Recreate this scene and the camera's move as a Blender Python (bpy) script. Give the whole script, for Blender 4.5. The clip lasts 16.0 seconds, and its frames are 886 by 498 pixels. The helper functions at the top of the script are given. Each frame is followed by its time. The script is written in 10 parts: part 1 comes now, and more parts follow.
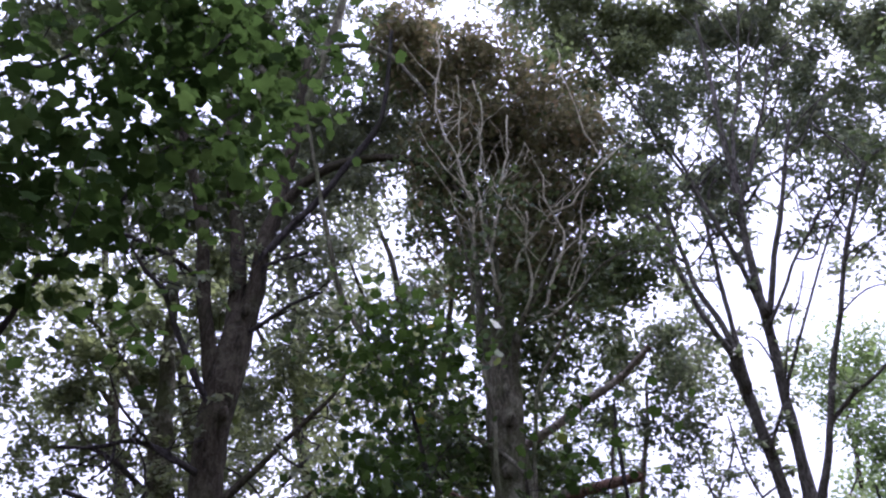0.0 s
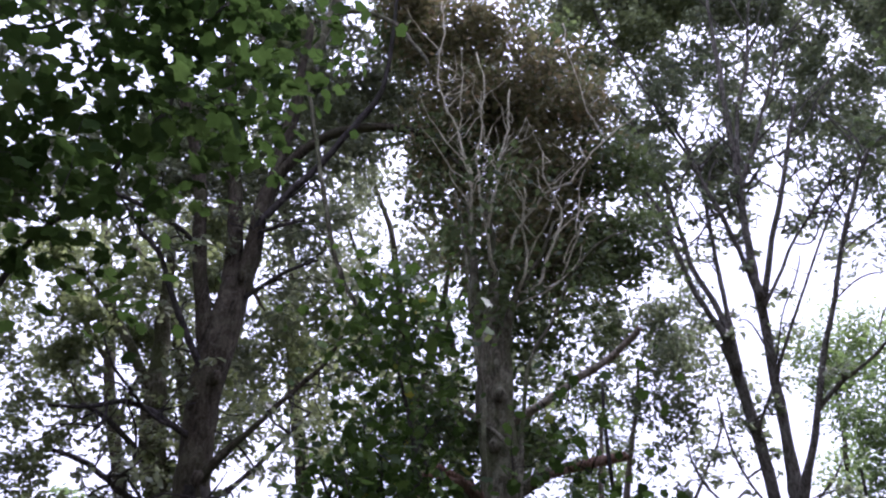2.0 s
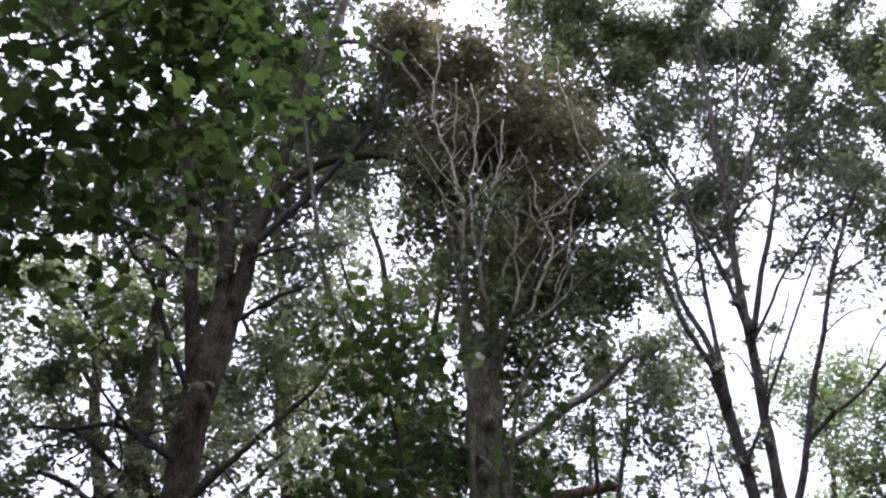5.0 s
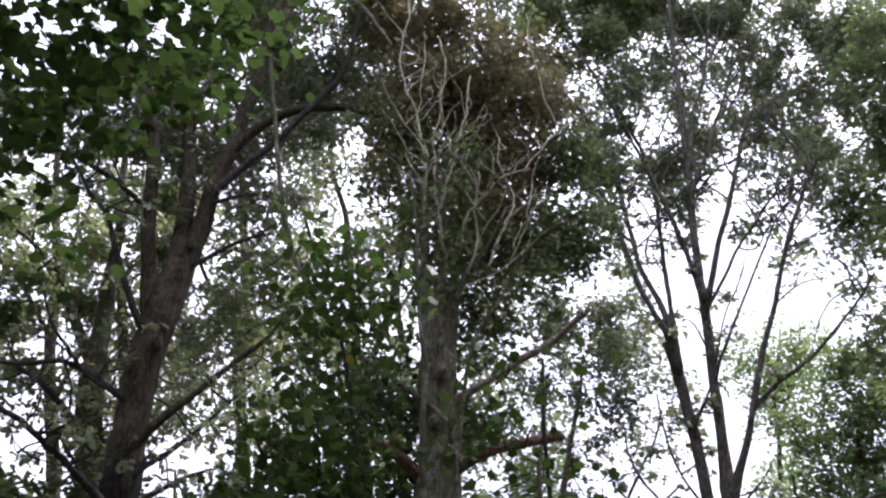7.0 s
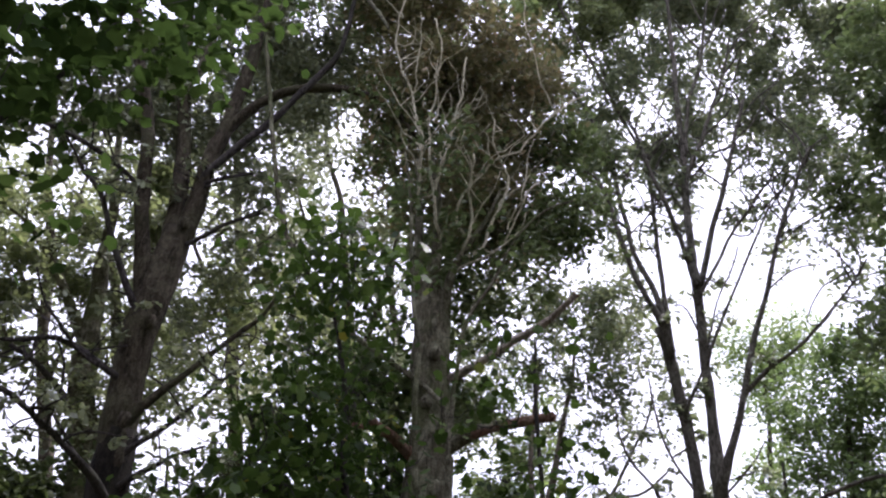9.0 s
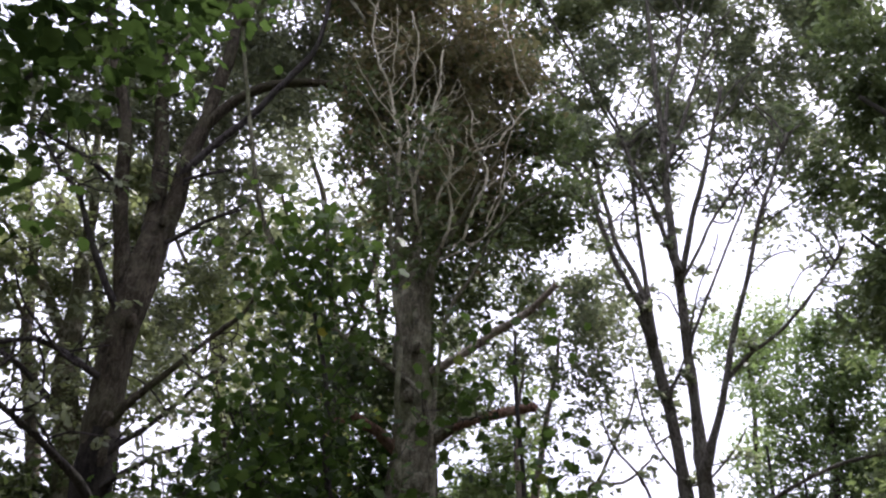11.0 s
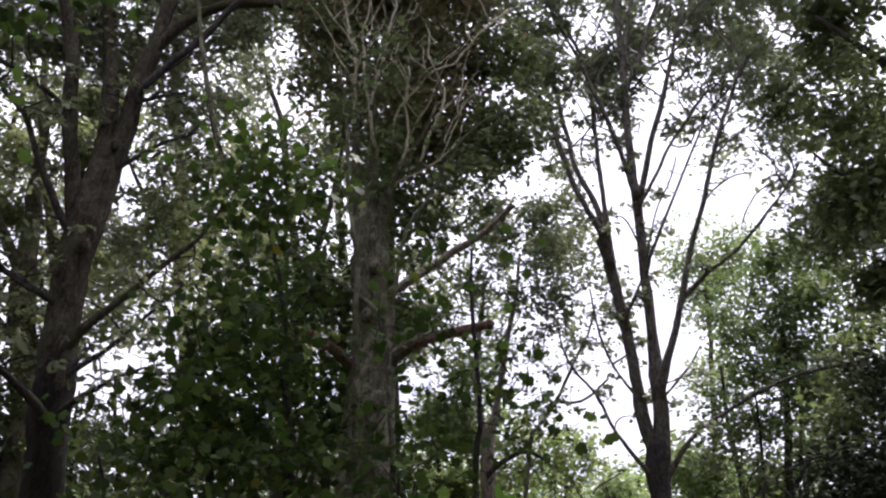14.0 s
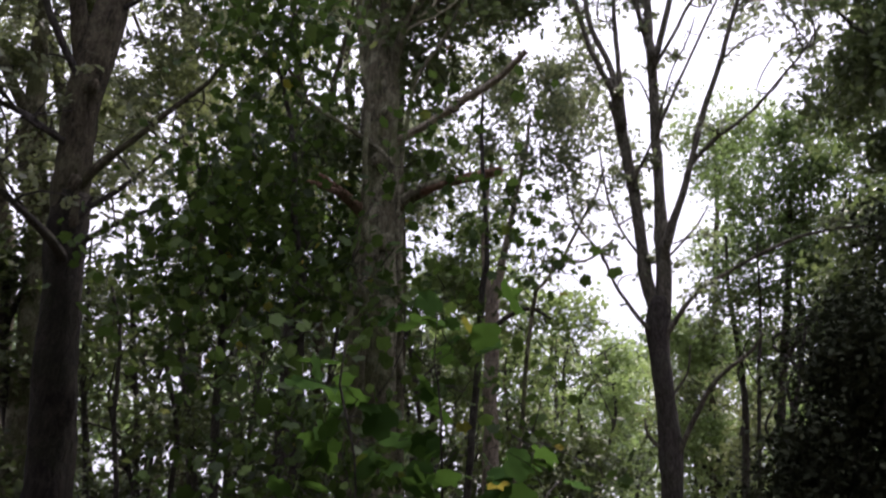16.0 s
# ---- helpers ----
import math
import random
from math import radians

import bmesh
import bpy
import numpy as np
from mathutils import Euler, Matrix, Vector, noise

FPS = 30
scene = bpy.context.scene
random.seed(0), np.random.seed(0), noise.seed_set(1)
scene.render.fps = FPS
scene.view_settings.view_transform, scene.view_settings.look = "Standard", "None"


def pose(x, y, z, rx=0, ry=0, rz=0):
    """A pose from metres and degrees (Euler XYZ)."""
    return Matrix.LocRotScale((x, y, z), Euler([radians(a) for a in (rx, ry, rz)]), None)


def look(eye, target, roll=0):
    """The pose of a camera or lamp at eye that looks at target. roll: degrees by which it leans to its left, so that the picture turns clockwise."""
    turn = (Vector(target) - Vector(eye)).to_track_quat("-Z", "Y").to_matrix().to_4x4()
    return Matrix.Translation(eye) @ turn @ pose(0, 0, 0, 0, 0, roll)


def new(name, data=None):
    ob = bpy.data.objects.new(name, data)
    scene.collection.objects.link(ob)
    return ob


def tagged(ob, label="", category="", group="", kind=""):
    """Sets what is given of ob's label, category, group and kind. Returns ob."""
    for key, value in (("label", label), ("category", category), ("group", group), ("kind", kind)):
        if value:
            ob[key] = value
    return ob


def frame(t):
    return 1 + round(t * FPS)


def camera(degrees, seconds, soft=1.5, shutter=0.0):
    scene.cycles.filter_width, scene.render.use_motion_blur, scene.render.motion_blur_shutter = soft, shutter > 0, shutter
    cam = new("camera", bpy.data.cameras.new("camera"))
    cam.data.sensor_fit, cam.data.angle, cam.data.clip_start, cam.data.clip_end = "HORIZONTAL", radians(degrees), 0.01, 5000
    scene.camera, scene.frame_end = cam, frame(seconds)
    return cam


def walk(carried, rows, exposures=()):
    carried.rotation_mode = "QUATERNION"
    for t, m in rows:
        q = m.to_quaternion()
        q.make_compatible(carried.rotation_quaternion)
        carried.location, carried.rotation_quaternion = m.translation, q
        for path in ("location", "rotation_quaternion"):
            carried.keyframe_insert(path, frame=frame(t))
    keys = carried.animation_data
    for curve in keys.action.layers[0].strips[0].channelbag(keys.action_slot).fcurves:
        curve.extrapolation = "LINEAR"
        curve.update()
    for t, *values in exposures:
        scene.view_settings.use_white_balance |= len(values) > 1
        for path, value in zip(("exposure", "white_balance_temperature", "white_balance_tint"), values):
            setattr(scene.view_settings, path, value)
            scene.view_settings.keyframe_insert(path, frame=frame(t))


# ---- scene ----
cam = camera(55.0, 16.0, soft=2.2, shutter=0.4)
walk(cam, [
    (0, pose(-0, -0, 1.8, 123, 0.42, 0.27)),
    (0.5, pose(-0.019, -0.009, 1.813, 122.2, 0.2, -0.41)),
    (1, pose(-0.015, -0.019, 1.835, 122.06, 0.35, -0.75)),
    (1.5, pose(0.005, -0.042, 1.851, 121.52, -0.69, -0.95)),
    (2, pose(0.045, -0.038, 1.86, 120.67, -1.43, -0.77)),
    (2.5, pose(0.058, -0.036, 1.858, 120.78, -1.43, 0.25)),
    (3, pose(0.03, -0.07, 1.832, 120.61, -3.93, 1.3)),
    (3.5, pose(0.039, -0.038, 1.848, 121.42, -3.13, -0.44)),
    (4, pose(0.03, -0.046, 1.846, 123.09, -2.17, -0.78)),
    (6.5, pose(0.081, 0.043, 1.647, 122.93, -2.63, -4.25)),
    (7, pose(0.122, 0.053, 1.628, 121.38, -2.81, -4.89)),
    (7.5, pose(0.133, 0.073, 1.615, 120.67, -2.76, -5.42)),
    (8, pose(0.139, 0.088, 1.589, 120.42, -2.71, -5.78)),
    (8.5, pose(0.131, 0.087, 1.569, 120.66, -3.18, -5.57)),
    (11, pose(0.2, 0.058, 1.58, 120.07, -1.76, -5.62)),
    (11.5, pose(0.246, 0.067, 1.545, 118.39, -1.19, -6.34)),
    (12, pose(0.237, 0.117, 1.492, 116.57, -1.04, -6.83)),
    (12.5, pose(0.261, 0.105, 1.507, 117.08, -0.41, -6.86)),
    (13, pose(0.281, 0.121, 1.468, 117.04, 0, -7.26)),
    (13.5, pose(0.291, 0.117, 1.465, 116.52, 0.65, -7.06)),
    (14, pose(0.28, 0.113, 1.469, 115.84, -0.26, -7.4)),
    (14.5, pose(0.276, 0.134, 1.387, 114.55, -1.47, -7.16)),
    (15, pose(0.281, 0.17, 1.328, 112.25, -2.27, -7.63)),
    (15.5, pose(0.28, 0.185, 1.271, 110.98, -2.06, -8.12)),
    (16, pose(0.28, 0.197, 1.195, 108, -1.71, -7.47))
], exposures=[
    (0, 0.98, 5340, 36), (4, 1.05, 5600, 31), (8, 1.08, 5850, 27), (11.5, 1.03, 5960, 26), (12.1, 0.81, 5980, 26), (13, 0.78, 6000, 26), (16, 0.75, 6180, 26)
])

# ---- sky and sun: bright hazy day, thin white cloud ----
SUN_ELEVATION, SUN_AZIMUTH = radians(58), radians(48)
world = bpy.data.worlds.new("sky")
scene.world = world
world.use_nodes = True
wn = world.node_tree.nodes
wl = world.node_tree.links
wn.clear()
w_out = wn.new("ShaderNodeOutputWorld")
w_bg = wn.new("ShaderNodeBackground")
w_sky = wn.new("ShaderNodeTexSky")
w_sky.sky_type = "NISHITA"
w_sky.sun_disc = False
w_sky.sun_elevation = SUN_ELEVATION
w_sky.sun_rotation = SUN_AZIMUTH
w_sky.dust_density = 3.0
w_co = wn.new("ShaderNodeTexCoord")
w_noise = wn.new("ShaderNodeTexNoise")
w_noise.inputs["Scale"].default_value = 2.6
w_noise.inputs["Detail"].default_value = 6.0
w_ramp = wn.new("ShaderNodeValToRGB")
w_ramp.color_ramp.elements[0].position = 0.30
w_ramp.color_ramp.elements[0].color = (0.62, 0.62, 0.62, 1)
w_ramp.color_ramp.elements[1].position = 0.58
w_ramp.color_ramp.elements[1].color = (1, 1, 1, 1)
w_mix = wn.new("ShaderNodeMix")
w_mix.data_type = "RGBA"
w_mix.inputs[7].default_value = (9.2, 9.4, 10.1, 1)
wl.new(w_co.outputs["Generated"], w_noise.inputs["Vector"])
wl.new(w_noise.outputs["Fac"], w_ramp.inputs["Fac"])
wl.new(w_ramp.outputs["Color"], w_mix.inputs[0])
wl.new(w_sky.outputs["Color"], w_mix.inputs[6])
# brighter overhead than near the horizon, as under thin cloud
w_sep = wn.new("ShaderNodeSeparateXYZ")
w_up = wn.new("ShaderNodeMapRange")
w_up.inputs["From Min"].default_value = 0.0
w_up.inputs["From Max"].default_value = 1.0
w_up.inputs["To Min"].default_value = 0.72
w_up.inputs["To Max"].default_value = 1.6
w_shade = wn.new("ShaderNodeMix")
w_shade.data_type, w_shade.blend_type = "RGBA", "MULTIPLY"
w_shade.inputs[0].default_value = 1.0
wl.new(w_co.outputs["Generated"], w_sep.inputs[0])
wl.new(w_sep.outputs["Z"], w_up.inputs["Value"])
wl.new(w_mix.outputs[2], w_shade.inputs[6])
wl.new(w_up.outputs["Result"], w_shade.inputs[7])
wl.new(w_shade.outputs[2], w_bg.inputs["Color"])
w_bg.inputs["Strength"].default_value = 0.1
wl.new(w_bg.outputs["Background"], w_out.inputs["Surface"])
sun = new("sun", bpy.data.lights.new("sun", "SUN"))
sun.data.energy = 5.0
sun.data.angle = radians(5)
sun.data.color = (1.0, 0.95, 0.86)
SUN_DIR = Vector((math.sin(SUN_AZIMUTH) * math.cos(SUN_ELEVATION), math.cos(SUN_AZIMUTH) * math.cos(SUN_ELEVATION), math.sin(SUN_ELEVATION)))
sun.matrix_world = look(SUN_DIR * 50, (0, 0, 0))


# ---- materials ----
def ramp_node(nodes, stops):
    r = nodes.new("ShaderNodeValToRGB")
    while len(r.color_ramp.elements) < len(stops):
        r.color_ramp.elements.new(0.5)
    for e, (p, c) in zip(r.color_ramp.elements, stops):
        e.position, e.color = p, (*c, 1)
    return r


def bark(name, dark, mid, pale, lichen=0.35, furrow=26.0, moss=(0.05, 0.06, 0.025), moss_share=0.35):
    """Rough bark: short broken ridges, knots, blotches of pale lichen and moss, fine grain."""
    m = bpy.data.materials.new(name)
    m.use_nodes = True
    n, l = m.node_tree.nodes, m.node_tree.links
    b = n["Principled BSDF"]
    b.inputs["Roughness"].default_value = 0.92
    b.inputs["Specular IOR Level"].default_value = 0.15
    co = n.new("ShaderNodeTexCoord")
    mp = n.new("ShaderNodeMapping")
    mp.inputs["Scale"].default_value = (1, 1, 0.34)

    def grain(scale, detail, vector, rough=0.6, twist=0.0):
        t = n.new("ShaderNodeTexNoise")
        t.inputs["Scale"].default_value = scale
        t.inputs["Detail"].default_value = detail
        t.inputs["Roughness"].default_value = rough
        t.inputs["Distortion"].default_value = twist
        l.new(vector, t.inputs["Vector"])
        return t.outputs["Fac"]

    def blend(share, under, over):
        x = n.new("ShaderNodeMix")
        x.data_type = "RGBA"
        l.new(share, x.inputs[0])
        l.new(under, x.inputs[6])
        x.inputs[7].default_value = (*over, 1)
        return x.outputs[2]

    l.new(co.outputs["Object"], mp.inputs["Vector"])
    ridge = grain(furrow, 6, mp.outputs["Vector"], 0.68, 1.2)
    blot = grain(5.5, 8, co.outputs["Object"], 0.72)
    patch = grain(2.1, 6, co.outputs["Object"], 0.65)
    fine = grain(70.0, 3, co.outputs["Object"], 0.6)
    r1 = ramp_node(n, [(0.38, dark), (0.62, mid)])
    l.new(ridge, r1.inputs["Fac"])
    r2 = ramp_node(n, [(0.50, (0, 0, 0)), (0.62, (lichen, lichen, lichen))])
    l.new(blot, r2.inputs["Fac"])
    r3 = ramp_node(n, [(0.46, (0, 0, 0)), (0.66, (moss_share, moss_share, moss_share))])
    l.new(patch, r3.inputs["Fac"])
    colour = blend(r3.outputs["Color"], blend(r2.outputs["Color"], r1.outputs["Color"], pale), moss)
    r4 = ramp_node(n, [(0.3, (0.6, 0.6, 0.6)), (0.7, (1.25, 1.25, 1.25))])
    l.new(fine, r4.inputs["Fac"])
    mul = n.new("ShaderNodeMix")
    mul.data_type, mul.blend_type = "RGBA", "MULTIPLY"
    mul.inputs[0].default_value = 1.0
    l.new(colour, mul.inputs[6])
    l.new(r4.outputs["Color"], mul.inputs[7])
    l.new(mul.outputs[2], b.inputs["Base Color"])
    bump = n.new("ShaderNodeBump")
    bump.inputs["Strength"].default_value = 0.9
    bump.inputs["Distance"].default_value = 0.032
    l.new(ridge, bump.inputs["Height"])
    l.new(bump.outputs["Normal"], b.inputs["Normal"])
    return m


def foliage(name, stops, through_light=0.35, glow=(0.16, 0.24, 0.03), gloss=0.4):
    """Leaves: each its own tint, blotched, dull gloss, and light that shines through the blade."""
    m = bpy.data.materials.new(name)
    m.use_nodes = True
    n, l = m.node_tree.nodes, m.node_tree.links
    b = n["Principled BSDF"]
    b.inputs["Roughness"].default_value = 0.5
    b.inputs["Specular IOR Level"].default_value = gloss
    geo = n.new("ShaderNodeNewGeometry")
    r = ramp_node(n, stops)
    info = n.new("ShaderNodeObjectInfo")
    pick = n.new("ShaderNodeMath")
    pick.operation = "ADD"
    l.new(geo.outputs["Random Per Island"], pick.inputs[0])
    l.new(info.outputs["Random"], pick.inputs[1])
    wrap = n.new("ShaderNodeMath")
    wrap.operation = "FRACT"
    l.new(pick.outputs["Value"], wrap.inputs[0])
    l.new(wrap.outputs["Value"], r.inputs["Fac"])
    co = n.new("ShaderNodeTexCoord")
    big = n.new("ShaderNodeTexNoise")
    big.inputs["Scale"].default_value = 0.9
    big.inputs["Detail"].default_value = 4
    l.new(co.outputs["Object"], big.inputs["Vector"])
    v = n.new("ShaderNodeMapRange")
    v.inputs["From Min"].default_value = 0.3
    v.inputs["From Max"].default_value = 0.7
    v.inputs["To Min"].default_value = 0.65
    v.inputs["To Max"].default_value = 1.35
    l.new(big.outputs["Fac"], v.inputs["Value"])
    hsv = n.new("ShaderNodeHueSaturation")
    l.new(v.outputs["Result"], hsv.inputs["Value"])
    l.new(r.outputs["Color"], hsv.inputs["Color"])
    l.new(hsv.outputs["Color"], b.inputs["Base Color"])
    tr = n.new("ShaderNodeBsdfTranslucent")
    tint = n.new("ShaderNodeMix")
    tint.data_type = "RGBA"
    tint.inputs[0].default_value = 0.55
    l.new(hsv.outputs["Color"], tint.inputs[6])
    tint.inputs[7].default_value = (*glow, 1)
    l.new(tint.outputs[2], tr.inputs["Color"])
    ms = n.new("ShaderNodeMixShader")
    ms.inputs["Fac"].default_value = through_light
    l.new(b.outputs["BSDF"], ms.inputs[1])
    l.new(tr.outputs["BSDF"], ms.inputs[2])
    l.new(ms.outputs["Shader"], n["Material Output"].inputs["Surface"])
    return m


leaf_evergreen = foliage("evergreen_leaves", [(0.0, (0.0343, 0.0396, 0.0277)), (0.6, (0.0580, 0.0660, 0.0416)), (1.0, (0.0870, 0.0975, 0.0609))], 0.1, (0.0343, 0.0580, 0.0249), 0.0)
leaf_shoot = foliage("shoot_leaves", [(0.0, (0.0244, 0.0511, 0.0159)), (0.975, (0.0511, 0.1024, 0.0244)), (1.0, (0.4263, 0.3410, 0.0511))], 0.35, (0.0767, 0.1535, 0.0208), 0.0)
bark_grey = bark("grey_bark", (0.0170, 0.0138, 0.0090), (0.0760, 0.0620, 0.0414), (0.1500, 0.1340, 0.0900), 0.5, 24.0, (0.0620, 0.0640, 0.0288), 0.55)
# near-black bark for the forked tree below its upper trunk
bark_lower = bark("lower_trunk_bark", (0.007, 0.006, 0.005), (0.026, 0.021, 0.017), (0.060, 0.052, 0.040), 0.3, 20.0, (0.022, 0.026, 0.012), 0.4)
bark_pale = bark("pale_bark", (0.0366, 0.0329, 0.0207), (0.1586, 0.1440, 0.0976), (0.3660, 0.3538, 0.2501), 0.6, 20.0, (0.1037, 0.1220, 0.0488), 0.75)
bark_dark = bark("dark_bark", (0.0228, 0.0204, 0.0190), (0.0813, 0.0685, 0.0634), (0.1399, 0.1372, 0.1221), 0.2)
bark_grey_pale = bark("weathered_bark", (0.1020, 0.0816, 0.0648), (0.3240, 0.2700, 0.2160), (0.5040, 0.4560, 0.3720), 0.4)
bark_dead = bark("dead_wood", (0.28, 0.25, 0.17), (0.68, 0.63, 0.46), (0.76, 0.72, 0.56), 0.5, 40.0, (0.34, 0.36, 0.18), 0.3)
bark_bleached = bark("bleached_limb", (0.15, 0.12, 0.095), (0.46, 0.39, 0.31), (0.60, 0.54, 0.44), 0.4)
bark_red = bark("stripped_wood", (0.10, 0.052, 0.036), (0.30, 0.170, 0.120), (0.38, 0.29, 0.22), 0.35, 34.0)
leaf_fan = foliage("fan_tree_leaves", [(0.0, (0.0846, 0.0983, 0.0680)), (0.5, (0.1404, 0.1612, 0.1046)), (0.9, (0.2018, 0.2267, 0.1328)), (1.0, (0.2606, 0.2468, 0.1434))], 0.4, (0.3098, 0.3788, 0.1580))
leaf_oak = foliage("oak_leaves", [(0.0, (0.0913, 0.1015, 0.0684)), (0.5, (0.1504, 0.1673, 0.1053)), (0.85, (0.2018, 0.2250, 0.1270)), (1.0, (0.2364, 0.2390, 0.1393))], 0.33, (0.2873, 0.3432, 0.1505))
leaf_green = foliage("green_leaves", [(0.0, (0.1029, 0.1261, 0.0647)), (0.6, (0.1743, 0.2084, 0.0980)), (1.0, (0.2556, 0.2884, 0.1315))], 0.38, (0.2744, 0.3218, 0.1086))
leaf_maple = foliage("maple_leaves", [(0.0, (0.0302, 0.0496, 0.0175)), (0.6, (0.0496, 0.0821, 0.0271)), (1.0, (0.0786, 0.1173, 0.0379))], 0.28, (0.0679, 0.1240, 0.0213), 0.0)
# leaf colour kept dark to carry the shade of the understory
leaf_shaded = foliage("shaded_leaves", [(0.0, (0.0494, 0.0653, 0.0289)), (0.6, (0.0845, 0.1107, 0.0437)), (1.0, (0.1316, 0.1588, 0.0591))], 0.3, (0.1267, 0.1841, 0.0430))
leaf_ivy = foliage("ivy_leaves", [(0.0, (0.0533, 0.0696, 0.0364)), (0.6, (0.0991, 0.1272, 0.0588)), (1.0, (0.1715, 0.2040, 0.0896))], 0.34, (0.2159, 0.3000, 0.0840), 0.3)
leaf_vine = foliage("vine_leaves", [(0.0, (0.0184, 0.0310, 0.0114)), (0.45, (0.0414, 0.0713, 0.0207)), (0.8, (0.0828, 0.1323, 0.0352)), (0.985, (0.1323, 0.1955, 0.0538)), (1.0, (0.4140, 0.3105, 0.0373))], 0.34, (0.1150, 0.2012, 0.0310), 0.12)
leaf_brown = foliage("brown_leaves", [(0.0, (0.1013, 0.0940, 0.0523)), (0.35, (0.1817, 0.1646, 0.0870)), (0.65, (0.1362, 0.1600, 0.0642)), (0.9, (0.2453, 0.2160, 0.1141)), (1.0, (0.3452, 0.2365, 0.1336))], 0.28, (0.3086, 0.2674, 0.1141), 0.3)
leaf_fresh = foliage("fresh_leaves", [(0.0, (0.0577, 0.0887, 0.0380)), (0.6, (0.0996, 0.1483, 0.0589)), (1.0, (0.1448, 0.2011, 0.0809))], 0.4, (0.1975, 0.2885, 0.0759))
leaf_light = foliage("light_leaves", [(0.0, (0.1216, 0.1714, 0.0690)), (0.6, (0.1958, 0.2704, 0.1023)), (1.0, (0.2775, 0.3535, 0.1518))], 0.42, (0.3363, 0.4540, 0.1247))
bark_fan = bark("fan_tree_bark", (0.0435, 0.0389, 0.0315), (0.1707, 0.1520, 0.1256), (0.3100, 0.3039, 0.2453), 0.3)

# ---- building: limbs, twigs, leaves ----
class Tree:
    def __init__(self, name, label, wood, at, category="tree", group="woodland trees"):
        self.thing = tagged(new(name), label, category, group)
        self.thing.location = (at[0], at[1], 0)
        self.at = Vector((at[0], at[1], 0))
        self.wood = wood
        self.nodes = []
        self.bough = None
        self.clumps = []


def part(name, mesh, material, tree, label="", kind=""):
    mesh.materials.append(material)
    ob = new(name, mesh)
    ob.parent = tree.thing
    return tagged(ob, label, kind=kind)


def spline(pts, step):
    """Points on a smooth curve through (x, y, z, r) rows, about a step apart."""
    p = np.array(pts, float)
    q = np.vstack([2 * p[0] - p[1], p, 2 * p[-1] - p[-2]])
    out = []
    for i in range(1, len(q) - 2):
        a, b, c, d = q[i - 1], q[i], q[i + 1], q[i + 2]
        k = max(2, int(np.linalg.norm((c - b)[:3]) / step))
        for s in np.arange(k) / k:
            out.append(0.5 * (2 * b + (c - a) * s + (2 * a - 5 * b + 4 * c - d) * s * s + (3 * b - a - 3 * c + d) * s ** 3))
    out.append(p[-1])
    out = np.array(out)
    out[:, 3] = np.maximum(out[:, 3], 0.002)
    return out


def tube(path, sides, rough=0.0, seed=0.0):
    """Vertices and faces of a tube along (x, y, z, r) rows, closed at both ends."""
    xyz, rad = path[:, :3], path[:, 3]
    tan = np.gradient(xyz, axis=0)
    tan /= np.linalg.norm(tan, axis=1, keepdims=True) + 1e-9
    ref = np.array([0.0, 1.0, 0.0]) if abs(tan[:, 2]).mean() > 0.6 else np.array([0.0, 0.0, 1.0])
    u = np.cross(tan, ref)
    u /= np.linalg.norm(u, axis=1, keepdims=True) + 1e-9
    v = np.cross(tan, u)
    verts, faces = [], []
    for i in range(len(xyz)):
        for k in range(sides):
            a = 2 * math.pi * k / sides
            way = u[i] * math.cos(a) + v[i] * math.sin(a)
            r = rad[i]
            if rough:
                r *= 1 + rough * noise.noise(Vector(xyz[i] * 2.2 + way * 1.4) + Vector((seed, 0, 0))) + rough * 0.6 * noise.noise(Vector(xyz[i] * 9.0 + way * 5.0))
            verts.append(tuple(xyz[i] + way * r))
    for i in range(len(xyz) - 1):
        for k in range(sides):
            a, b = i * sides + k, i * sides + (k + 1) % sides
            faces.append((a, b, b + sides, a + sides))
    faces.append(tuple(range(sides - 1, -1, -1)))
    faces.append(tuple(range((len(xyz) - 1) * sides, len(xyz) * sides)))
    return verts, faces


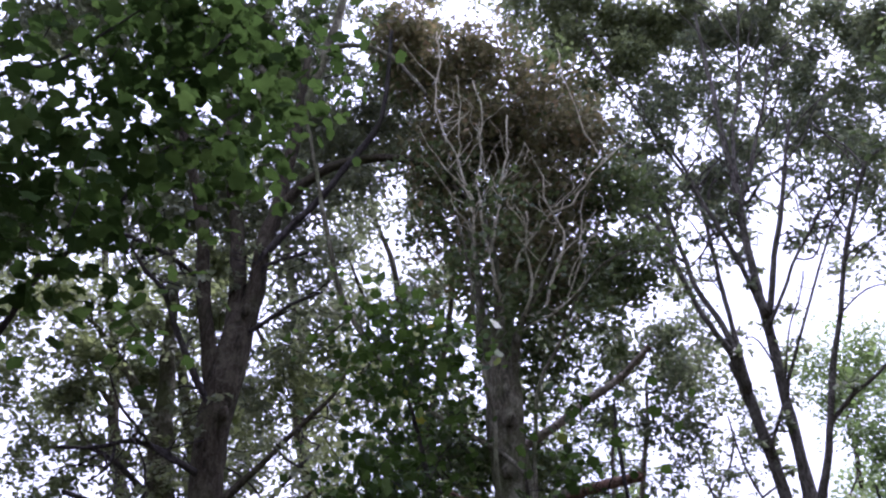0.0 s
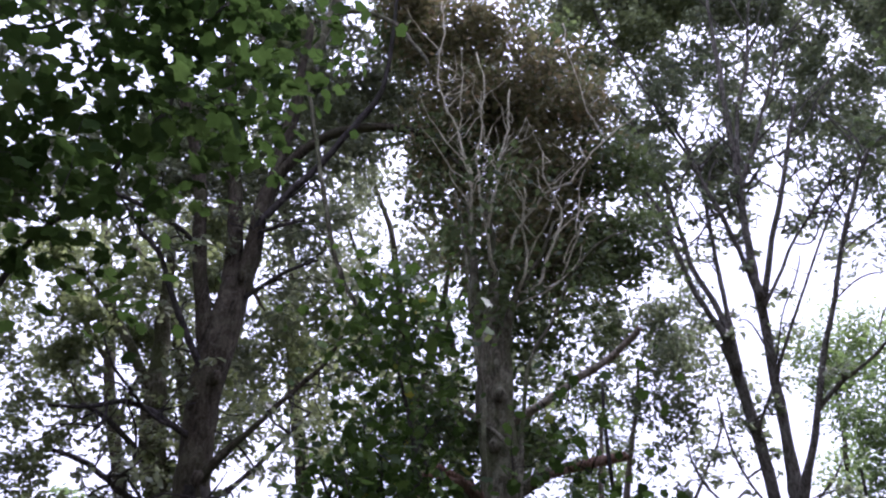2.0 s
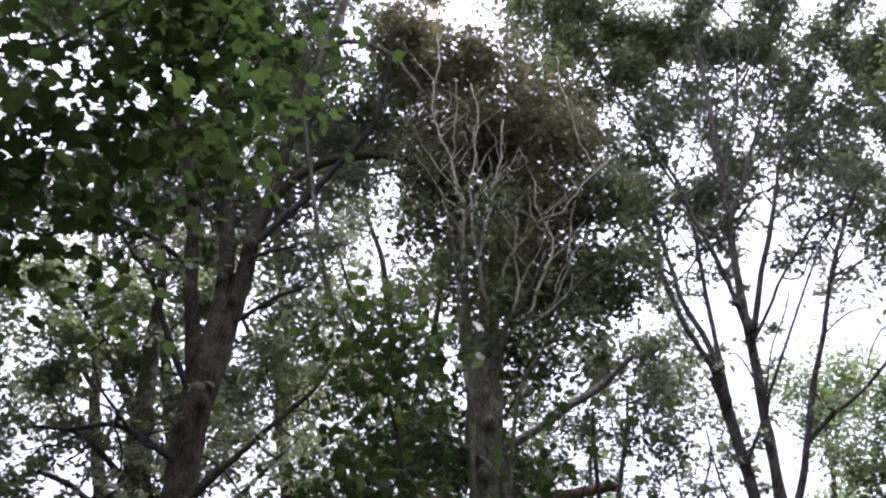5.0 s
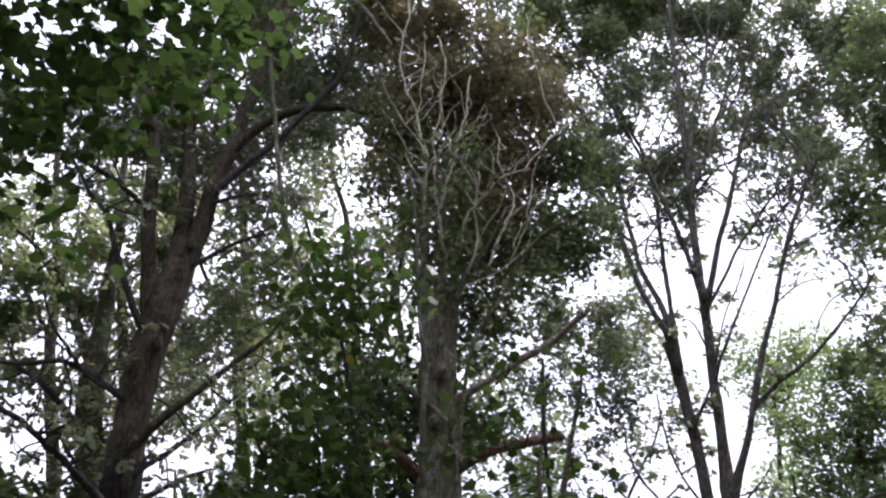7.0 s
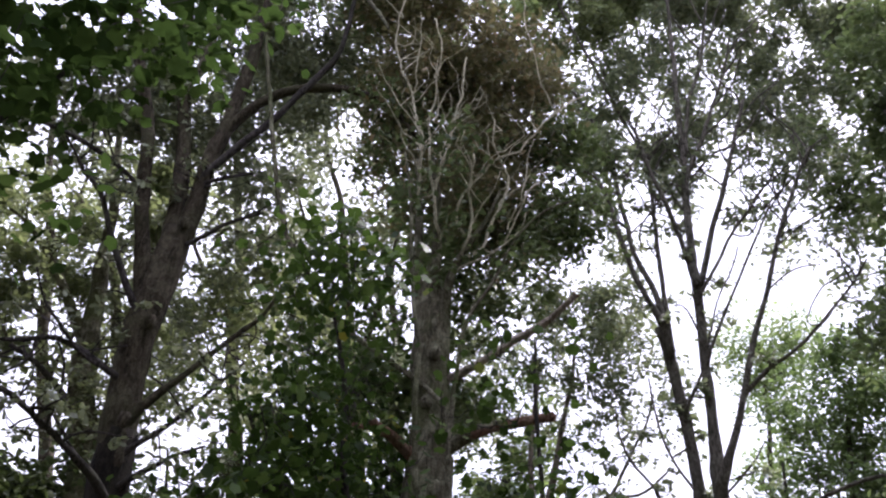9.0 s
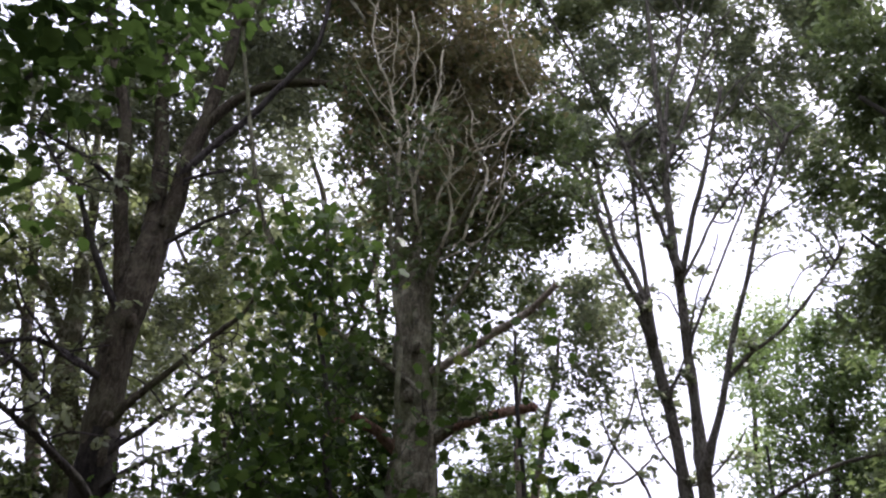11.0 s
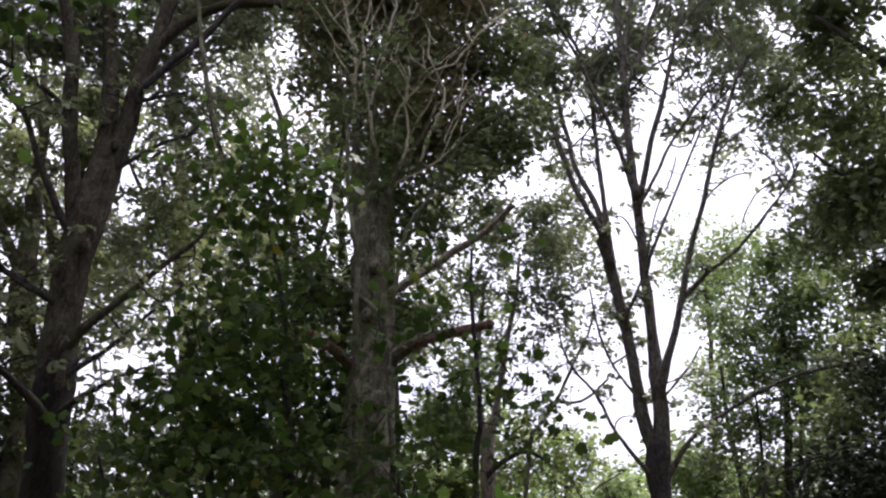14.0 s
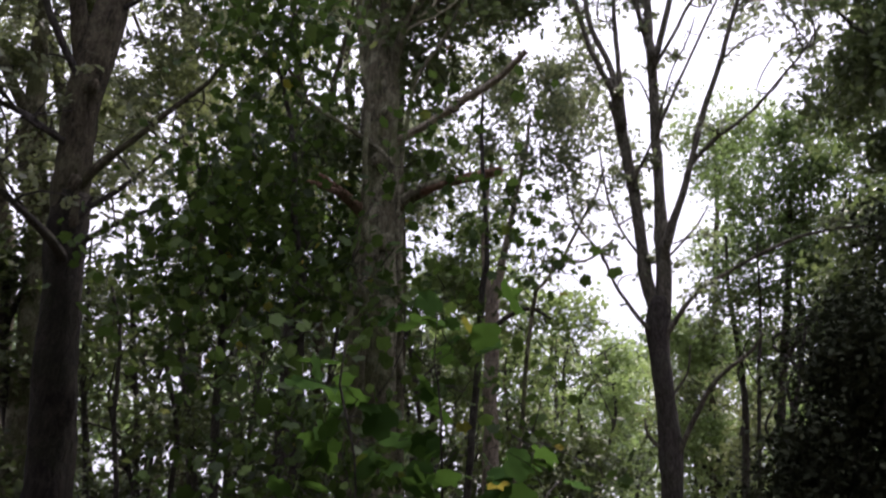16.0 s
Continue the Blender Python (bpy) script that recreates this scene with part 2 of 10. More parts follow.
def limb(tree, name, pts, label="", material=None, wander=0.02):
    """A trunk, limb or twig of a tree through the given (x, y, z, r) rows."""
    step = 0.12 if pts[0][3] > 0.04 else 0.09
    if tree.nodes:
        # grow out of the stem that stands nearest, so that no end shows on the bark
        wood = np.array(tree.nodes)
        away = np.linalg.norm(wood[:, :3] + np.array(tree.at) - np.array(pts[0][:3]), axis=1)
        away[(wood[:, 3] < pts[0][3]) | (wood[:, 2] > pts[0][2] - 0.02)] = 9
        k = int(away.argmin())
        if 0.03 < away[k] < 0.4:
            heart = wood[k, :3] + np.array(tree.at)
            first = (heart + 2 * np.array(pts[0][:3])) / 3
            pts = [(*heart, min(pts[0][3] * 1.1, wood[k, 3] * 0.9)), (*first, pts[0][3])] + list(pts[1:])
    path = spline(pts, step)
    s = len(tree.nodes) * 0.37
    for row in path[1:]:
        p = Vector(row[:3])
        row[:3] += np.array(noise.noise_vector(p * 1.7 + Vector((s, 0, 0)))) * wander + np.array(noise.noise_vector(p * 6.0)) * wander * 0.5
    path[:, :3] -= np.array(tree.at)
    big = max(q[3] for q in pts)
    verts, faces = tube(path, 14 if big > 0.09 else (9 if big > 0.03 else 6), 0.21 if big > 0.05 else 0.12, s)
    me = bpy.data.meshes.new(name)
    me.from_pydata(verts, [], faces)
    me.polygons.foreach_set("use_smooth", [True] * len(faces))
    tree.nodes.extend([tuple(q) for q in path[::2]])
    ob = part(name, me, material or tree.wood, tree, label)
    if name == "twig" and tree.bough:
        ob.parent = tree.bough
    elif name != "twig":
        tree.bough = ob
    return ob


def broken_end(tree, x, y, z, r, toward, label):
    """The raw, splintered end of the last limb, a jagged cap of bare wood."""
    rng = np.random.default_rng(int(abs(x * 1000)))
    way = Vector(toward).normalized()
    u = way.orthogonal().normalized()
    v = way.cross(u)
    ring = [Vector((x, y, z)) - tree.at + (u * math.cos(a) + v * math.sin(a)) * r * 1.03 for a in np.arange(12) * math.pi / 6]
    spikes = [q * 1.0 + way * r * float(rng.uniform(0.1, 1.5)) for q in ring]
    verts = [tuple(q) for q in ring] + [tuple(q) for q in spikes] + [tuple(Vector((x, y, z)) - tree.at + way * r * 0.25)]
    faces = [(k, (k + 1) % 12, 12 + (k + 1) % 12, 12 + k) for k in range(12)] + [(12 + k, 12 + (k + 1) % 12, 24) for k in range(12)]
    me = bpy.data.meshes.new("broken_end")
    me.from_pydata(verts, [], faces)
    ob = part("broken_end", me, bark_red, tree, label)
    ob.parent = tree.bough


def knot(tree, x, y, z, r, trunk):
    """A low burl of bark over an old branch scar, grown into the trunk's side."""
    verts, faces = [], []
    for j in range(7):
        b = math.pi * (j + 0.5) / 7 - math.pi / 2
        for i in range(12):
            a = 2 * math.pi * i / 12
            d = Vector((math.cos(a) * math.cos(b), math.sin(a) * math.cos(b), math.sin(b)))
            k = r * (1 + 0.35 * noise.noise(d * 1.7 + Vector((x * 3, y, z))))
            verts.append((x - tree.at.x + d.x * k * 0.8, y - tree.at.y + d.y * k * 0.55, z + d.z * k * 1.2))
    for j in range(6):
        for i in range(12):
            faces.append((j * 12 + i, j * 12 + (i + 1) % 12, (j + 1) * 12 + (i + 1) % 12, (j + 1) * 12 + i))
    faces.append(tuple(range(11, -1, -1)))
    faces.append(tuple(range(72, 84)))
    me = bpy.data.meshes.new("knot")
    me.from_pydata(verts, [], faces)
    me.polygons.foreach_set("use_smooth", [True] * len(faces))
    ob = part("knot", me, tree.wood, tree, "low rounded burl in the bark")
    ob.parent = trunk


def clump(tree, x, y, z, rx, ry, rz, leaves):
    tree.clumps.append((x - tree.at.x, y - tree.at.y, z, rx, ry, rz, leaves))


def side_twigs(tree, low, high, thick, count, length, seed, leaves=0, material=None):
    """Crooked fine twigs, most of them forked, out of the thinner wood between two heights; some bear a small tuft."""
    rng = np.random.default_rng(seed)
    wood = [q for q in tree.nodes if low < q[2] < high and thick[0] < q[3] < thick[1]]
    for i in rng.permutation(len(wood))[:count]:
        x, y, z, r = wood[i]
        at = np.array([x, y, z]) + np.array(tree.at)
        way = np.array([rng.normal(0, 1), rng.normal(0, 0.6), rng.normal(0.35, 0.6)])
        way /= np.linalg.norm(way)
        long = length * rng.uniform(0.5, 1.3)
        r0 = min(r * 0.6, 0.011)
        rows = [(*at, r0)]
        for k in (1, 2, 3):
            way = way + rng.normal(0, 0.28, 3)
            way /= np.linalg.norm(way)
            at = at + way * long / 3
            rows.append((*at, r0 * (1 - 0.24 * k)))
        limb(tree, "twig", rows, material=material, wander=0.03)
        if rng.uniform() < 0.75:
            fork = np.array(rows[1][:3])
            side = way + rng.normal(0, 0.7, 3)
            side *= long * 0.45 / np.linalg.norm(side)
            limb(tree, "twig", [(*fork, r0 * 0.7), (*(fork + side * 0.5 + rng.normal(0, 0.03, 3)), r0 * 0.5), (*(fork + side), r0 * 0.3)], material=material, wander=0.03)
        if leaves and rng.uniform() < 0.7:
            clump(tree, *at, 0.05, 0.05, 0.04, leaves)
            clump(tree, *rows[2][:3], 0.03, 0.03, 0.03, leaves)


def clumps(tree, rows):
    """Round tufts of leaves: x, y, z, radius and the number of leaves."""
    for x, y, z, r, n in rows:
        clump(tree, x, y, z, r, r, r * 0.85, n)


LEAF_SHAPES = {
    # a small oval blade, folded a little on its midrib
    "oval": ([(0, 0, 0), (0.33, 0.36, 0.06), (0.28, 0.72, 0.06), (0.02, 1.05, -0.1), (-0.36, 0.5, 0.08)],
             [(0, 1, 2), (0, 2, 3), (0, 3, 4)]),
    # a long oak blade with shallow lobes
    "oak": ([(0, 0, 0), (0.13, 0.25, 0.02), (0.28, 0.47, 0.05), (0.19, 0.62, 0.0), (0.27, 0.80, 0.03), (0.02, 1.05, -0.08), (-0.26, 0.78, 0.03), (-0.17, 0.60, 0.0), (-0.29, 0.45, 0.05), (-0.10, 0.24, 0.02)],
            [(0, 1, 9), (1, 2, 8), (1, 8, 9), (2, 3, 7), (2, 7, 8), (3, 4, 6), (3, 6, 7), (4, 5, 6)]),
    # a plain pointed blade for the far woods
    "pointed": ([(0, 0, 0), (0.36, 0.5, 0.08), (0, 1, -0.05), (-0.36, 0.5, 0.08)], [(0, 1, 2), (0, 2, 3)]),
    # a broad blade with five shallow lobes
    "lobed": ([(0, 0.05, 0), (0.22, -0.10, 0.02), (0.50, 0.08, 0.0), (0.52, 0.34, 0.04), (0.64, 0.56, -0.03), (0.42, 0.76, 0.04), (0.14, 0.84, 0.03), (0, 1.06, -0.1),
               (-0.16, 0.82, 0.03), (-0.40, 0.78, 0.04), (-0.62, 0.58, -0.03), (-0.50, 0.34, 0.04), (-0.52, 0.10, 0.0), (-0.22, -0.10, 0.02), (0, 0.40, 0.0)],
              [(i, (i + 1) % 14, 14) for i in range(14)]),
}


def scatter(rng, centres, sizes, flat):
    """Leaf frames: three axes for each centre, the blade lying loosely level."""
    n = len(centres)
    up = rng.normal(0, flat, (n, 3))
    up[:, 2] += 1.0
    up /= np.linalg.norm(up, axis=1, keepdims=True)
    yaw = rng.uniform(0, 2 * math.pi, n)
    y = np.stack([np.cos(yaw), np.sin(yaw), rng.normal(-0.45, 0.35, n)], 1)
    y -= up * (y * up).sum(1, keepdims=True)
    y /= np.linalg.norm(y, axis=1, keepdims=True)
    x = np.cross(y, up)
    return x * sizes[:, None], y * sizes[:, None], up * sizes[:, None]


def crown(tree, leaf, size, material, seed, per_spray=16, spread=0.12, flat=0.75, bunch=8, twig_r=0.006, name="crown", label="", singles=0):
    """Grows twigs from the limbs out into the tree's clumps and hangs sprays of leaves on them."""
    rng = np.random.default_rng(seed)
    sprays, tight = [], []
    for cx, cy, cz, rx, ry, rz, n in tree.clumps:
        # each clump draws its own numbers, so that one can change without the others
        rng = np.random.default_rng([seed, int(cx * 100) + 5000, int(cz * 100) + 5000])
        k = max(1, int(round(n / per_spray)))
        boughs = max(1, int(round(k / bunch)))
        d = rng.normal(0, 1, (boughs, 3))
        d /= np.linalg.norm(d, axis=1, keepdims=True)
        d *= rng.uniform(0, 1, (boughs, 1)) ** 0.42
        heart = np.array([cx, cy, cz]) + d * np.array([rx, ry, rz])
        pick = rng.integers(0, boughs, k)
        # small tufts keep close to their twig
        snug = 0.42 if rx < 0.06 else 1.0
        tight += [snug] * k
        sprays.append(heart[pick] + np.clip(rng.normal(0, 1, (k, 3)), -1.8, 1.8) * np.array([1.0, 1.0, 0.75]) * spread * 1.7 * snug)
    tree.clumps.clear()
    sprays = np.vstack(sprays)
    rng = np.random.default_rng(seed)
    # twigs: each spray reaches the nearest wood there is by then
    wood = np.array([q[:3] for q in tree.nodes])
    near = np.array([np.linalg.norm(wood - s, axis=1).min() for s in sprays])
    verts, faces = [], []
    grown = np.zeros((len(wood) + 3 * len(sprays), 3))
    grown[:len(wood)] = wood
    count = len(wood)
    for i in np.argsort(near):
        s = sprays[i]
        dist = np.linalg.norm(grown[:count] - s, axis=1)
        a = grown[int(dist.argmin())]
        length = dist.min()
        mid = (a + s) / 2 + rng.normal(0, 0.09 * length + 0.01, 3) + np.array([0, 0, 0.05 * length])
        q1 = (a + mid) / 2 + rng.normal(0, 0.02, 3)
        r0 = min(twig_r * (0.7 + 0.8 * length), twig_r * 2.2)
        path = np.array([(*a, r0), (*q1, r0 * 0.85), (*mid, r0 * 0.7), (*s, r0 * 0.35)]) if length > 0.25 else np.array([(*a, r0), (*mid, r0 * 0.7), (*s, r0 * 0.35)])
        v, f = tube(path, 3)
        o = len(verts)
        verts += v
        faces += [tuple(o + c for c in face) for face in f]
        for p in (q1, mid, s):
            grown[count] = p
            count += 1
    me = bpy.data.meshes.new("branchwork")
    me.from_pydata(verts, [], faces)
    part("branchwork", me, tree.wood, tree, kind="stuff")
    # leaves round each spray
    n = len(sprays) * per_spray
    at = np.repeat(sprays, per_spray, axis=0) + np.clip(rng.normal(0, 1, (n, 3)), -1.7, 1.7) * np.array([spread, spread, spread * 0.75]) * np.repeat(tight, per_spray)[:, None]
    s = size * rng.uniform(0.55, 1.3, n)
    ax, ay, az = scatter(rng, at, s, flat)
    ax *= rng.uniform(0.7, 1.15, (n, 1))
    az *= rng.uniform(-1.5, 3.0, (n, 1))
    shape, tris = LEAF_SHAPES[leaf]
    shape = np.array(shape, float)
    if singles:
        # the leaves that reach furthest into the clearing are objects of their own
        order = np.argsort(at[:, 1] - at[:, 0])
        blade = bpy.data.meshes.new("leaf")
        blade.from_pydata([tuple(q) for q in shape], [], tris)
        blade.polygons.foreach_set("use_smooth", [True] * len(tris))
        blade.materials.append(material)
        for i in order[:singles]:
            ob = new("leaf", blade)
            ob.parent = tree.thing
            ob.matrix_local = Matrix(((ax[i][0], ay[i][0], az[i][0], at[i][0]), (ax[i][1], ay[i][1], az[i][1], at[i][1]), (ax[i][2], ay[i][2], az[i][2], at[i][2]), (0, 0, 0, 1)))
        rest = order[singles:]
        at, ax, ay, az, n = at[rest], ax[rest], ay[rest], az[rest], len(rest)
        if not n:
            return
    pts = at[:, None, :] + shape[None, :, 0:1] * ax[:, None] + shape[None, :, 1:2] * ay[:, None] + shape[None, :, 2:3] * az[:, None]
    k = len(shape)
    loops = (np.array(tris)[None] + (np.arange(n) * k)[:, None, None]).reshape(-1)
    me = bpy.data.meshes.new(name)
    me.vertices.add(n * k)
    me.vertices.foreach_set("co", pts.reshape(-1))
    m = len(loops) // 3
    me.loops.add(m * 3)
    me.loops.foreach_set("vertex_index", loops.astype(np.int32))
    me.polygons.add(m)
    me.polygons.foreach_set("loop_start", np.arange(m, dtype=np.int32) * 3)
    me.polygons.foreach_set("use_smooth", np.ones(m, dtype=bool))
    me.update(calc_edges=True)
    part(name, me, material, tree, label, kind="stuff")


# ---- ground: one rolling sheet of leaf litter out to the horizon ----
def soil(name):
    m = bpy.data.materials.new(name)
    m.use_nodes = True
    n, l = m.node_tree.nodes, m.node_tree.links
    b = n["Principled BSDF"]
    b.inputs["Roughness"].default_value = 0.95
    co = n.new("ShaderNodeTexCoord")
    a = n.new("ShaderNodeTexNoise")
    a.inputs["Scale"].default_value = 24
    a.inputs["Detail"].default_value = 8
    l.new(co.outputs["Object"], a.inputs["Vector"])
    r = ramp_node(n, [(0.32, (0.012, 0.009, 0.005)), (0.5, (0.035, 0.024, 0.012)), (0.66, (0.06, 0.042, 0.02))])
    l.new(a.outputs["Fac"], r.inputs["Fac"])
    l.new(r.outputs["Color"], b.inputs["Base Color"])
    bump = n.new("ShaderNodeBump")
    bump.inputs["Strength"].default_value = 0.8
    l.new(a.outputs["Fac"], bump.inputs["Height"])
    l.new(bump.outputs["Normal"], b.inputs["Normal"])
    return m


def ground():
    me = bpy.data.meshes.new("ground")
    edges = sorted({s * v for v in (0, 1.5, 3, 4.5, 6, 8, 10, 12, 15, 18, 22, 27, 33, 40, 50, 70, 110, 200, 500, 1500) for s in (1, -1)})
    verts = [(x, y, 0 if max(abs(x), abs(y)) > 45 else -0.05 + 0.06 * noise.noise(Vector((x * 0.3, y * 0.3, 0)))) for y in edges for x in edges]
    k = len(edges)
    me.from_pydata(verts, [], [(j * k + i, j * k + i + 1, (j + 1) * k + i + 1, (j + 1) * k + i) for j in range(k - 1) for i in range(k - 1)])
    me.materials.append(soil("leaf_litter"))
    tagged(new("ground", me), "brown leaf litter on the woodland floor", "ground", kind="structure")


ground()

forked_tree = Tree("tree", "grey forked tree with tall stems and dense oak foliage", bark_grey, (-1.75, 7.21), "tree", "woodland trees")
limb(forked_tree, "trunk", [(-1.755, 7.209, -0.1, 0.23), (-1.784, 7.2, 0.487, 0.199), (-1.814, 7.191, 1.392, 0.184), (-1.886, 7.169, 2.065, 0.176), (-1.921, 7.158, 2.507, 0.172), (-1.949, 7.149, 2.966, 0.16), (-1.987, 7.136, 3.442, 0.157), (-2.003, 7.131, 3.72, 0.146)], "near-black bark on the lower trunk", material=bark_lower)
forked_tree_trunk = limb(forked_tree, "upper_trunk", [(-1.985, 7.137, 3.5, 0.15), (-1.998, 7.133, 3.66, 0.153), (-2.014, 7.128, 3.94, 0.14), (-2.05, 7.116, 4.456, 0.143), (-2.013, 7.064, 4.789, 0.153), (-1.974, 7.075, 5.116, 0.151), (-1.938, 7.086, 5.41, 0.148), (-1.918, 7.092, 5.654, 0.133)])
limb(forked_tree, "limb", [(-2.03, 7.058, 4.719, 0.079), (-2.118, 6.991, 5.125, 0.075), (-2.173, 6.933, 5.438, 0.071), (-2.245, 6.869, 5.88, 0.067), (-2.328, 6.799, 6.473, 0.063), (-2.443, 6.715, 6.945, 0.059), (-2.595, 6.613, 7.418, 0.055), (-2.724, 6.517, 7.922, 0.05), (-2.855, 6.416, 8.529, 0.039)])
limb(forked_tree, "limb", [(-1.945, 7.084, 5.253, 0.092), (-1.984, 7.147, 5.649, 0.089), (-2.031, 7.207, 6.133, 0.078), (-2.122, 7.254, 6.779, 0.073), (-2.269, 7.281, 7.535, 0.067), (-2.406, 7.31, 8.279, 0.068), (-2.495, 7.354, 8.839, 0.063), (-2.648, 7.373, 9.789, 0.049)])
limb(forked_tree, "limb", [(-1.917, 7.092, 5.26, 0.098), (-1.879, 7.115, 5.548, 0.099), (-1.842, 7.137, 5.816, 0.093), (-1.82, 7.155, 6.122, 0.086), (-1.813, 7.168, 6.471, 0.082), (-1.728, 7.203, 6.993, 0.076), (-1.668, 7.23, 7.571, 0.069), (-1.627, 7.251, 7.999, 0.065), (-1.619, 7.265, 8.437, 0.054), (-1.59, 7.283, 9.275, 0.039)])
limb(forked_tree, "limb", [(-1.776, 7.184, 6.804, 0.054), (-1.55, 7.161, 7.16, 0.055), (-1.296, 7.136, 7.408, 0.052), (-0.961, 7.117, 7.561, 0.049), (-0.546, 7.09, 7.586, 0.043), (-0.236, 7.035, 7.456, 0.036), (0.016, 6.965, 7.227, 0.027), (0.24, 6.887, 6.865, 0.017)])
limb(forked_tree, "limb", [(-1.844, 7.113, 6.278, 0.04), (-1.568, 7.097, 6.643, 0.038), (-1.285, 7.073, 6.997, 0.036), (-1.042, 7.031, 7.322, 0.036), (-0.797, 6.982, 7.707, 0.034), (-0.649, 6.914, 7.986, 0.028), (-0.598, 6.834, 8.412, 0.026), (-0.555, 6.752, 9.123, 0.02)], material=bark_dark)
limb(forked_tree, "limb", [(-2.18, 7.326, 7.745, 0.045), (-2.164, 7.383, 8.088, 0.05), (-2.16, 7.437, 8.527, 0.055), (-2.174, 7.485, 9.026, 0.05), (-2.18, 7.535, 9.657, 0.037)], material=bark_pale)
limb(forked_tree, "limb", [(-1.316, 6.875, 8.876, 0.04), (-1.15, 6.783, 8.939, 0.03), (-0.885, 6.702, 8.851, 0.026), (-0.559, 6.616, 8.601, 0.025), (-0.335, 6.511, 8.2, 0.021), (-0.153, 6.398, 7.81, 0.015)], material=bark_pale)
limb(forked_tree, "limb", [(-1.442, 6.85, 8.085, 0.044), (-1.385, 6.841, 8.579, 0.055), (-1.286, 6.84, 8.974, 0.053), (-1.208, 6.834, 9.381, 0.048), (-1.162, 6.822, 9.752, 0.042), (-1.123, 6.808, 10.555, 0.03)], material=bark_pale)
limb(forked_tree, "limb", [(-2.003, 7.067, 3.679, 0.061), (-1.881, 7.051, 3.852, 0.048), (-1.663, 7.059, 4.111, 0.035), (-1.45, 7.059, 4.345, 0.028), (-1.207, 7.059, 4.601, 0.023), (-0.998, 7.046, 4.834, 0.018), (-0.859, 7.016, 5.094, 0.013)])
limb(forked_tree, "limb", [(-1.984, 7.072, 3.449, 0.033), (-1.821, 7.058, 3.583, 0.027), (-1.646, 7.043, 3.724, 0.022), (-1.49, 7.019, 3.873, 0.02), (-1.296, 7.001, 4.08, 0.015), (-1.059, 6.985, 4.349, 0.01)], material=bark_dark)
limb(forked_tree, "limb", [(-1.971, 7.076, 3.213, 0.035), (-1.792, 7.024, 3.301, 0.027), (-1.607, 6.97, 3.403, 0.022), (-1.439, 6.908, 3.498, 0.014), (-1.222, 6.852, 3.557, 0.01)], material=bark_dark)
limb(forked_tree, "limb", [(-1.924, 6.986, 3.163, 0.049), (-2.014, 6.854, 3.23, 0.039), (-2.168, 6.697, 3.365, 0.031), (-2.286, 6.548, 3.467, 0.026), (-2.424, 6.386, 3.553, 0.023), (-2.555, 6.222, 3.634, 0.021), (-2.734, 6.03, 3.673, 0.016)], material=bark_dark)
limb(forked_tree, "limb", [(-2.014, 7.063, 4.153, 0.036), (-2.188, 6.944, 4.18, 0.031), (-2.36, 6.819, 4.264, 0.028), (-2.552, 6.68, 4.285, 0.023), (-2.815, 6.5, 4.18, 0.017), (-3.001, 6.344, 4.14, 0.012)], material=bark_dark)
limb(forked_tree, "limb", [(-2.04, 6.95, 4.693, 0.036), (-2.171, 6.855, 4.933, 0.034), (-2.29, 6.759, 5.161, 0.032), (-2.388, 6.669, 5.372, 0.027), (-2.509, 6.568, 5.647, 0.024), (-2.66, 6.449, 5.788, 0.016), (-2.833, 6.315, 6.035, 0.011)], material=bark_dark)
limb(forked_tree, "limb", [(-1.844, 7.066, 5.457, 0.027), (-1.65, 7.016, 5.566, 0.022), (-1.458, 6.962, 5.692, 0.019), (-1.137, 6.929, 5.826, 0.011)], material=bark_dark)
limb(forked_tree, "limb", [(-1.798, 7.079, 6.237, 0.023), (-1.565, 7.038, 6.271, 0.017), (-1.321, 6.993, 6.298, 0.011)], material=bark_dark)
knot(forked_tree, -1.915, 6.94, 4.627, 0.062, forked_tree_trunk)
knot(forked_tree, -1.908, 6.886, 3.736, 0.064, forked_tree_trunk)
knot(forked_tree, -1.835, 6.96, 5.662, 0.055, forked_tree_trunk)
limb(forked_tree, "twig", [(-2.338, 6.421, 3.498, 0.014), (-2.286, 6.405, 3.77, 0.012), (-2.309, 6.36, 3.977, 0.009), (-2.404, 6.287, 4.17, 0.007)], material=bark_dark)
limb(forked_tree, "twig", [(-2.472, 6.258, 3.582, 0.014), (-2.311, 6.27, 3.565, 0.012), (-2.165, 6.273, 3.686, 0.009)], material=bark_dark)
limb(forked_tree, "twig", [(-2.571, 6.434, 3.45, 0.009), (-2.444, 6.45, 3.552, 0.009), (-2.308, 6.468, 3.482, 0.007), (-2.109, 6.506, 3.467, 0.005)], material=bark_dark)
limb(forked_tree, "twig", [(-2.418, 6.712, 4.252, 0.015), (-2.565, 6.581, 4.439, 0.013), (-2.659, 6.468, 4.577, 0.01), (-2.727, 6.365, 4.772, 0.008)], material=bark_dark)
limb(forked_tree, "twig", [(-2.618, 6.631, 4.257, 0.015), (-2.64, 6.513, 4.011, 0.012), (-2.713, 6.371, 3.854, 0.007)], material=bark_dark)
limb(forked_tree, "limb", [(-2.294, 6.864, 5.967, 0.025), (-2.426, 6.681, 6.007, 0.022), (-2.632, 6.462, 6.047, 0.022), (-2.858, 6.22, 6.05, 0.019), (-3.082, 5.963, 5.967, 0.013)], material=bark_dark)
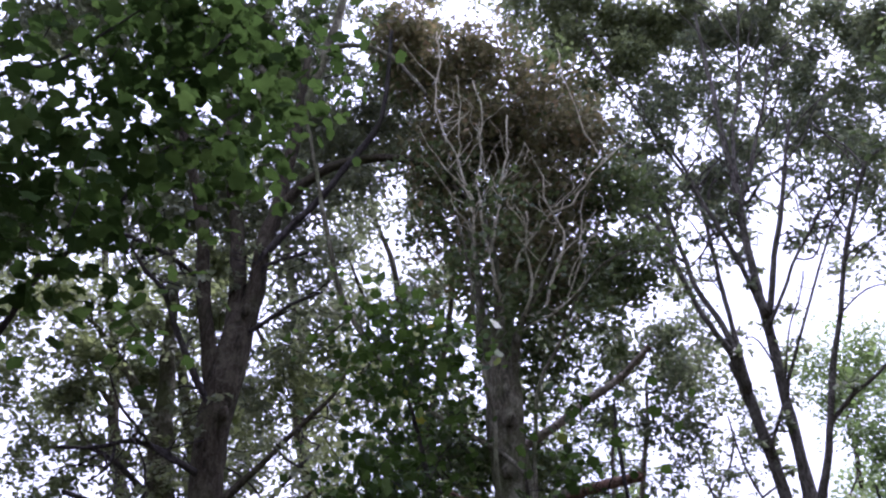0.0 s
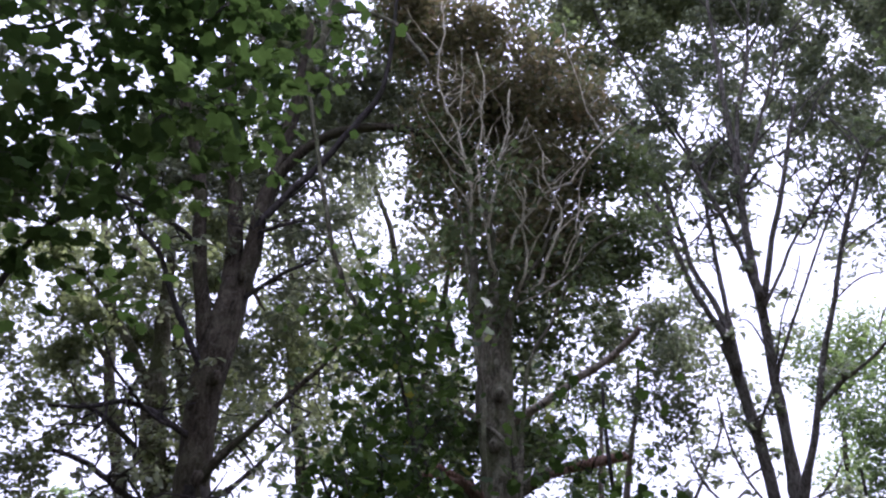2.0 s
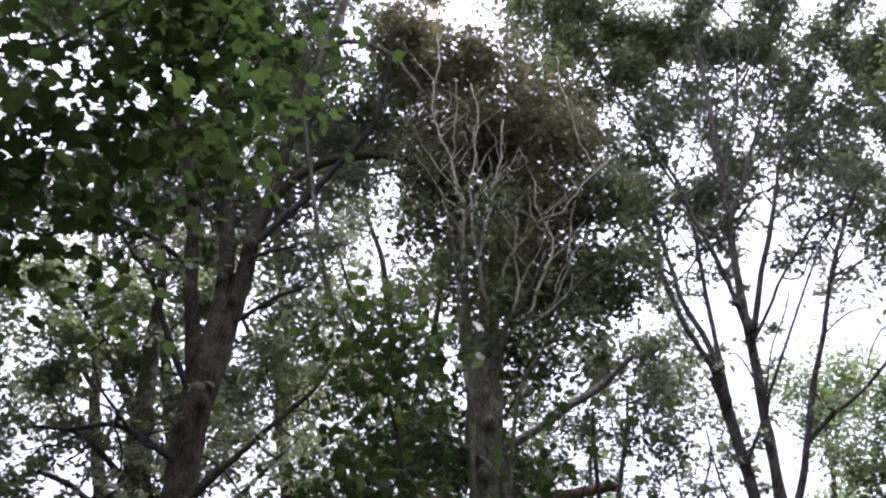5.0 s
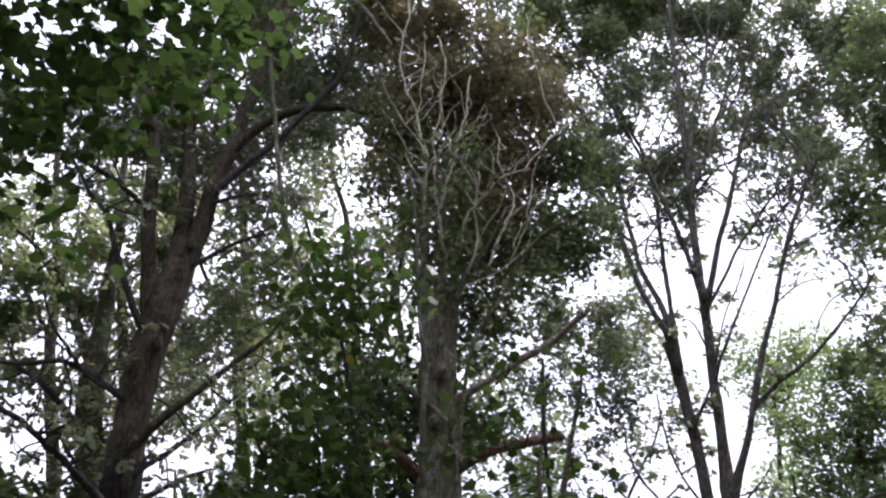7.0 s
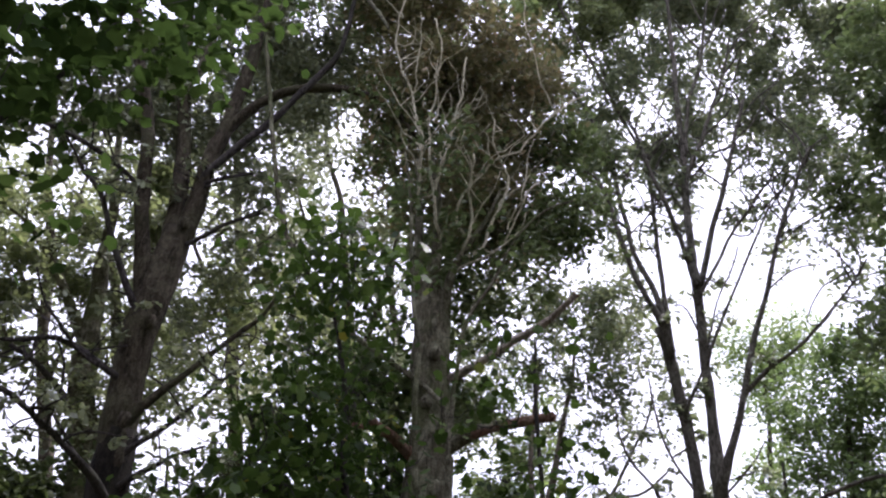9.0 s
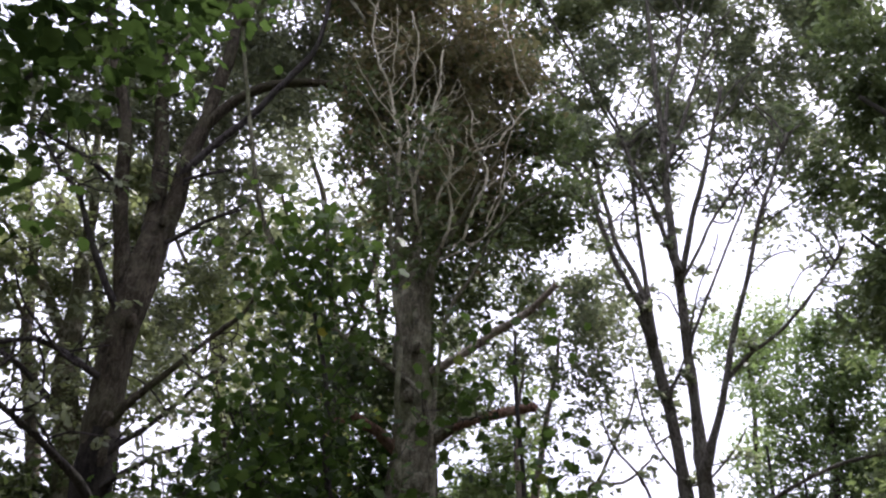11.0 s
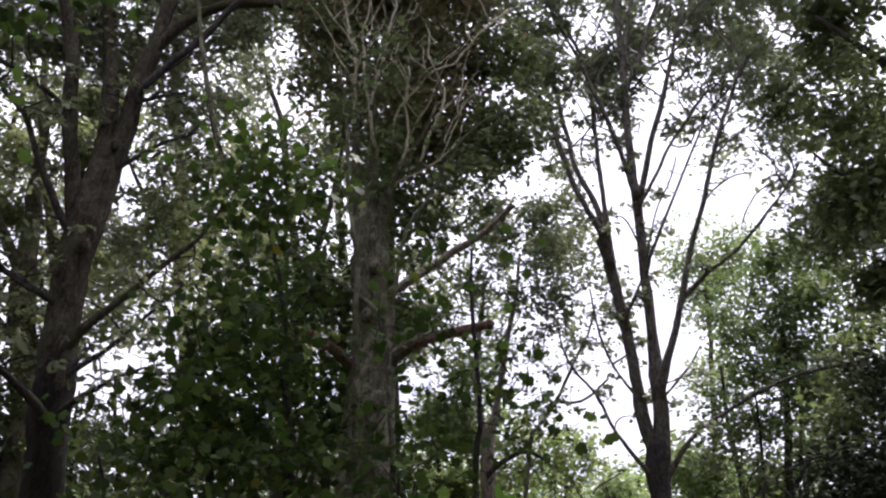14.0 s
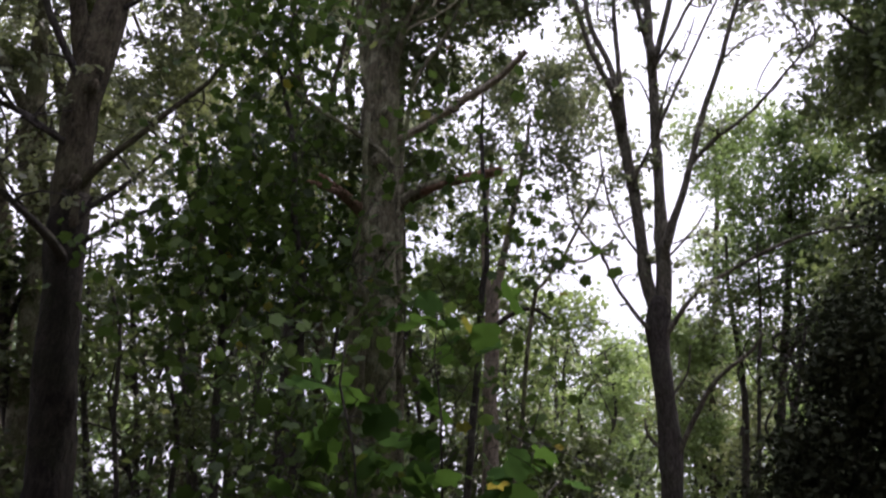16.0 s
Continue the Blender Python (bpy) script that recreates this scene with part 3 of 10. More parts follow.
clumps(forked_tree, [(-4.74, 6.56, 9.39, 0.22, 395), (-3.87, 7.14, 9.25, 0.23, 674), (-4.33, 6.48, 9.79, 0.23, 677), (-4.37, 7.30, 9.31, 0.22, 43), (-4.72, 7.24, 9.73, 0.26, 1700), (-3.07, 7.87, 10.27, 0.22, 5), (-4.00, 7.73, 10.16, 0.22, 63), (-3.16, 7.24, 9.54, 0.23, 785), (-2.39, 7.31, 10.00, 0.26, 1736), (-3.60, 7.23, 10.07, 0.23, 745), (-2.43, 7.70, 10.20, 0.20, 539), (-1.61, 7.61, 10.26, 0.20, 371), (-2.08, 8.16, 9.92, 0.24, 2451), (-2.18, 8.22, 10.42, 0.20, 248), (-2.78, 7.95, 10.47, 0.20, 59), (-1.55, 7.87, 10.41, 0.19, 91), (-1.98, 8.05, 10.80, 0.19, 241), (-1.02, 8.28, 9.54, 0.21, 40), (-0.87, 7.78, 10.07, 0.21, 31)])
clumps(forked_tree, [(-0.63, 8.29, 9.61, 0.21, 379), (-1.87, 7.95, 8.81, 0.21, 213), (-1.03, 8.07, 9.16, 0.21, 16), (-1.49, 8.05, 8.30, 0.21, 411), (-1.52, 8.24, 8.96, 0.25, 3133), (-2.36, 7.29, 8.58, 0.22, 131), (-2.69, 7.68, 8.14, 0.24, 920), (-1.97, 7.86, 8.22, 0.22, 334), (-2.69, 8.12, 8.77, 0.22, 274), (-3.34, 7.08, 7.99, 0.20, 73), (-2.58, 7.82, 7.64, 0.21, 541), (-3.31, 7.87, 7.43, 0.20, 207), (-3.29, 8.08, 8.54, 0.20, 528), (-2.84, 7.62, 8.19, 0.20, 291), (-3.84, 7.42, 7.51, 0.22, 499), (-3.04, 7.40, 7.41, 0.22, 202), (-3.77, 7.15, 6.96, 0.22, 403), (-4.41, 6.73, 7.86, 0.22, 418), (-1.56, 7.90, 7.81, 0.20, 371)])
clumps(forked_tree, [(-1.01, 8.42, 7.95, 0.20, 47), (-1.08, 7.63, 8.23, 0.21, 615), (-0.77, 8.30, 10.33, 0.20, 131), (-0.82, 8.19, 10.92, 0.21, 444), (-0.23, 8.19, 10.46, 0.24, 756), (-2.36, 7.43, 7.02, 0.24, 562), (-3.04, 7.44, 6.68, 0.22, 108), (-3.30, 7.47, 6.58, 0.21, 128), (-2.72, 7.48, 6.33, 0.21, 121), (-3.87, 6.60, 6.67, 0.23, 267), (-1.89, 7.93, 7.44, 0.52, 1484), (-1.52, 8.01, 6.72, 0.47, 638), (-1.59, 7.99, 6.08, 0.43, 160), (-1.82, 7.94, 5.48, 0.48, 193), (-1.58, 7.90, 6.57, 0.37, 143), (-1.38, 7.95, 5.92, 0.44, 413), (-1.55, 7.91, 4.81, 0.52, 73), (-1.57, 7.90, 4.29, 0.44, 30), (-1.06, 8.01, 4.64, 0.46, 231)])
clumps(forked_tree, [(-3.08, 7.31, 7.76, 0.21, 274), (-2.80, 7.44, 7.08, 0.21, 476), (-2.50, 7.32, 7.42, 0.21, 312), (-3.42, 7.40, 7.07, 0.21, 201), (-2.84, 7.49, 5.85, 0.40, 92), (-2.94, 7.52, 8.22, 0.49, 86), (-2.10, 7.76, 8.50, 0.47, 361), (-2.29, 7.71, 7.32, 0.46, 466), (-1.74, 7.83, 8.04, 0.39, 55), (-3.28, 7.40, 7.49, 0.53, 996), (-0.95, 7.95, 7.88, 0.38, 317), (-1.59, 7.86, 9.62, 0.52, 1925), (-2.90, 7.47, 9.91, 0.26, 589), (-2.48, 7.47, 9.98, 0.21, 44), (-0.89, 8.25, 9.36, 0.39, 26), (-1.02, 8.24, 8.97, 0.45, 686), (-1.15, 8.22, 7.47, 0.41, 109), (-1.47, 8.17, 7.44, 0.37, 40), (-0.87, 8.25, 6.95, 0.29, 21)])
clumps(forked_tree, [(-0.21, 8.29, 11.75, 0.20, 589), (-0.70, 8.36, 12.11, 0.22, 736), (-0.50, 7.84, 11.79, 0.22, 736), (-1.45, 8.18, 11.99, 0.22, 420), (-1.43, 7.88, 11.38, 0.22, 420), (-1.03, 8.11, 12.02, 0.22, 420), (-3.07, 7.31, 10.94, 0.19, 433), (-5.13, 5.59, 10.77, 0.19, 485), (-3.61, 5.58, 10.61, 0.19, 433), (-4.33, 7.21, 10.93, 0.19, 485), (-2.58, 5.90, 10.69, 0.19, 433), (-3.06, 6.89, 10.32, 0.19, 433), (-5.54, 6.74, 10.90, 0.19, 485), (-5.13, 6.88, 10.26, 0.19, 485), (-3.78, 6.24, 11.43, 0.19, 433), (-1.88, 6.62, 10.88, 0.20, 541), (-3.94, 6.19, 10.15, 0.19, 485), (-4.50, 6.26, 10.38, 0.19, 485), (-6.17, 6.46, 10.62, 0.19, 485)])
clumps(forked_tree, [(-3.84, 7.17, 11.30, 0.19, 433), (-5.58, 6.29, 10.35, 0.19, 485), (-4.93, 6.58, 11.38, 0.19, 485), (-3.68, 7.20, 10.35, 0.19, 62), (-5.07, 6.02, 10.33, 0.19, 485), (-4.37, 7.45, 10.42, 0.22, 2423), (-3.07, 6.56, 11.41, 0.19, 433), (-2.67, 6.15, 10.25, 0.19, 433), (-4.26, 6.33, 11.07, 0.19, 485), (-4.81, 7.20, 10.75, 0.19, 485), (-4.10, 5.78, 10.63, 0.19, 485), (-1.95, 7.41, 12.13, 0.20, 467), (-0.87, 7.23, 11.76, 0.20, 467), (-3.07, 7.28, 11.46, 0.19, 374), (-1.65, 7.04, 11.24, 0.20, 467), (-1.52, 8.32, 11.46, 0.19, 197), (-1.08, 7.52, 12.40, 0.20, 467), (-0.46, 7.04, 12.07, 0.20, 467), (-2.36, 6.69, 11.92, 0.19, 374)])
clumps(forked_tree, [(-2.32, 8.11, 11.77, 0.19, 374), (-1.31, 6.78, 11.62, 0.20, 467), (-3.04, 6.92, 11.94, 0.19, 374), (-3.18, 7.70, 11.97, 0.19, 374), (-1.44, 7.79, 11.97, 0.20, 467), (-1.17, 7.40, 11.24, 0.20, 467), (-2.21, 6.91, 11.40, 0.20, 467), (-4.40, 6.81, 9.02, 0.22, 10), (-4.72, 6.83, 8.43, 0.46, 13), (-4.03, 6.96, 8.91, 0.20, 27), (-4.87, 6.72, 9.40, 0.41, 216), (-0.48, 8.36, 9.43, 0.21, 15), (-0.45, 8.52, 9.84, 0.21, 21), (-0.73, 8.22, 8.92, 0.54, 2129), (-0.89, 8.20, 10.19, 0.44, 415), (-4.67, 6.63, 7.16, 0.22, 508), (-5.05, 6.99, 6.66, 0.22, 508), (-4.34, 6.82, 6.53, 0.25, 2345), (-5.19, 6.58, 8.03, 0.21, 402)])
clumps(forked_tree, [(-4.62, 6.46, 7.94, 0.21, 74), (-4.68, 7.17, 5.77, 0.21, 338), (-3.98, 7.59, 8.39, 0.26, 73), (-4.23, 6.96, 8.16, 0.21, 69), (-4.05, 7.23, 7.43, 0.45, 41), (-4.18, 7.15, 8.58, 0.55, 60), (-1.67, 7.90, 4.67, 0.25, 4), (-1.35, 7.96, 4.96, 0.26, 4), (-2.69, 7.64, 4.58, 0.28, 48), (-5.26, 6.98, 8.56, 0.20, 382), (-5.25, 6.28, 8.24, 0.20, 382), (-4.80, 7.04, 6.55, 0.52, 1703), (-1.71, 8.15, 10.31, 0.21, 15), (-2.41, 8.22, 10.18, 0.25, 920), (-1.29, 8.44, 9.99, 0.21, 43), (-2.00, 8.52, 8.87, 0.19, 15), (-2.49, 7.91, 8.66, 0.19, 21), (-1.22, 7.10, 3.60, 0.17, 60), (-1.30, 7.10, 3.92, 0.20, 66)])
clumps(forked_tree, [(-1.15, 7.10, 3.30, 0.17, 60), (-1.55, 7.10, 3.78, 0.22, 25), (-0.93, 8.00, 12.96, 0.27, 420), (-4.76, 7.98, 12.47, 0.27, 420), (-2.90, 7.34, 12.59, 0.27, 420), (-4.32, 7.01, 13.38, 0.27, 420), (-1.94, 7.97, 13.15, 0.27, 420), (-2.54, 7.37, 13.34, 0.27, 420), (-3.50, 7.99, 13.04, 0.27, 420), (-1.50, 7.18, 12.60, 0.27, 420), (-0.93, 7.87, 12.46, 0.27, 420), (-4.79, 7.34, 13.28, 0.27, 420), (-3.55, 7.96, 12.56, 0.27, 420), (-2.01, 7.58, 12.49, 0.27, 420), (-4.05, 8.14, 12.80, 0.27, 420), (-4.64, 7.58, 12.87, 0.27, 420)])
side_twigs(forked_tree, 3.0, 6.6, (0.008, 0.045), 46, 0.55, 12, 11, bark_dark)
crown(forked_tree, "oak", 0.0835, leaf_oak, 11, per_spray=11, spread=0.069, flat=0.75, bunch=3, twig_r=0.006, label="dark green oak leaves in loose sprays")

slim_tree = Tree("tree", "slim dark tree with yellow-green foliage behind the forked one", bark_pale, (-2.51, 9.11), "tree", "woodland trees")
limb(slim_tree, "trunk", [(-2.512, 9.113, -0.1, 0.192), (-2.655, 9.065, 1.292, 0.166), (-2.798, 9.017, 3.691, 0.154), (-2.885, 8.988, 4.141, 0.142), (-3.017, 8.942, 4.604, 0.138), (-3.082, 8.919, 5.103, 0.127), (-3.13, 8.901, 5.496, 0.101), (-3.158, 8.891, 5.91, 0.093), (-3.194, 8.877, 6.266, 0.077), (-3.214, 8.87, 6.717, 0.06), (-3.319, 8.829, 7.405, 0.051), (-3.46, 8.772, 8.212, 0.034)])
limb(slim_tree, "limb", [(-3.163, 8.889, 5.216, 0.067), (-3.354, 8.729, 5.561, 0.057), (-3.473, 8.593, 5.79, 0.047), (-3.621, 8.44, 5.971, 0.037), (-3.815, 8.262, 6.198, 0.024), (-3.987, 8.086, 6.282, 0.017)])
limb(slim_tree, "limb", [(-2.527, 9.17, -0.1, 0.098), (-2.605, 9.217, 1.317, 0.085), (-2.683, 9.264, 3.764, 0.078), (-2.759, 9.31, 4.504, 0.074), (-2.838, 9.355, 5.039, 0.069), (-3.036, 9.359, 5.724, 0.06), (-3.208, 9.37, 6.312, 0.051), (-3.496, 9.332, 6.812, 0.037), (-3.871, 9.249, 7.295, 0.023)])
limb(slim_tree, "limb", [(-2.951, 8.966, 4.37, 0.046), (-3.182, 8.739, 4.575, 0.036), (-3.395, 8.51, 4.774, 0.029), (-3.611, 8.269, 4.836, 0.019)], material=bark_dark)
clumps(slim_tree, [(-4.69, 8.06, 6.16, 0.17, 80), (-3.98, 8.49, 6.45, 0.17, 86), (-4.49, 7.99, 6.59, 0.17, 196), (-4.11, 8.64, 6.16, 0.18, 580), (-3.76, 7.77, 6.29, 0.17, 4), (-3.40, 8.69, 6.55, 0.17, 388), (-4.14, 8.85, 5.64, 0.20, 832), (-3.71, 8.06, 5.78, 0.17, 410), (-4.32, 7.98, 5.60, 0.17, 67), (-3.13, 8.96, 6.09, 0.16, 6), (-3.68, 8.99, 6.00, 0.16, 302), (-4.60, 7.78, 5.31, 0.18, 307), (-4.67, 8.77, 5.47, 0.18, 13), (-3.80, 9.33, 5.31, 0.17, 7), (-3.95, 7.79, 5.14, 0.17, 14), (-3.35, 8.78, 5.21, 0.33, 47), (-5.41, 7.56, 6.29, 0.17, 338), (-4.62, 8.29, 5.43, 0.17, 93), (-5.35, 8.22, 5.42, 0.17, 338)])
clumps(slim_tree, [(-4.66, 8.12, 6.57, 0.17, 12), (-5.07, 7.47, 5.74, 0.17, 338), (-4.57, 8.05, 6.10, 0.17, 201), (-5.18, 8.45, 6.54, 0.17, 87), (-4.90, 7.82, 6.62, 0.19, 6), (-4.62, 8.96, 6.95, 0.22, 738), (-5.76, 7.95, 7.46, 0.17, 377), (-4.67, 8.06, 7.10, 0.17, 31), (-5.69, 7.05, 6.79, 0.17, 377), (-5.30, 8.29, 7.06, 0.17, 377), (-5.29, 7.04, 7.60, 0.17, 377), (-5.78, 7.98, 6.60, 0.17, 377), (-6.07, 7.93, 7.10, 0.17, 377), (-4.98, 7.99, 6.60, 0.17, 97), (-3.72, 8.63, 4.66, 0.28, 142), (-4.10, 8.21, 4.87, 0.16, 235), (-3.93, 9.02, 5.09, 0.16, 268), (-4.10, 8.83, 4.69, 0.15, 166), (-4.68, 8.71, 4.50, 0.15, 37)])
clumps(slim_tree, [(-3.38, 8.77, 4.77, 0.43, 97), (-4.50, 8.27, 4.48, 0.18, 58), (-4.92, 7.42, 4.92, 0.18, 393), (-4.30, 8.44, 5.13, 0.18, 16), (-5.15, 8.68, 4.86, 0.18, 393), (-3.46, 8.89, 4.99, 0.18, 131), (-3.17, 8.86, 5.53, 0.18, 10), (-2.89, 8.97, 4.56, 0.40, 1237), (-2.99, 8.93, 4.06, 0.39, 49), (-3.27, 8.85, 7.18, 0.36, 252), (-4.06, 8.39, 7.01, 0.19, 136), (-3.72, 8.33, 6.67, 0.19, 117), (-3.60, 8.71, 6.35, 0.35, 51), (-2.56, 10.75, 6.85, 0.54, 64), (-2.67, 10.72, 5.99, 0.41, 561), (-3.93, 10.28, 8.44, 0.46, 749), (-2.81, 10.68, 8.05, 0.38, 53), (-4.76, 8.81, 4.84, 0.19, 98), (-3.83, 8.90, 5.01, 0.19, 185)])
clumps(slim_tree, [(-4.27, 8.96, 4.82, 0.19, 72), (-4.39, 9.37, 4.66, 0.17, 53), (-3.28, 9.44, 5.28, 0.16, 12), (-3.58, 9.37, 4.08, 0.40, 40), (-2.44, 9.75, 4.16, 0.41, 23), (-2.34, 9.78, 4.83, 0.42, 22), (-2.80, 8.90, 6.82, 0.18, 103), (-2.78, 9.18, 7.22, 0.18, 143), (-2.98, 9.19, 5.99, 0.17, 32), (-2.76, 9.16, 5.58, 0.21, 521), (-2.91, 9.44, 7.01, 0.23, 1424), (-2.95, 9.52, 7.78, 0.23, 1957), (-1.84, 9.95, 4.48, 0.21, 44), (-2.26, 9.72, 5.04, 0.21, 44), (-2.70, 9.66, 5.42, 0.57, 674), (-2.11, 9.88, 5.54, 0.21, 38), (-2.60, 9.73, 4.86, 0.25, 514), (-3.54, 9.34, 6.13, 0.22, 957), (-4.45, 8.63, 4.68, 0.19, 42)])
clumps(slim_tree, [(-5.01, 8.78, 4.30, 0.19, 274), (-4.13, 8.65, 4.30, 0.19, 274), (-4.25, 8.72, 4.13, 0.21, 336), (-5.07, 9.05, 3.89, 0.21, 336), (-3.96, 9.10, 4.19, 0.40, 6)])
side_twigs(slim_tree, 3.8, 7.0, (0.012, 0.08), 24, 0.6, 22, 11)
crown(slim_tree, "pointed", 0.0780, leaf_green, 21, per_spray=11, spread=0.069, flat=0.75, bunch=3, twig_r=0.006, label="yellow-green leaves, thinly lit")

broad_tree = Tree("tree", "broad mossy grey tree with dead twigs and a broken limb", bark_pale, (0.55, 6.62), "tree", "woodland trees")
broad_tree_trunk = limb(broad_tree, "trunk", [(0.55, 6.616, -0.1, 0.286), (0.55, 6.616, 0.946, 0.247), (0.549, 6.616, 2.702, 0.228), (0.548, 6.616, 3.039, 0.204), (0.544, 6.616, 3.483, 0.185), (0.53, 6.617, 3.858, 0.166), (0.51, 6.617, 4.152, 0.154), (0.499, 6.618, 4.432, 0.157), (0.488, 6.618, 4.722, 0.15), (0.475, 6.618, 4.929, 0.112), (0.468, 6.619, 5.107, 0.079), (0.46, 6.619, 5.307, 0.04)], "mossy grey trunk with knots")
limb(broad_tree, "limb", [(0.414, 6.62, 4.665, 0.067), (0.371, 6.631, 4.995, 0.059), (0.335, 6.641, 5.456, 0.043), (0.305, 6.651, 5.884, 0.037), (0.277, 6.661, 6.172, 0.029), (0.243, 6.671, 6.437, 0.022)])
limb(broad_tree, "limb", [(0.488, 6.618, 4.722, 0.072), (0.494, 6.588, 5.036, 0.059), (0.484, 6.558, 5.535, 0.043), (0.472, 6.528, 5.938, 0.034), (0.427, 6.5, 6.132, 0.026), (0.387, 6.47, 6.33, 0.019)])
limb(broad_tree, "limb", [(0.557, 6.615, 4.672, 0.067), (0.604, 6.58, 4.928, 0.054), (0.635, 6.545, 5.123, 0.039), (0.701, 6.508, 5.317, 0.03), (0.808, 6.466, 5.503, 0.023), (0.902, 6.424, 5.691, 0.018), (1.006, 6.379, 5.974, 0.013)])
limb(broad_tree, "limb", [(0.275, 6.35, 5.911, 0.012), (0.236, 6.322, 6.326, 0.012), (0.215, 6.294, 6.6, 0.010), (0.166, 6.267, 6.843, 0.010), (0.062, 6.24, 7.133, 0.009), (-0.021, 6.211, 7.47, 0.008), (-0.029, 6.183, 8.052, 0.008), (-0.008, 6.154, 8.478, 0.007)], "bare pale dead branch", material=bark_dead, wander=0.07)
limb(broad_tree, "twig", [(0.212, 6.352, 6.871, 0.007), (0.19, 6.302, 7.072, 0.007), (0.144, 6.253, 7.348, 0.006), (0.169, 6.203, 7.643, 0.005), (0.146, 6.153, 7.845, 0.003)], material=bark_dead, wander=0.07)
limb(broad_tree, "limb", [(0.386, 6.344, 5.912, 0.012), (0.335, 6.322, 6.261, 0.012), (0.322, 6.298, 6.427, 0.010), (0.307, 6.273, 6.668, 0.010), (0.33, 6.247, 6.917, 0.009), (0.31, 6.223, 7.131, 0.009), (0.355, 6.196, 7.352, 0.008), (0.369, 6.17, 7.519, 0.007), (0.326, 6.147, 7.772, 0.007)], "bare pale dead branch", material=bark_dead, wander=0.07)
limb(broad_tree, "twig", [(0.428, 6.342, 6.646, 0.007), (0.406, 6.276, 6.862, 0.006), (0.358, 6.212, 7.041, 0.005), (0.342, 6.146, 7.258, 0.003)], material=bark_dead, wander=0.07)
limb(broad_tree, "limb", [(0.387, 6.344, 5.678, 0.016), (0.458, 6.311, 6.051, 0.014), (0.512, 6.279, 6.309, 0.013), (0.567, 6.246, 6.51, 0.012), (0.587, 6.215, 6.67, 0.010), (0.628, 6.183, 6.88, 0.010), (0.611, 6.156, 7.068, 0.009), (0.632, 6.125, 7.289, 0.008)], "bare pale dead branch", material=bark_dead, wander=0.07)
limb(broad_tree, "twig", [(0.201, 6.352, 6.603, 0.007), (0.063, 6.304, 6.753, 0.006), (-0.065, 6.254, 6.903, 0.006), (-0.162, 6.201, 7.048, 0.005), (-0.218, 6.149, 7.197, 0.003)], material=bark_dead, wander=0.07)
limb(broad_tree, "twig", [(0.19, 6.352, 6.383, 0.007), (0.005, 6.288, 6.585, 0.006), (-0.123, 6.219, 6.751, 0.005), (-0.202, 6.15, 6.853, 0.003)], material=bark_dead, wander=0.07)
limb(broad_tree, "twig", [(1.499, 6.183, 6.802, 0.009), (1.438, 6.156, 6.898, 0.008), (1.335, 6.138, 7.187, 0.007), (1.251, 6.114, 7.49, 0.006), (1.154, 6.092, 7.83, 0.006), (1.133, 6.055, 8.11, 0.005)], material=bark_dead, wander=0.07)
limb(broad_tree, "limb", [(0.568, 6.332, 5.565, 0.013), (0.686, 6.295, 5.813, 0.013), (0.855, 6.25, 6.029, 0.012), (0.97, 6.209, 6.146, 0.012), (1.136, 6.156, 6.203, 0.010), (1.222, 6.115, 6.338, 0.009), (1.307, 6.072, 6.449, 0.008), (1.422, 6.021, 6.562, 0.008), (1.586, 5.956, 6.744, 0.007)], "bare pale dead branch", material=bark_dead, wander=0.07)
limb(broad_tree, "limb", [(0.946, 6.288, 5.336, 0.013), (1.028, 6.235, 5.757, 0.012), (1.047, 6.192, 6, 0.010), (1.019, 6.156, 6.179, 0.009), (0.967, 6.124, 6.363, 0.008), (0.948, 6.086, 6.563, 0.007)], "bare pale dead branch", material=bark_dead, wander=0.07)
limb(broad_tree, "twig", [(1.109, 6.263, 5.33, 0.008), (1.197, 6.196, 5.644, 0.007), (1.203, 6.144, 5.905, 0.006), (1.208, 6.092, 6.144, 0.005), (1.232, 6.037, 6.288, 0.003)], material=bark_dead, wander=0.07)
limb(broad_tree, "twig", [(1.075, 6.268, 5.608, 0.007), (1.221, 6.141, 5.708, 0.005), (1.34, 6.014, 5.799, 0.003)], material=bark_dead, wander=0.07)
limb(broad_tree, "limb", [(0.71, 6.318, 5.342, 0.014), (0.788, 6.259, 5.663, 0.013), (0.761, 6.212, 5.793, 0.010), (0.76, 6.161, 5.996, 0.009), (0.719, 6.116, 6.167, 0.007)], "bare pale dead branch", material=bark_dead, wander=0.07)
limb(broad_tree, "twig", [(0.81, 6.307, 5.562, 0.008), (0.874, 6.231, 5.713, 0.007), (0.938, 6.155, 5.87, 0.005), (0.943, 6.087, 5.978, 0.003)], material=bark_dead, wander=0.07)
limb(broad_tree, "twig", [(0.897, 6.295, 5.257, 0.008), (1.053, 6.204, 5.322, 0.007), (1.151, 6.12, 5.442, 0.005), (1.17, 6.048, 5.565, 0.003)], material=bark_dead, wander=0.07)
limb(broad_tree, "twig", [(0.574, 6.331, 6.573, 0.006), (0.489, 6.238, 6.623, 0.005), (0.43, 6.141, 6.658, 0.003)], material=bark_dead, wander=0.07)
limb(broad_tree, "twig", [(0.981, 6.283, 6.197, 0.006), (0.917, 6.192, 6.291, 0.003), (0.833, 6.102, 6.379, 0.003)], material=bark_dead, wander=0.07)
limb(broad_tree, "twig", [(0.273, 6.35, 6.067, 0.006), (0.162, 6.253, 6.083, 0.003), (0.034, 6.154, 6.059, 0.003)], material=bark_dead, wander=0.07)
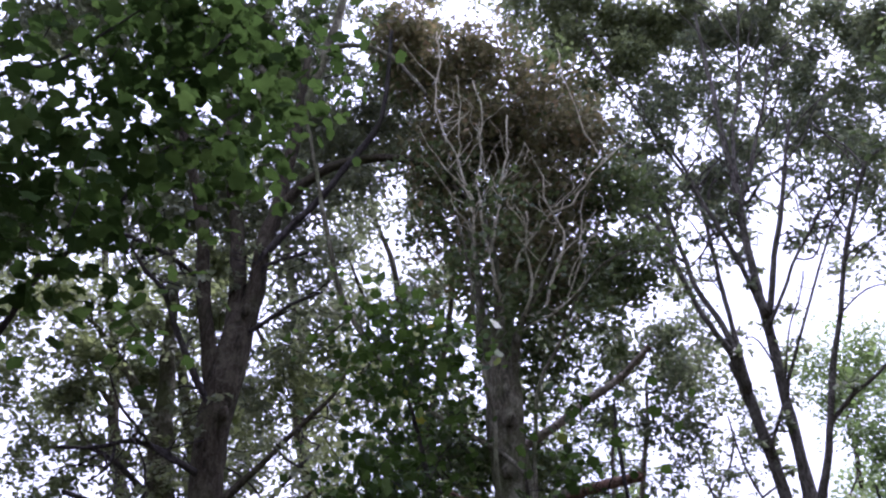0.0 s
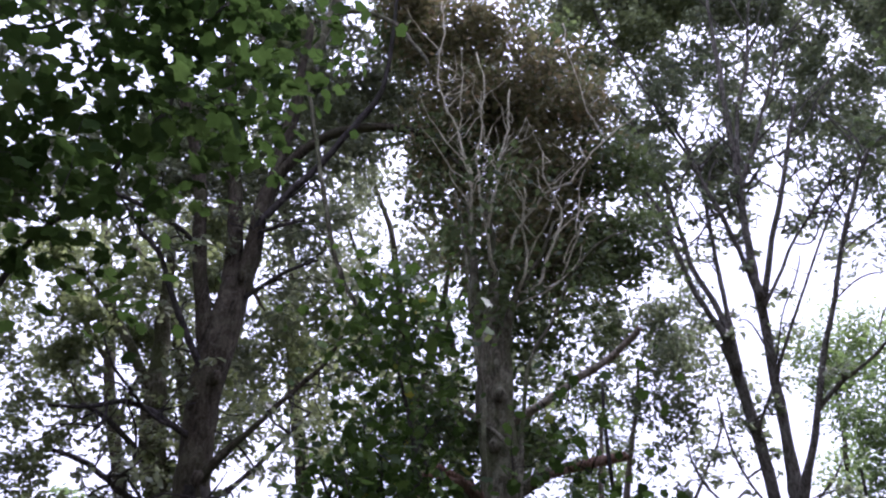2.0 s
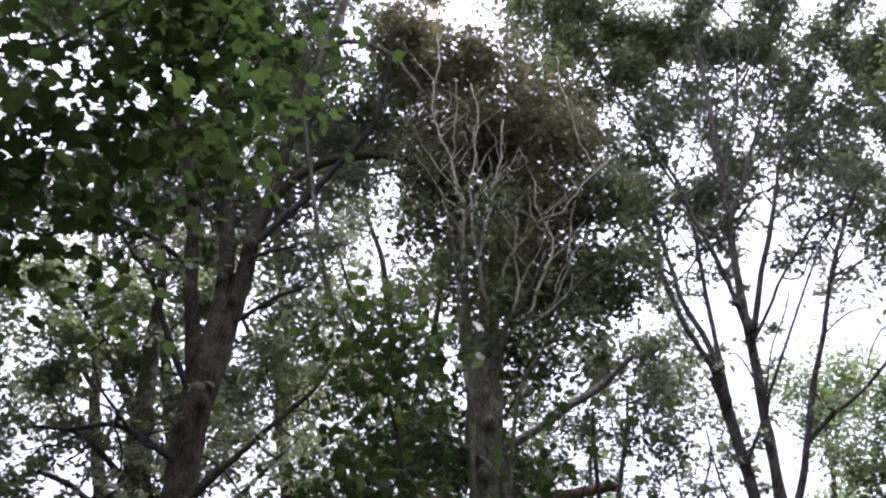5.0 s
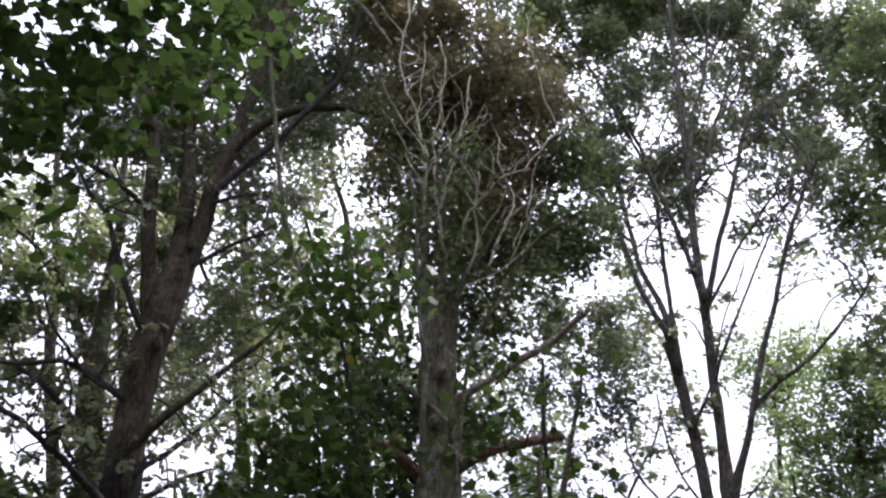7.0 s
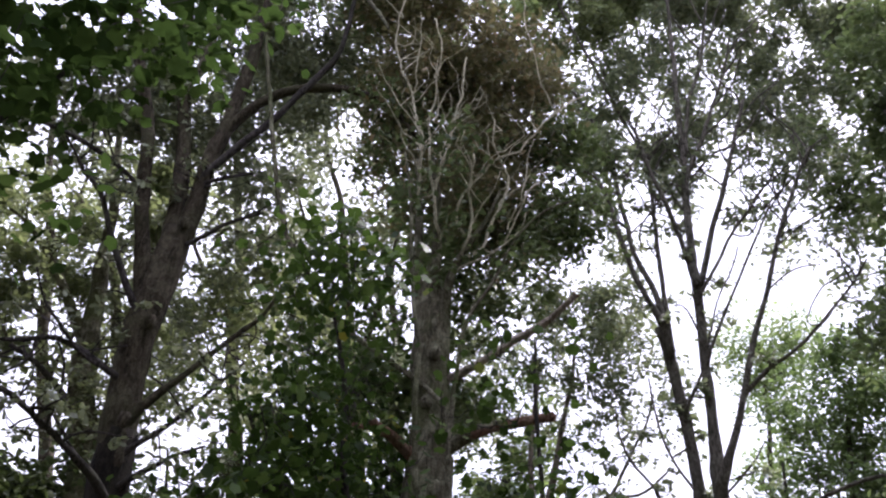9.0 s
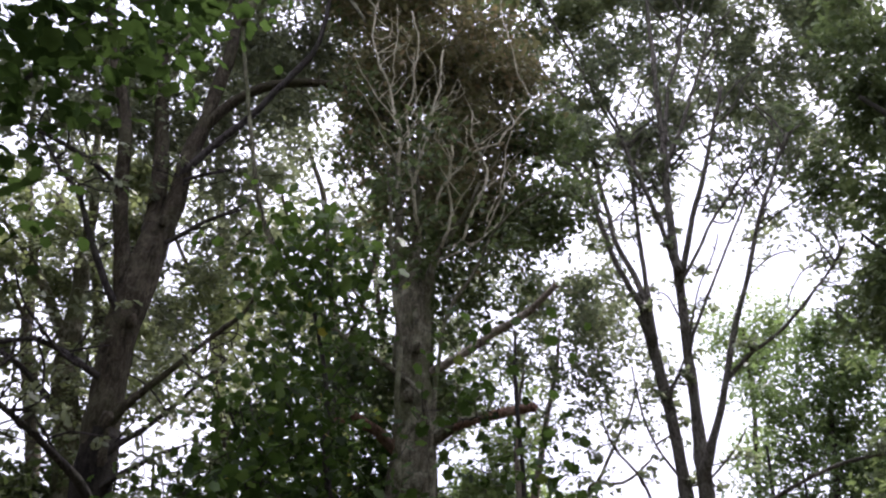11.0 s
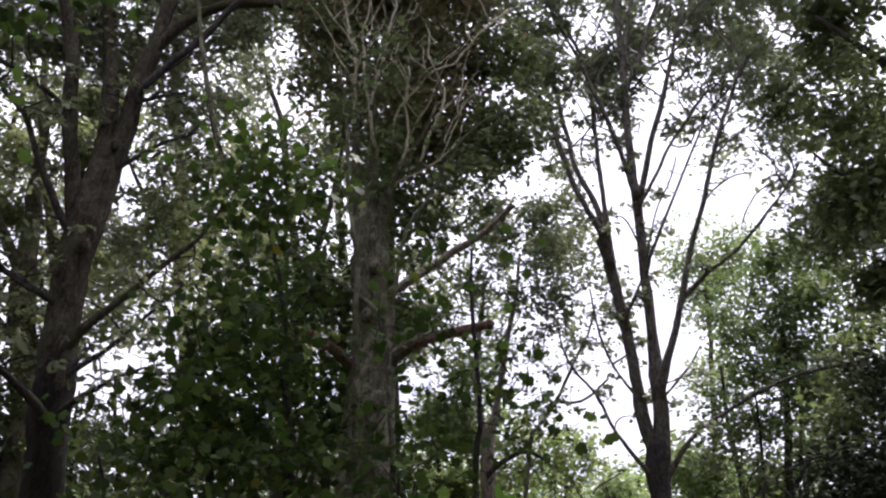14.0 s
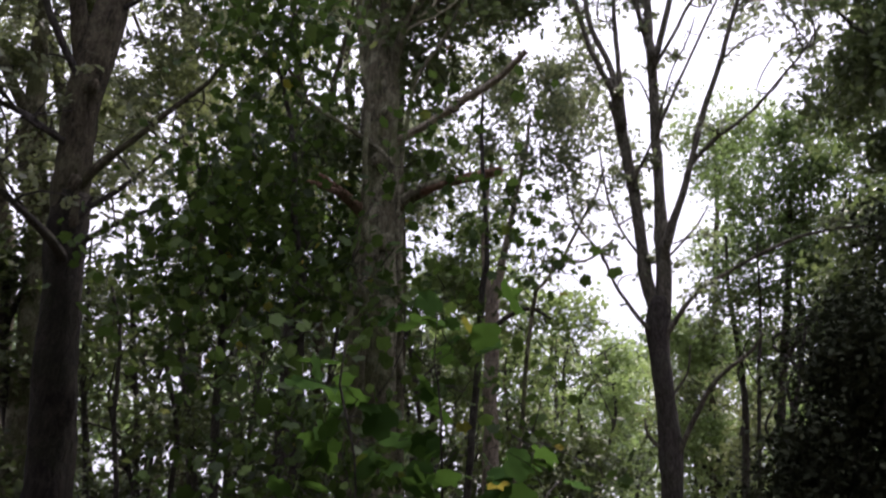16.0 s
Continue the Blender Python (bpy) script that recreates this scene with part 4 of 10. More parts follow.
limb(broad_tree, "twig", [(0.597, 6.329, 6.758, 0.006), (0.699, 6.219, 6.851, 0.005), (0.77, 6.11, 6.97, 0.003)], material=bark_dead, wander=0.07)
limb(broad_tree, "twig", [(1.06, 6.271, 6.052, 0.006), (1.128, 6.158, 6.035, 0.003), (1.164, 6.05, 6.082, 0.003)], material=bark_dead, wander=0.07)
limb(broad_tree, "twig", [(0.255, 6.238, 6.036, 0.006), (0.118, 6.212, 6.194, 0.005), (0.075, 6.183, 6.348, 0.003), (0.01, 6.154, 6.481, 0.003)], material=bark_dead, wander=0.07)
limb(broad_tree, "twig", [(0.248, 6.209, 6.097, 0.006), (0.361, 6.184, 6.237, 0.005), (0.446, 6.16, 6.357, 0.003), (0.513, 6.135, 6.485, 0.003)], material=bark_dead, wander=0.07)
limb(broad_tree, "twig", [(0.183, 6.279, 6.706, 0.006), (0.139, 6.238, 6.765, 0.005), (0.072, 6.196, 6.776, 0.003), (0.079, 6.154, 6.863, 0.003)], material=bark_dead, wander=0.07)
limb(broad_tree, "twig", [(0.131, 6.216, 6.85, 0.006), (0.206, 6.193, 6.964, 0.005), (0.286, 6.17, 7.042, 0.003), (0.227, 6.151, 7.165, 0.003)], material=bark_dead, wander=0.07)
limb(broad_tree, "twig", [(0.054, 6.307, 7.222, 0.007), (0.171, 6.254, 7.354, 0.005), (0.304, 6.199, 7.437, 0.003), (0.202, 6.152, 7.573, 0.003)], material=bark_dead, wander=0.07)
limb(broad_tree, "twig", [(0.028, 6.308, 7.339, 0.007), (0.17, 6.255, 7.464, 0.005), (0.176, 6.204, 7.604, 0.003), (0.086, 6.154, 7.666, 0.003)], material=bark_dead, wander=0.07)
limb(broad_tree, "twig", [(-0.009, 6.191, 8.482, 0.007), (0.116, 6.178, 8.711, 0.006), (0.226, 6.164, 8.796, 0.005), (0.26, 6.15, 9.121, 0.003)], material=bark_dead, wander=0.07)
limb(broad_tree, "twig", [(-0.018, 6.319, 7.869, 0.007), (-0.173, 6.261, 8.048, 0.006), (-0.318, 6.2, 8.228, 0.005), (-0.384, 6.14, 8.359, 0.003)], material=bark_dead, wander=0.07)
limb(broad_tree, "twig", [(0.327, 6.237, 6.315, 0.006), (0.233, 6.211, 6.465, 0.005), (0.187, 6.182, 6.613, 0.003), (0.114, 6.154, 6.734, 0.003)], material=bark_dead, wander=0.07)
limb(broad_tree, "twig", [(0.367, 6.326, 6.059, 0.006), (0.453, 6.261, 6.102, 0.005), (0.482, 6.198, 6.12, 0.003), (0.353, 6.146, 6.165, 0.003)], material=bark_dead, wander=0.07)
limb(broad_tree, "twig", [(0.317, 6.202, 6.378, 0.006), (0.406, 6.179, 6.524, 0.005), (0.473, 6.157, 6.647, 0.003), (0.483, 6.138, 6.784, 0.003)], material=bark_dead, wander=0.07)
limb(broad_tree, "twig", [(0.318, 6.273, 6.626, 0.006), (0.411, 6.226, 6.782, 0.005), (0.498, 6.179, 6.942, 0.003), (0.593, 6.129, 7.055, 0.003)], material=bark_dead, wander=0.07)
limb(broad_tree, "twig", [(0.315, 6.249, 7.18, 0.006), (0.431, 6.209, 7.348, 0.005), (0.609, 6.161, 7.487, 0.003), (0.615, 6.127, 7.643, 0.003)], material=bark_dead, wander=0.07)
limb(broad_tree, "twig", [(0.332, 6.3, 7.33, 0.007), (0.239, 6.252, 7.391, 0.005), (0.273, 6.2, 7.447, 0.003), (0.141, 6.153, 7.487, 0.003)], material=bark_dead, wander=0.07)
limb(broad_tree, "twig", [(0.54, 6.212, 6.375, 0.006), (0.641, 6.177, 6.55, 0.005), (0.719, 6.142, 6.64, 0.003), (0.833, 6.102, 6.859, 0.003)], material=bark_dead, wander=0.07)
limb(broad_tree, "twig", [(0.538, 6.268, 6.391, 0.006), (0.447, 6.23, 6.545, 0.005), (0.273, 6.194, 6.699, 0.003), (0.278, 6.149, 6.816, 0.003)], material=bark_dead, wander=0.07)
limb(broad_tree, "twig", [(0.572, 6.201, 6.534, 0.006), (0.695, 6.165, 6.675, 0.005), (0.854, 6.123, 6.771, 0.003), (0.757, 6.111, 6.932, 0.003)], material=bark_dead, wander=0.07)
limb(broad_tree, "twig", [(0.576, 6.263, 6.567, 0.006), (0.588, 6.218, 6.667, 0.005), (0.655, 6.167, 6.821, 0.003), (0.644, 6.124, 6.838, 0.003)], material=bark_dead, wander=0.07)
limb(broad_tree, "twig", [(0.638, 6.279, 6.988, 0.006), (0.568, 6.234, 7.11, 0.005), (0.545, 6.184, 7.175, 0.003), (0.426, 6.142, 7.319, 0.003)], material=bark_dead, wander=0.07)
limb(broad_tree, "twig", [(0.635, 6.24, 6.995, 0.006), (0.617, 6.204, 7.052, 0.005), (0.559, 6.17, 7.118, 0.003), (0.65, 6.123, 7.143, 0.003)], material=bark_dead, wander=0.07)
limb(broad_tree, "twig", [(0.95, 6.199, 6.116, 0.006), (0.825, 6.178, 6.264, 0.005), (0.734, 6.152, 6.378, 0.003), (0.853, 6.099, 6.514, 0.003)], material=bark_dead, wander=0.07)
limb(broad_tree, "twig", [(0.74, 6.164, 5.82, 0.006), (0.635, 6.158, 5.948, 0.005), (0.526, 6.151, 6.108, 0.003), (0.624, 6.126, 6.176, 0.003)], material=bark_dead, wander=0.07)
limb(broad_tree, "twig", [(0.981, 6.159, 6.13, 0.006), (0.878, 6.148, 6.22, 0.005), (0.859, 6.125, 6.335, 0.003), (0.783, 6.108, 6.374, 0.003)], material=bark_dead, wander=0.07)
limb(broad_tree, "twig", [(1.034, 6.146, 6.174, 0.006), (1.097, 6.111, 6.307, 0.005), (1.27, 6.054, 6.471, 0.003), (1.263, 6.03, 6.537, 0.003)], material=bark_dead, wander=0.07)
limb(broad_tree, "twig", [(1.34, 6.219, 6.543, 0.006), (1.24, 6.171, 6.647, 0.005), (1.214, 6.108, 6.737, 0.003), (1.221, 6.039, 6.802, 0.003)], material=bark_dead, wander=0.07)
limb(broad_tree, "twig", [(1.592, 6.018, 6.781, 0.006), (1.736, 5.958, 6.924, 0.005), (1.767, 5.927, 7.102, 0.003), (1.756, 5.909, 7.222, 0.003)], material=bark_dead, wander=0.07)
limb(broad_tree, "twig", [(1.035, 6.28, 5.792, 0.006), (1.131, 6.194, 5.869, 0.005), (1.041, 6.14, 5.965, 0.003), (1.15, 6.052, 6.002, 0.003)], material=bark_dead, wander=0.07)
limb(broad_tree, "twig", [(1.018, 6.174, 5.739, 0.006), (1.159, 6.117, 5.863, 0.005), (1.222, 6.072, 6.008, 0.003), (1.336, 6.015, 6.083, 0.003)], material=bark_dead, wander=0.07)
limb(broad_tree, "twig", [(0.994, 6.267, 6.57, 0.006), (0.885, 6.22, 6.659, 0.005), (0.845, 6.163, 6.742, 0.003), (0.856, 6.099, 6.797, 0.003)], material=bark_dead, wander=0.07)
limb(broad_tree, "twig", [(1.014, 6.187, 6.275, 0.006), (1.115, 6.133, 6.384, 0.005), (1.149, 6.09, 6.489, 0.003), (0.983, 6.081, 6.598, 0.003)], material=bark_dead, wander=0.07)
limb(broad_tree, "twig", [(0.769, 6.217, 5.974, 0.006), (0.646, 6.195, 6.12, 0.005), (0.537, 6.169, 6.206, 0.003), (0.598, 6.128, 6.376, 0.003)], material=bark_dead, wander=0.07)
limb(broad_tree, "twig", [(0.767, 6.185, 5.909, 0.006), (0.721, 6.166, 6.048, 0.005), (0.577, 6.155, 6.272, 0.003), (0.596, 6.128, 6.298, 0.003)], material=bark_dead, wander=0.07)
limb(broad_tree, "twig", [(0.736, 6.21, 6.198, 0.006), (0.702, 6.181, 6.276, 0.005), (0.651, 6.155, 6.196, 0.003), (0.681, 6.12, 6.411, 0.003)], material=bark_dead, wander=0.07)
limb(broad_tree, "twig", [(0.764, 6.212, 6.04, 0.006), (0.826, 6.17, 6.16, 0.005), (0.964, 6.117, 6.266, 0.003), (1.068, 6.067, 6.36, 0.003)], material=bark_dead, wander=0.07)
limb(broad_tree, "twig", [(0.147, 6.294, 7.364, 0.007), (0.22, 6.245, 7.444, 0.005), (0.323, 6.194, 7.48, 0.003), (0.188, 6.152, 7.571, 0.003)], material=bark_dead, wander=0.07)
limb(broad_tree, "twig", [(0.198, 6.239, 6.873, 0.006), (0.292, 6.206, 6.997, 0.005), (0.38, 6.173, 7.062, 0.003), (0.316, 6.148, 7.212, 0.003)], material=bark_dead, wander=0.07)
limb(broad_tree, "twig", [(0.146, 6.266, 7.601, 0.007), (0.113, 6.229, 7.665, 0.006), (0.091, 6.191, 7.698, 0.003), (0.057, 6.154, 7.77, 0.003)], material=bark_dead, wander=0.07)
limb(broad_tree, "twig", [(0.146, 6.309, 7.559, 0.007), (0.024, 6.258, 7.675, 0.006), (-0.086, 6.205, 7.739, 0.003), (-0.033, 6.154, 7.88, 0.003)], material=bark_dead, wander=0.07)
limb(broad_tree, "twig", [(1.195, 6.127, 5.804, 0.006), (1.248, 6.089, 5.883, 0.005), (1.314, 6.048, 5.96, 0.003), (1.261, 6.031, 6.028, 0.003)], material=bark_dead, wander=0.07)
limb(broad_tree, "twig", [(1.191, 6.145, 5.68, 0.006), (1.232, 6.104, 5.747, 0.005), (1.366, 6.042, 5.749, 0.003), (1.244, 6.034, 5.866, 0.003)], material=bark_dead, wander=0.07)
limb(broad_tree, "broken_limb", [(0.611, 6.613, 4.181, 0.044), (0.795, 6.501, 4.269, 0.037), (0.967, 6.384, 4.353, 0.032), (1.137, 6.262, 4.458, 0.032), (1.325, 6.131, 4.533, 0.030), (1.465, 6.003, 4.629, 0.025), (1.557, 5.882, 4.697, 0.024)], "broken grey limb with a splintered end", material=bark_bleached)
broken_end(broad_tree, 1.557, 5.882, 4.697, 0.024, (0.673, -0.142, 0.726), "raw splintered wood end")
limb(broad_tree, "stub", [(0.571, 6.615, 3.599, 0.068), (0.804, 6.475, 3.678, 0.054), (0.966, 6.334, 3.719, 0.044), (1.123, 6.188, 3.72, 0.038), (1.16, 6.162, 3.724, 0.034)], "mossy stub of a limb")
limb(broad_tree, "bare_end", [(1.09, 6.212, 3.721, 0.036), (1.14, 6.176, 3.722, 0.04), (1.25, 6.105, 3.731, 0.038), (1.378, 6.02, 3.742, 0.036)], "reddish stripped end of the stub", material=bark_red)
broken_end(broad_tree, 1.378, 6.02, 3.742, 0.036, (0.958, -0.155, 0.24), "reddish sawn wood end")
limb(broad_tree, "stub", [(0.509, 6.617, 3.482, 0.059), (0.301, 6.521, 3.617, 0.049), (0.166, 6.42, 3.677, 0.038), (0.057, 6.317, 3.704, 0.031)], "short reddish stub of a limb", material=bark_red)
broken_end(broad_tree, 0.057, 6.317, 3.704, 0.031, (-0.873, -0.024, 0.488), "reddish broken wood end")
limb(broad_tree, "stub", [(0.212, 6.421, 3.634, 0.027), (0.082, 6.318, 3.651, 0.022), (-0.061, 6.212, 3.629, 0.015)], material=bark_red)
knot(broad_tree, 0.53, 6.446, 4.356, 0.055, broad_tree_trunk)
knot(broad_tree, 0.482, 6.428, 3.929, 0.058, broad_tree_trunk)
knot(broad_tree, 0.584, 6.394, 3.241, 0.065, broad_tree_trunk)
limb(broad_tree, "vine", [(0.657, 6.26, 3.643, 0.013), (0.612, 6.328, 3.849, 0.018), (0.523, 6.397, 3.99, 0.02), (0.386, 6.467, 4.123, 0.023), (0.15, 6.532, 4.297, 0.023), (-0.141, 6.585, 4.508, 0.024), (-0.399, 6.628, 4.778, 0.024), (-0.65, 6.663, 5.136, 0.023), (-0.835, 6.701, 5.46, 0.023), (-0.984, 6.74, 5.894, 0.021), (-1.132, 6.777, 6.483, 0.022), (-1.26, 6.815, 7.048, 0.021), (-1.372, 6.856, 7.58, 0.021), (-1.479, 6.897, 8.147, 0.013)], "pale woody vine arching off the trunk", material=bark_pale)
clumps(broad_tree, [(-0.18, 7.10, 8.82, 0.24, 847), (-0.41, 7.02, 9.34, 0.24, 1335), (0.57, 7.43, 8.37, 0.25, 648), (0.31, 6.94, 8.81, 0.25, 1514), (0.11, 7.15, 7.97, 0.39, 2206), (1.30, 6.74, 7.45, 0.22, 1464), (0.68, 7.29, 7.85, 0.22, 1696), (0.96, 7.37, 7.40, 0.22, 1061), (0.90, 7.47, 7.09, 0.21, 365), (0.22, 7.15, 7.28, 0.21, 302), (1.31, 7.03, 6.98, 0.49, 807), (1.47, 7.30, 6.15, 0.21, 145), (-0.01, 7.15, 8.43, 0.38, 181), (0.99, 7.08, 8.19, 0.54, 2811), (0.10, 7.15, 7.30, 0.36, 554), (0.52, 7.13, 9.12, 0.34, 310), (0.19, 7.30, 6.52, 0.23, 607), (0.85, 6.95, 6.61, 0.23, 360), (1.19, 6.87, 6.89, 0.21, 819)])
clumps(broad_tree, [(0.79, 7.04, 6.58, 0.21, 201), (1.25, 7.14, 6.17, 0.41, 1616), (0.27, 7.24, 6.79, 0.35, 463), (0.93, 7.19, 6.20, 0.44, 2318), (1.17, 7.16, 5.79, 0.34, 145), (-0.02, 7.25, 7.61, 0.34, 463)])
crown(broad_tree, "oak", 0.0783, leaf_brown, 31, per_spray=12, spread=0.0936, flat=0.75, bunch=3, twig_r=0.006, label="dense mass of brown and dull green leaves")

ivy = Tree("vine", "dark green climbing vine round the trunk and crown", bark_pale, (0.52, 6.27), "vine", "climbing vines")
limb(ivy, "stem", [(0.518, 6.267, -0.1, 0.036), (0.483, 6.268, 0.922, 0.031), (0.447, 6.269, 2.634, 0.029), (0.421, 6.27, 3.033, 0.025), (0.42, 6.27, 3.415, 0.024), (0.384, 6.27, 3.816, 0.022), (0.388, 6.27, 4.292, 0.02), (0.316, 6.271, 4.692, 0.018), (0.274, 6.271, 5.17, 0.017), (0.216, 6.271, 5.736, 0.015), (0.131, 6.27, 6.214, 0.01)])
limb(ivy, "stem", [(0.837, 6.198, -0.1, 0.031), (0.779, 6.201, 0.92, 0.027), (0.721, 6.205, 2.629, 0.025), (0.668, 6.209, 3.109, 0.021), (0.671, 6.209, 3.625, 0.019), (0.684, 6.208, 4.088, 0.018), (0.762, 6.202, 4.583, 0.016), (0.941, 6.186, 4.899, 0.014), (1.127, 6.162, 5.337, 0.012), (1.369, 6.124, 5.618, 0.01), (1.61, 6.075, 5.723, 0.007)])
clumps(ivy, [(1.68, 6.80, 6.94, 0.39, 1068), (1.67, 6.80, 5.95, 0.39, 1495), (1.82, 6.76, 6.37, 0.23, 30), (0.09, 7.00, 6.35, 0.37, 22), (-0.05, 7.00, 6.69, 0.32, 276), (0.61, 6.97, 5.64, 0.32, 187), (0.90, 6.94, 5.38, 0.26, 27), (-0.25, 7.00, 7.41, 0.20, 208), (1.13, 6.91, 5.66, 0.27, 48), (1.31, 7.12, 8.90, 0.17, 275), (0.58, 6.92, 8.87, 0.17, 12), (1.38, 6.86, 7.98, 0.31, 111), (-0.02, 7.00, 7.34, 0.30, 278), (0.17, 6.92, 5.74, 0.34, 16), (0.92, 6.89, 5.06, 0.43, 920), (0.22, 6.92, 4.86, 0.23, 81), (0.11, 6.92, 4.26, 0.29, 285), (0.08, 6.92, 3.95, 0.33, 382), (0.74, 6.91, 4.08, 0.23, 608)])
clumps(ivy, [(0.84, 7.38, 5.71, 0.31, 83), (0.57, 7.39, 5.76, 0.26, 241), (0.13, 7.40, 5.77, 0.28, 7), (0.97, 7.36, 5.17, 0.26, 282), (0.45, 7.58, 7.93, 0.19, 347), (0.13, 7.63, 7.52, 0.19, 14), (0.87, 7.61, 7.62, 0.19, 168), (0.84, 7.67, 7.29, 0.21, 79), (1.37, 7.54, 6.98, 0.21, 33), (0.57, 7.68, 6.50, 0.48, 707), (1.20, 7.61, 6.25, 0.41, 264), (-0.02, 7.70, 8.31, 0.33, 96), (0.36, 6.27, 5.54, 0.24, 80), (0.66, 6.26, 5.36, 0.22, 68), (0.22, 6.27, 5.74, 0.18, 24), (0.60, 6.26, 5.73, 0.24, 77), (0.94, 6.24, 5.31, 0.22, 21), (0.53, 6.27, 6.25, 0.31, 180), (1.13, 6.21, 5.20, 0.29, 214)])
clumps(ivy, [(1.33, 6.18, 5.42, 0.24, 5), (-0.49, 7.47, 9.22, 0.21, 1121), (-0.19, 7.34, 8.88, 0.21, 355), (-0.62, 7.27, 9.56, 0.35, 187), (0.34, 7.42, 7.13, 0.52, 1006), (0.14, 7.42, 6.39, 0.29, 29), (0.45, 7.42, 5.88, 0.28, 69), (0.94, 7.39, 6.94, 0.47, 451)])
crown(ivy, "oval", 0.0720, leaf_ivy, 41, per_spray=10, spread=0.0811, flat=0.75, bunch=3, twig_r=0.006, label="dark green oval leaves")

grape_vine = Tree("vine", "big-leaved green grape vine over bushes beside the trunk", bark_dark, (0.13, 5.72), "vine", "climbing vines")
limb(grape_vine, "stem", [(0.134, 5.721, -0.1, 0.047), (0.078, 5.718, 0.882, 0.041), (0.023, 5.715, 2.519, 0.038), (-0.017, 5.713, 2.878, 0.027), (-0.086, 5.709, 3.178, 0.023), (-0.101, 5.708, 3.579, 0.02), (-0.194, 5.701, 3.998, 0.016), (-0.305, 5.691, 4.347, 0.013)])
limb(grape_vine, "stem", [(-0.283, 5.495, -0.1, 0.032), (-0.366, 5.484, 0.862, 0.028), (-0.45, 5.472, 2.462, 0.026), (-0.507, 5.463, 2.799, 0.022), (-0.601, 5.449, 3.151, 0.017), (-0.698, 5.432, 3.367, 0.011)])
limb(grape_vine, "stem", [(1.055, 5.568, -0.1, 0.028), (1.114, 5.558, 0.88, 0.024), (1.173, 5.548, 2.515, 0.022), (1.216, 5.541, 2.874, 0.017), (1.205, 5.543, 3.256, 0.015), (1.186, 5.546, 3.747, 0.014), (1.181, 5.547, 4.141, 0.01)])
clump(grape_vine, -0.52, 5.36, 3.04, 0.29, 0.60, 0.22, 264)
clump(grape_vine, -0.70, 5.33, 2.73, 0.36, 0.60, 0.29, 321)
clump(grape_vine, -0.31, 5.39, 3.11, 0.29, 0.60, 0.37, 30)
clump(grape_vine, -0.27, 5.39, 2.69, 0.36, 0.60, 0.22, 520)
clump(grape_vine, -0.06, 7.11, 3.33, 0.38, 0.30, 0.53, 220)
clump(grape_vine, -0.32, 5.39, 3.48, 0.23, 0.60, 0.21, 474)
clump(grape_vine, -0.36, 5.38, 4.34, 0.22, 0.60, 0.16, 321)
clump(grape_vine, -0.21, 5.40, 4.29, 0.16, 0.60, 0.16, 344)
clump(grape_vine, 0.20, 7.12, 3.24, 0.24, 0.30, 0.43, 549)
clump(grape_vine, 0.05, 7.12, 4.44, 0.30, 0.30, 0.25, 464)
clump(grape_vine, 1.14, 5.25, 3.87, 0.08, 0.25, 0.15, 24)
clump(grape_vine, 1.17, 5.24, 3.16, 0.15, 0.25, 0.09, 10)
clump(grape_vine, 1.20, 5.24, 3.01, 0.11, 0.25, 0.16, 39)
clump(grape_vine, 1.40, 5.20, 2.99, 0.07, 0.25, 0.11, 19)
clump(grape_vine, 0.78, 5.30, 3.62, 0.13, 0.25, 0.22, 42)
clump(grape_vine, 1.38, 5.20, 2.62, 0.06, 0.25, 0.14, 23)
clump(grape_vine, 0.92, 5.28, 2.73, 0.18, 0.25, 0.21, 4)
clump(grape_vine, 0.23, 5.20, 1.57, 0.20, 0.40, 0.20, 89)
clump(grape_vine, 0.88, 5.16, 2.25, 0.17, 0.40, 0.20, 13)
clump(grape_vine, 0.22, 5.20, 1.36, 0.27, 0.40, 0.17, 158)
clump(grape_vine, 0.93, 5.15, 1.66, 0.30, 0.40, 0.30, 19)
clump(grape_vine, -0.41, 5.15, 2.31, 0.37, 0.40, 0.17, 197)
clump(grape_vine, 0.72, 5.18, 3.39, 0.14, 0.40, 0.22, 10)
clump(grape_vine, -0.39, 7.17, 3.94, 0.25, 0.40, 0.55, 617)
clump(grape_vine, 0.03, 7.19, 3.51, 0.20, 0.40, 0.39, 13)
clump(grape_vine, -0.44, 5.15, 2.87, 0.21, 0.40, 0.32, 14)
clump(grape_vine, 0.35, 7.12, 3.44, 0.24, 0.30, 0.39, 345)
clump(grape_vine, 0.57, 5.71, 2.82, 0.23, 0.30, 0.23, 57)
clump(grape_vine, 0.32, 5.72, 2.67, 0.23, 0.30, 0.15, 26)
clump(grape_vine, 0.48, 7.12, 3.68, 0.15, 0.30, 0.20, 41)
clump(grape_vine, -0.02, 4.59, 1.63, 0.26, 0.40, 0.26, 332)
clump(grape_vine, 0.61, 4.59, 1.49, 0.35, 0.40, 0.18, 35)
clump(grape_vine, 1.11, 4.52, 1.50, 0.23, 0.40, 0.18, 10)
clump(grape_vine, 0.40, 4.60, 2.11, 0.18, 0.40, 0.18, 35)
clump(grape_vine, 1.44, 4.44, 1.43, 0.23, 0.40, 0.12, 8)
clump(grape_vine, 1.16, 4.51, 1.84, 0.15, 0.40, 0.18, 13)
clump(grape_vine, 0.22, 4.60, 1.36, 0.23, 0.40, 0.12, 79)
clump(grape_vine, -0.21, 4.57, 1.37, 0.23, 0.40, 0.12, 58)
clump(grape_vine, 0.82, 4.56, 1.83, 0.18, 0.40, 0.21, 7)
clump(grape_vine, 0.72, 5.59, 3.64, 0.24, 0.30, 0.24, 64)
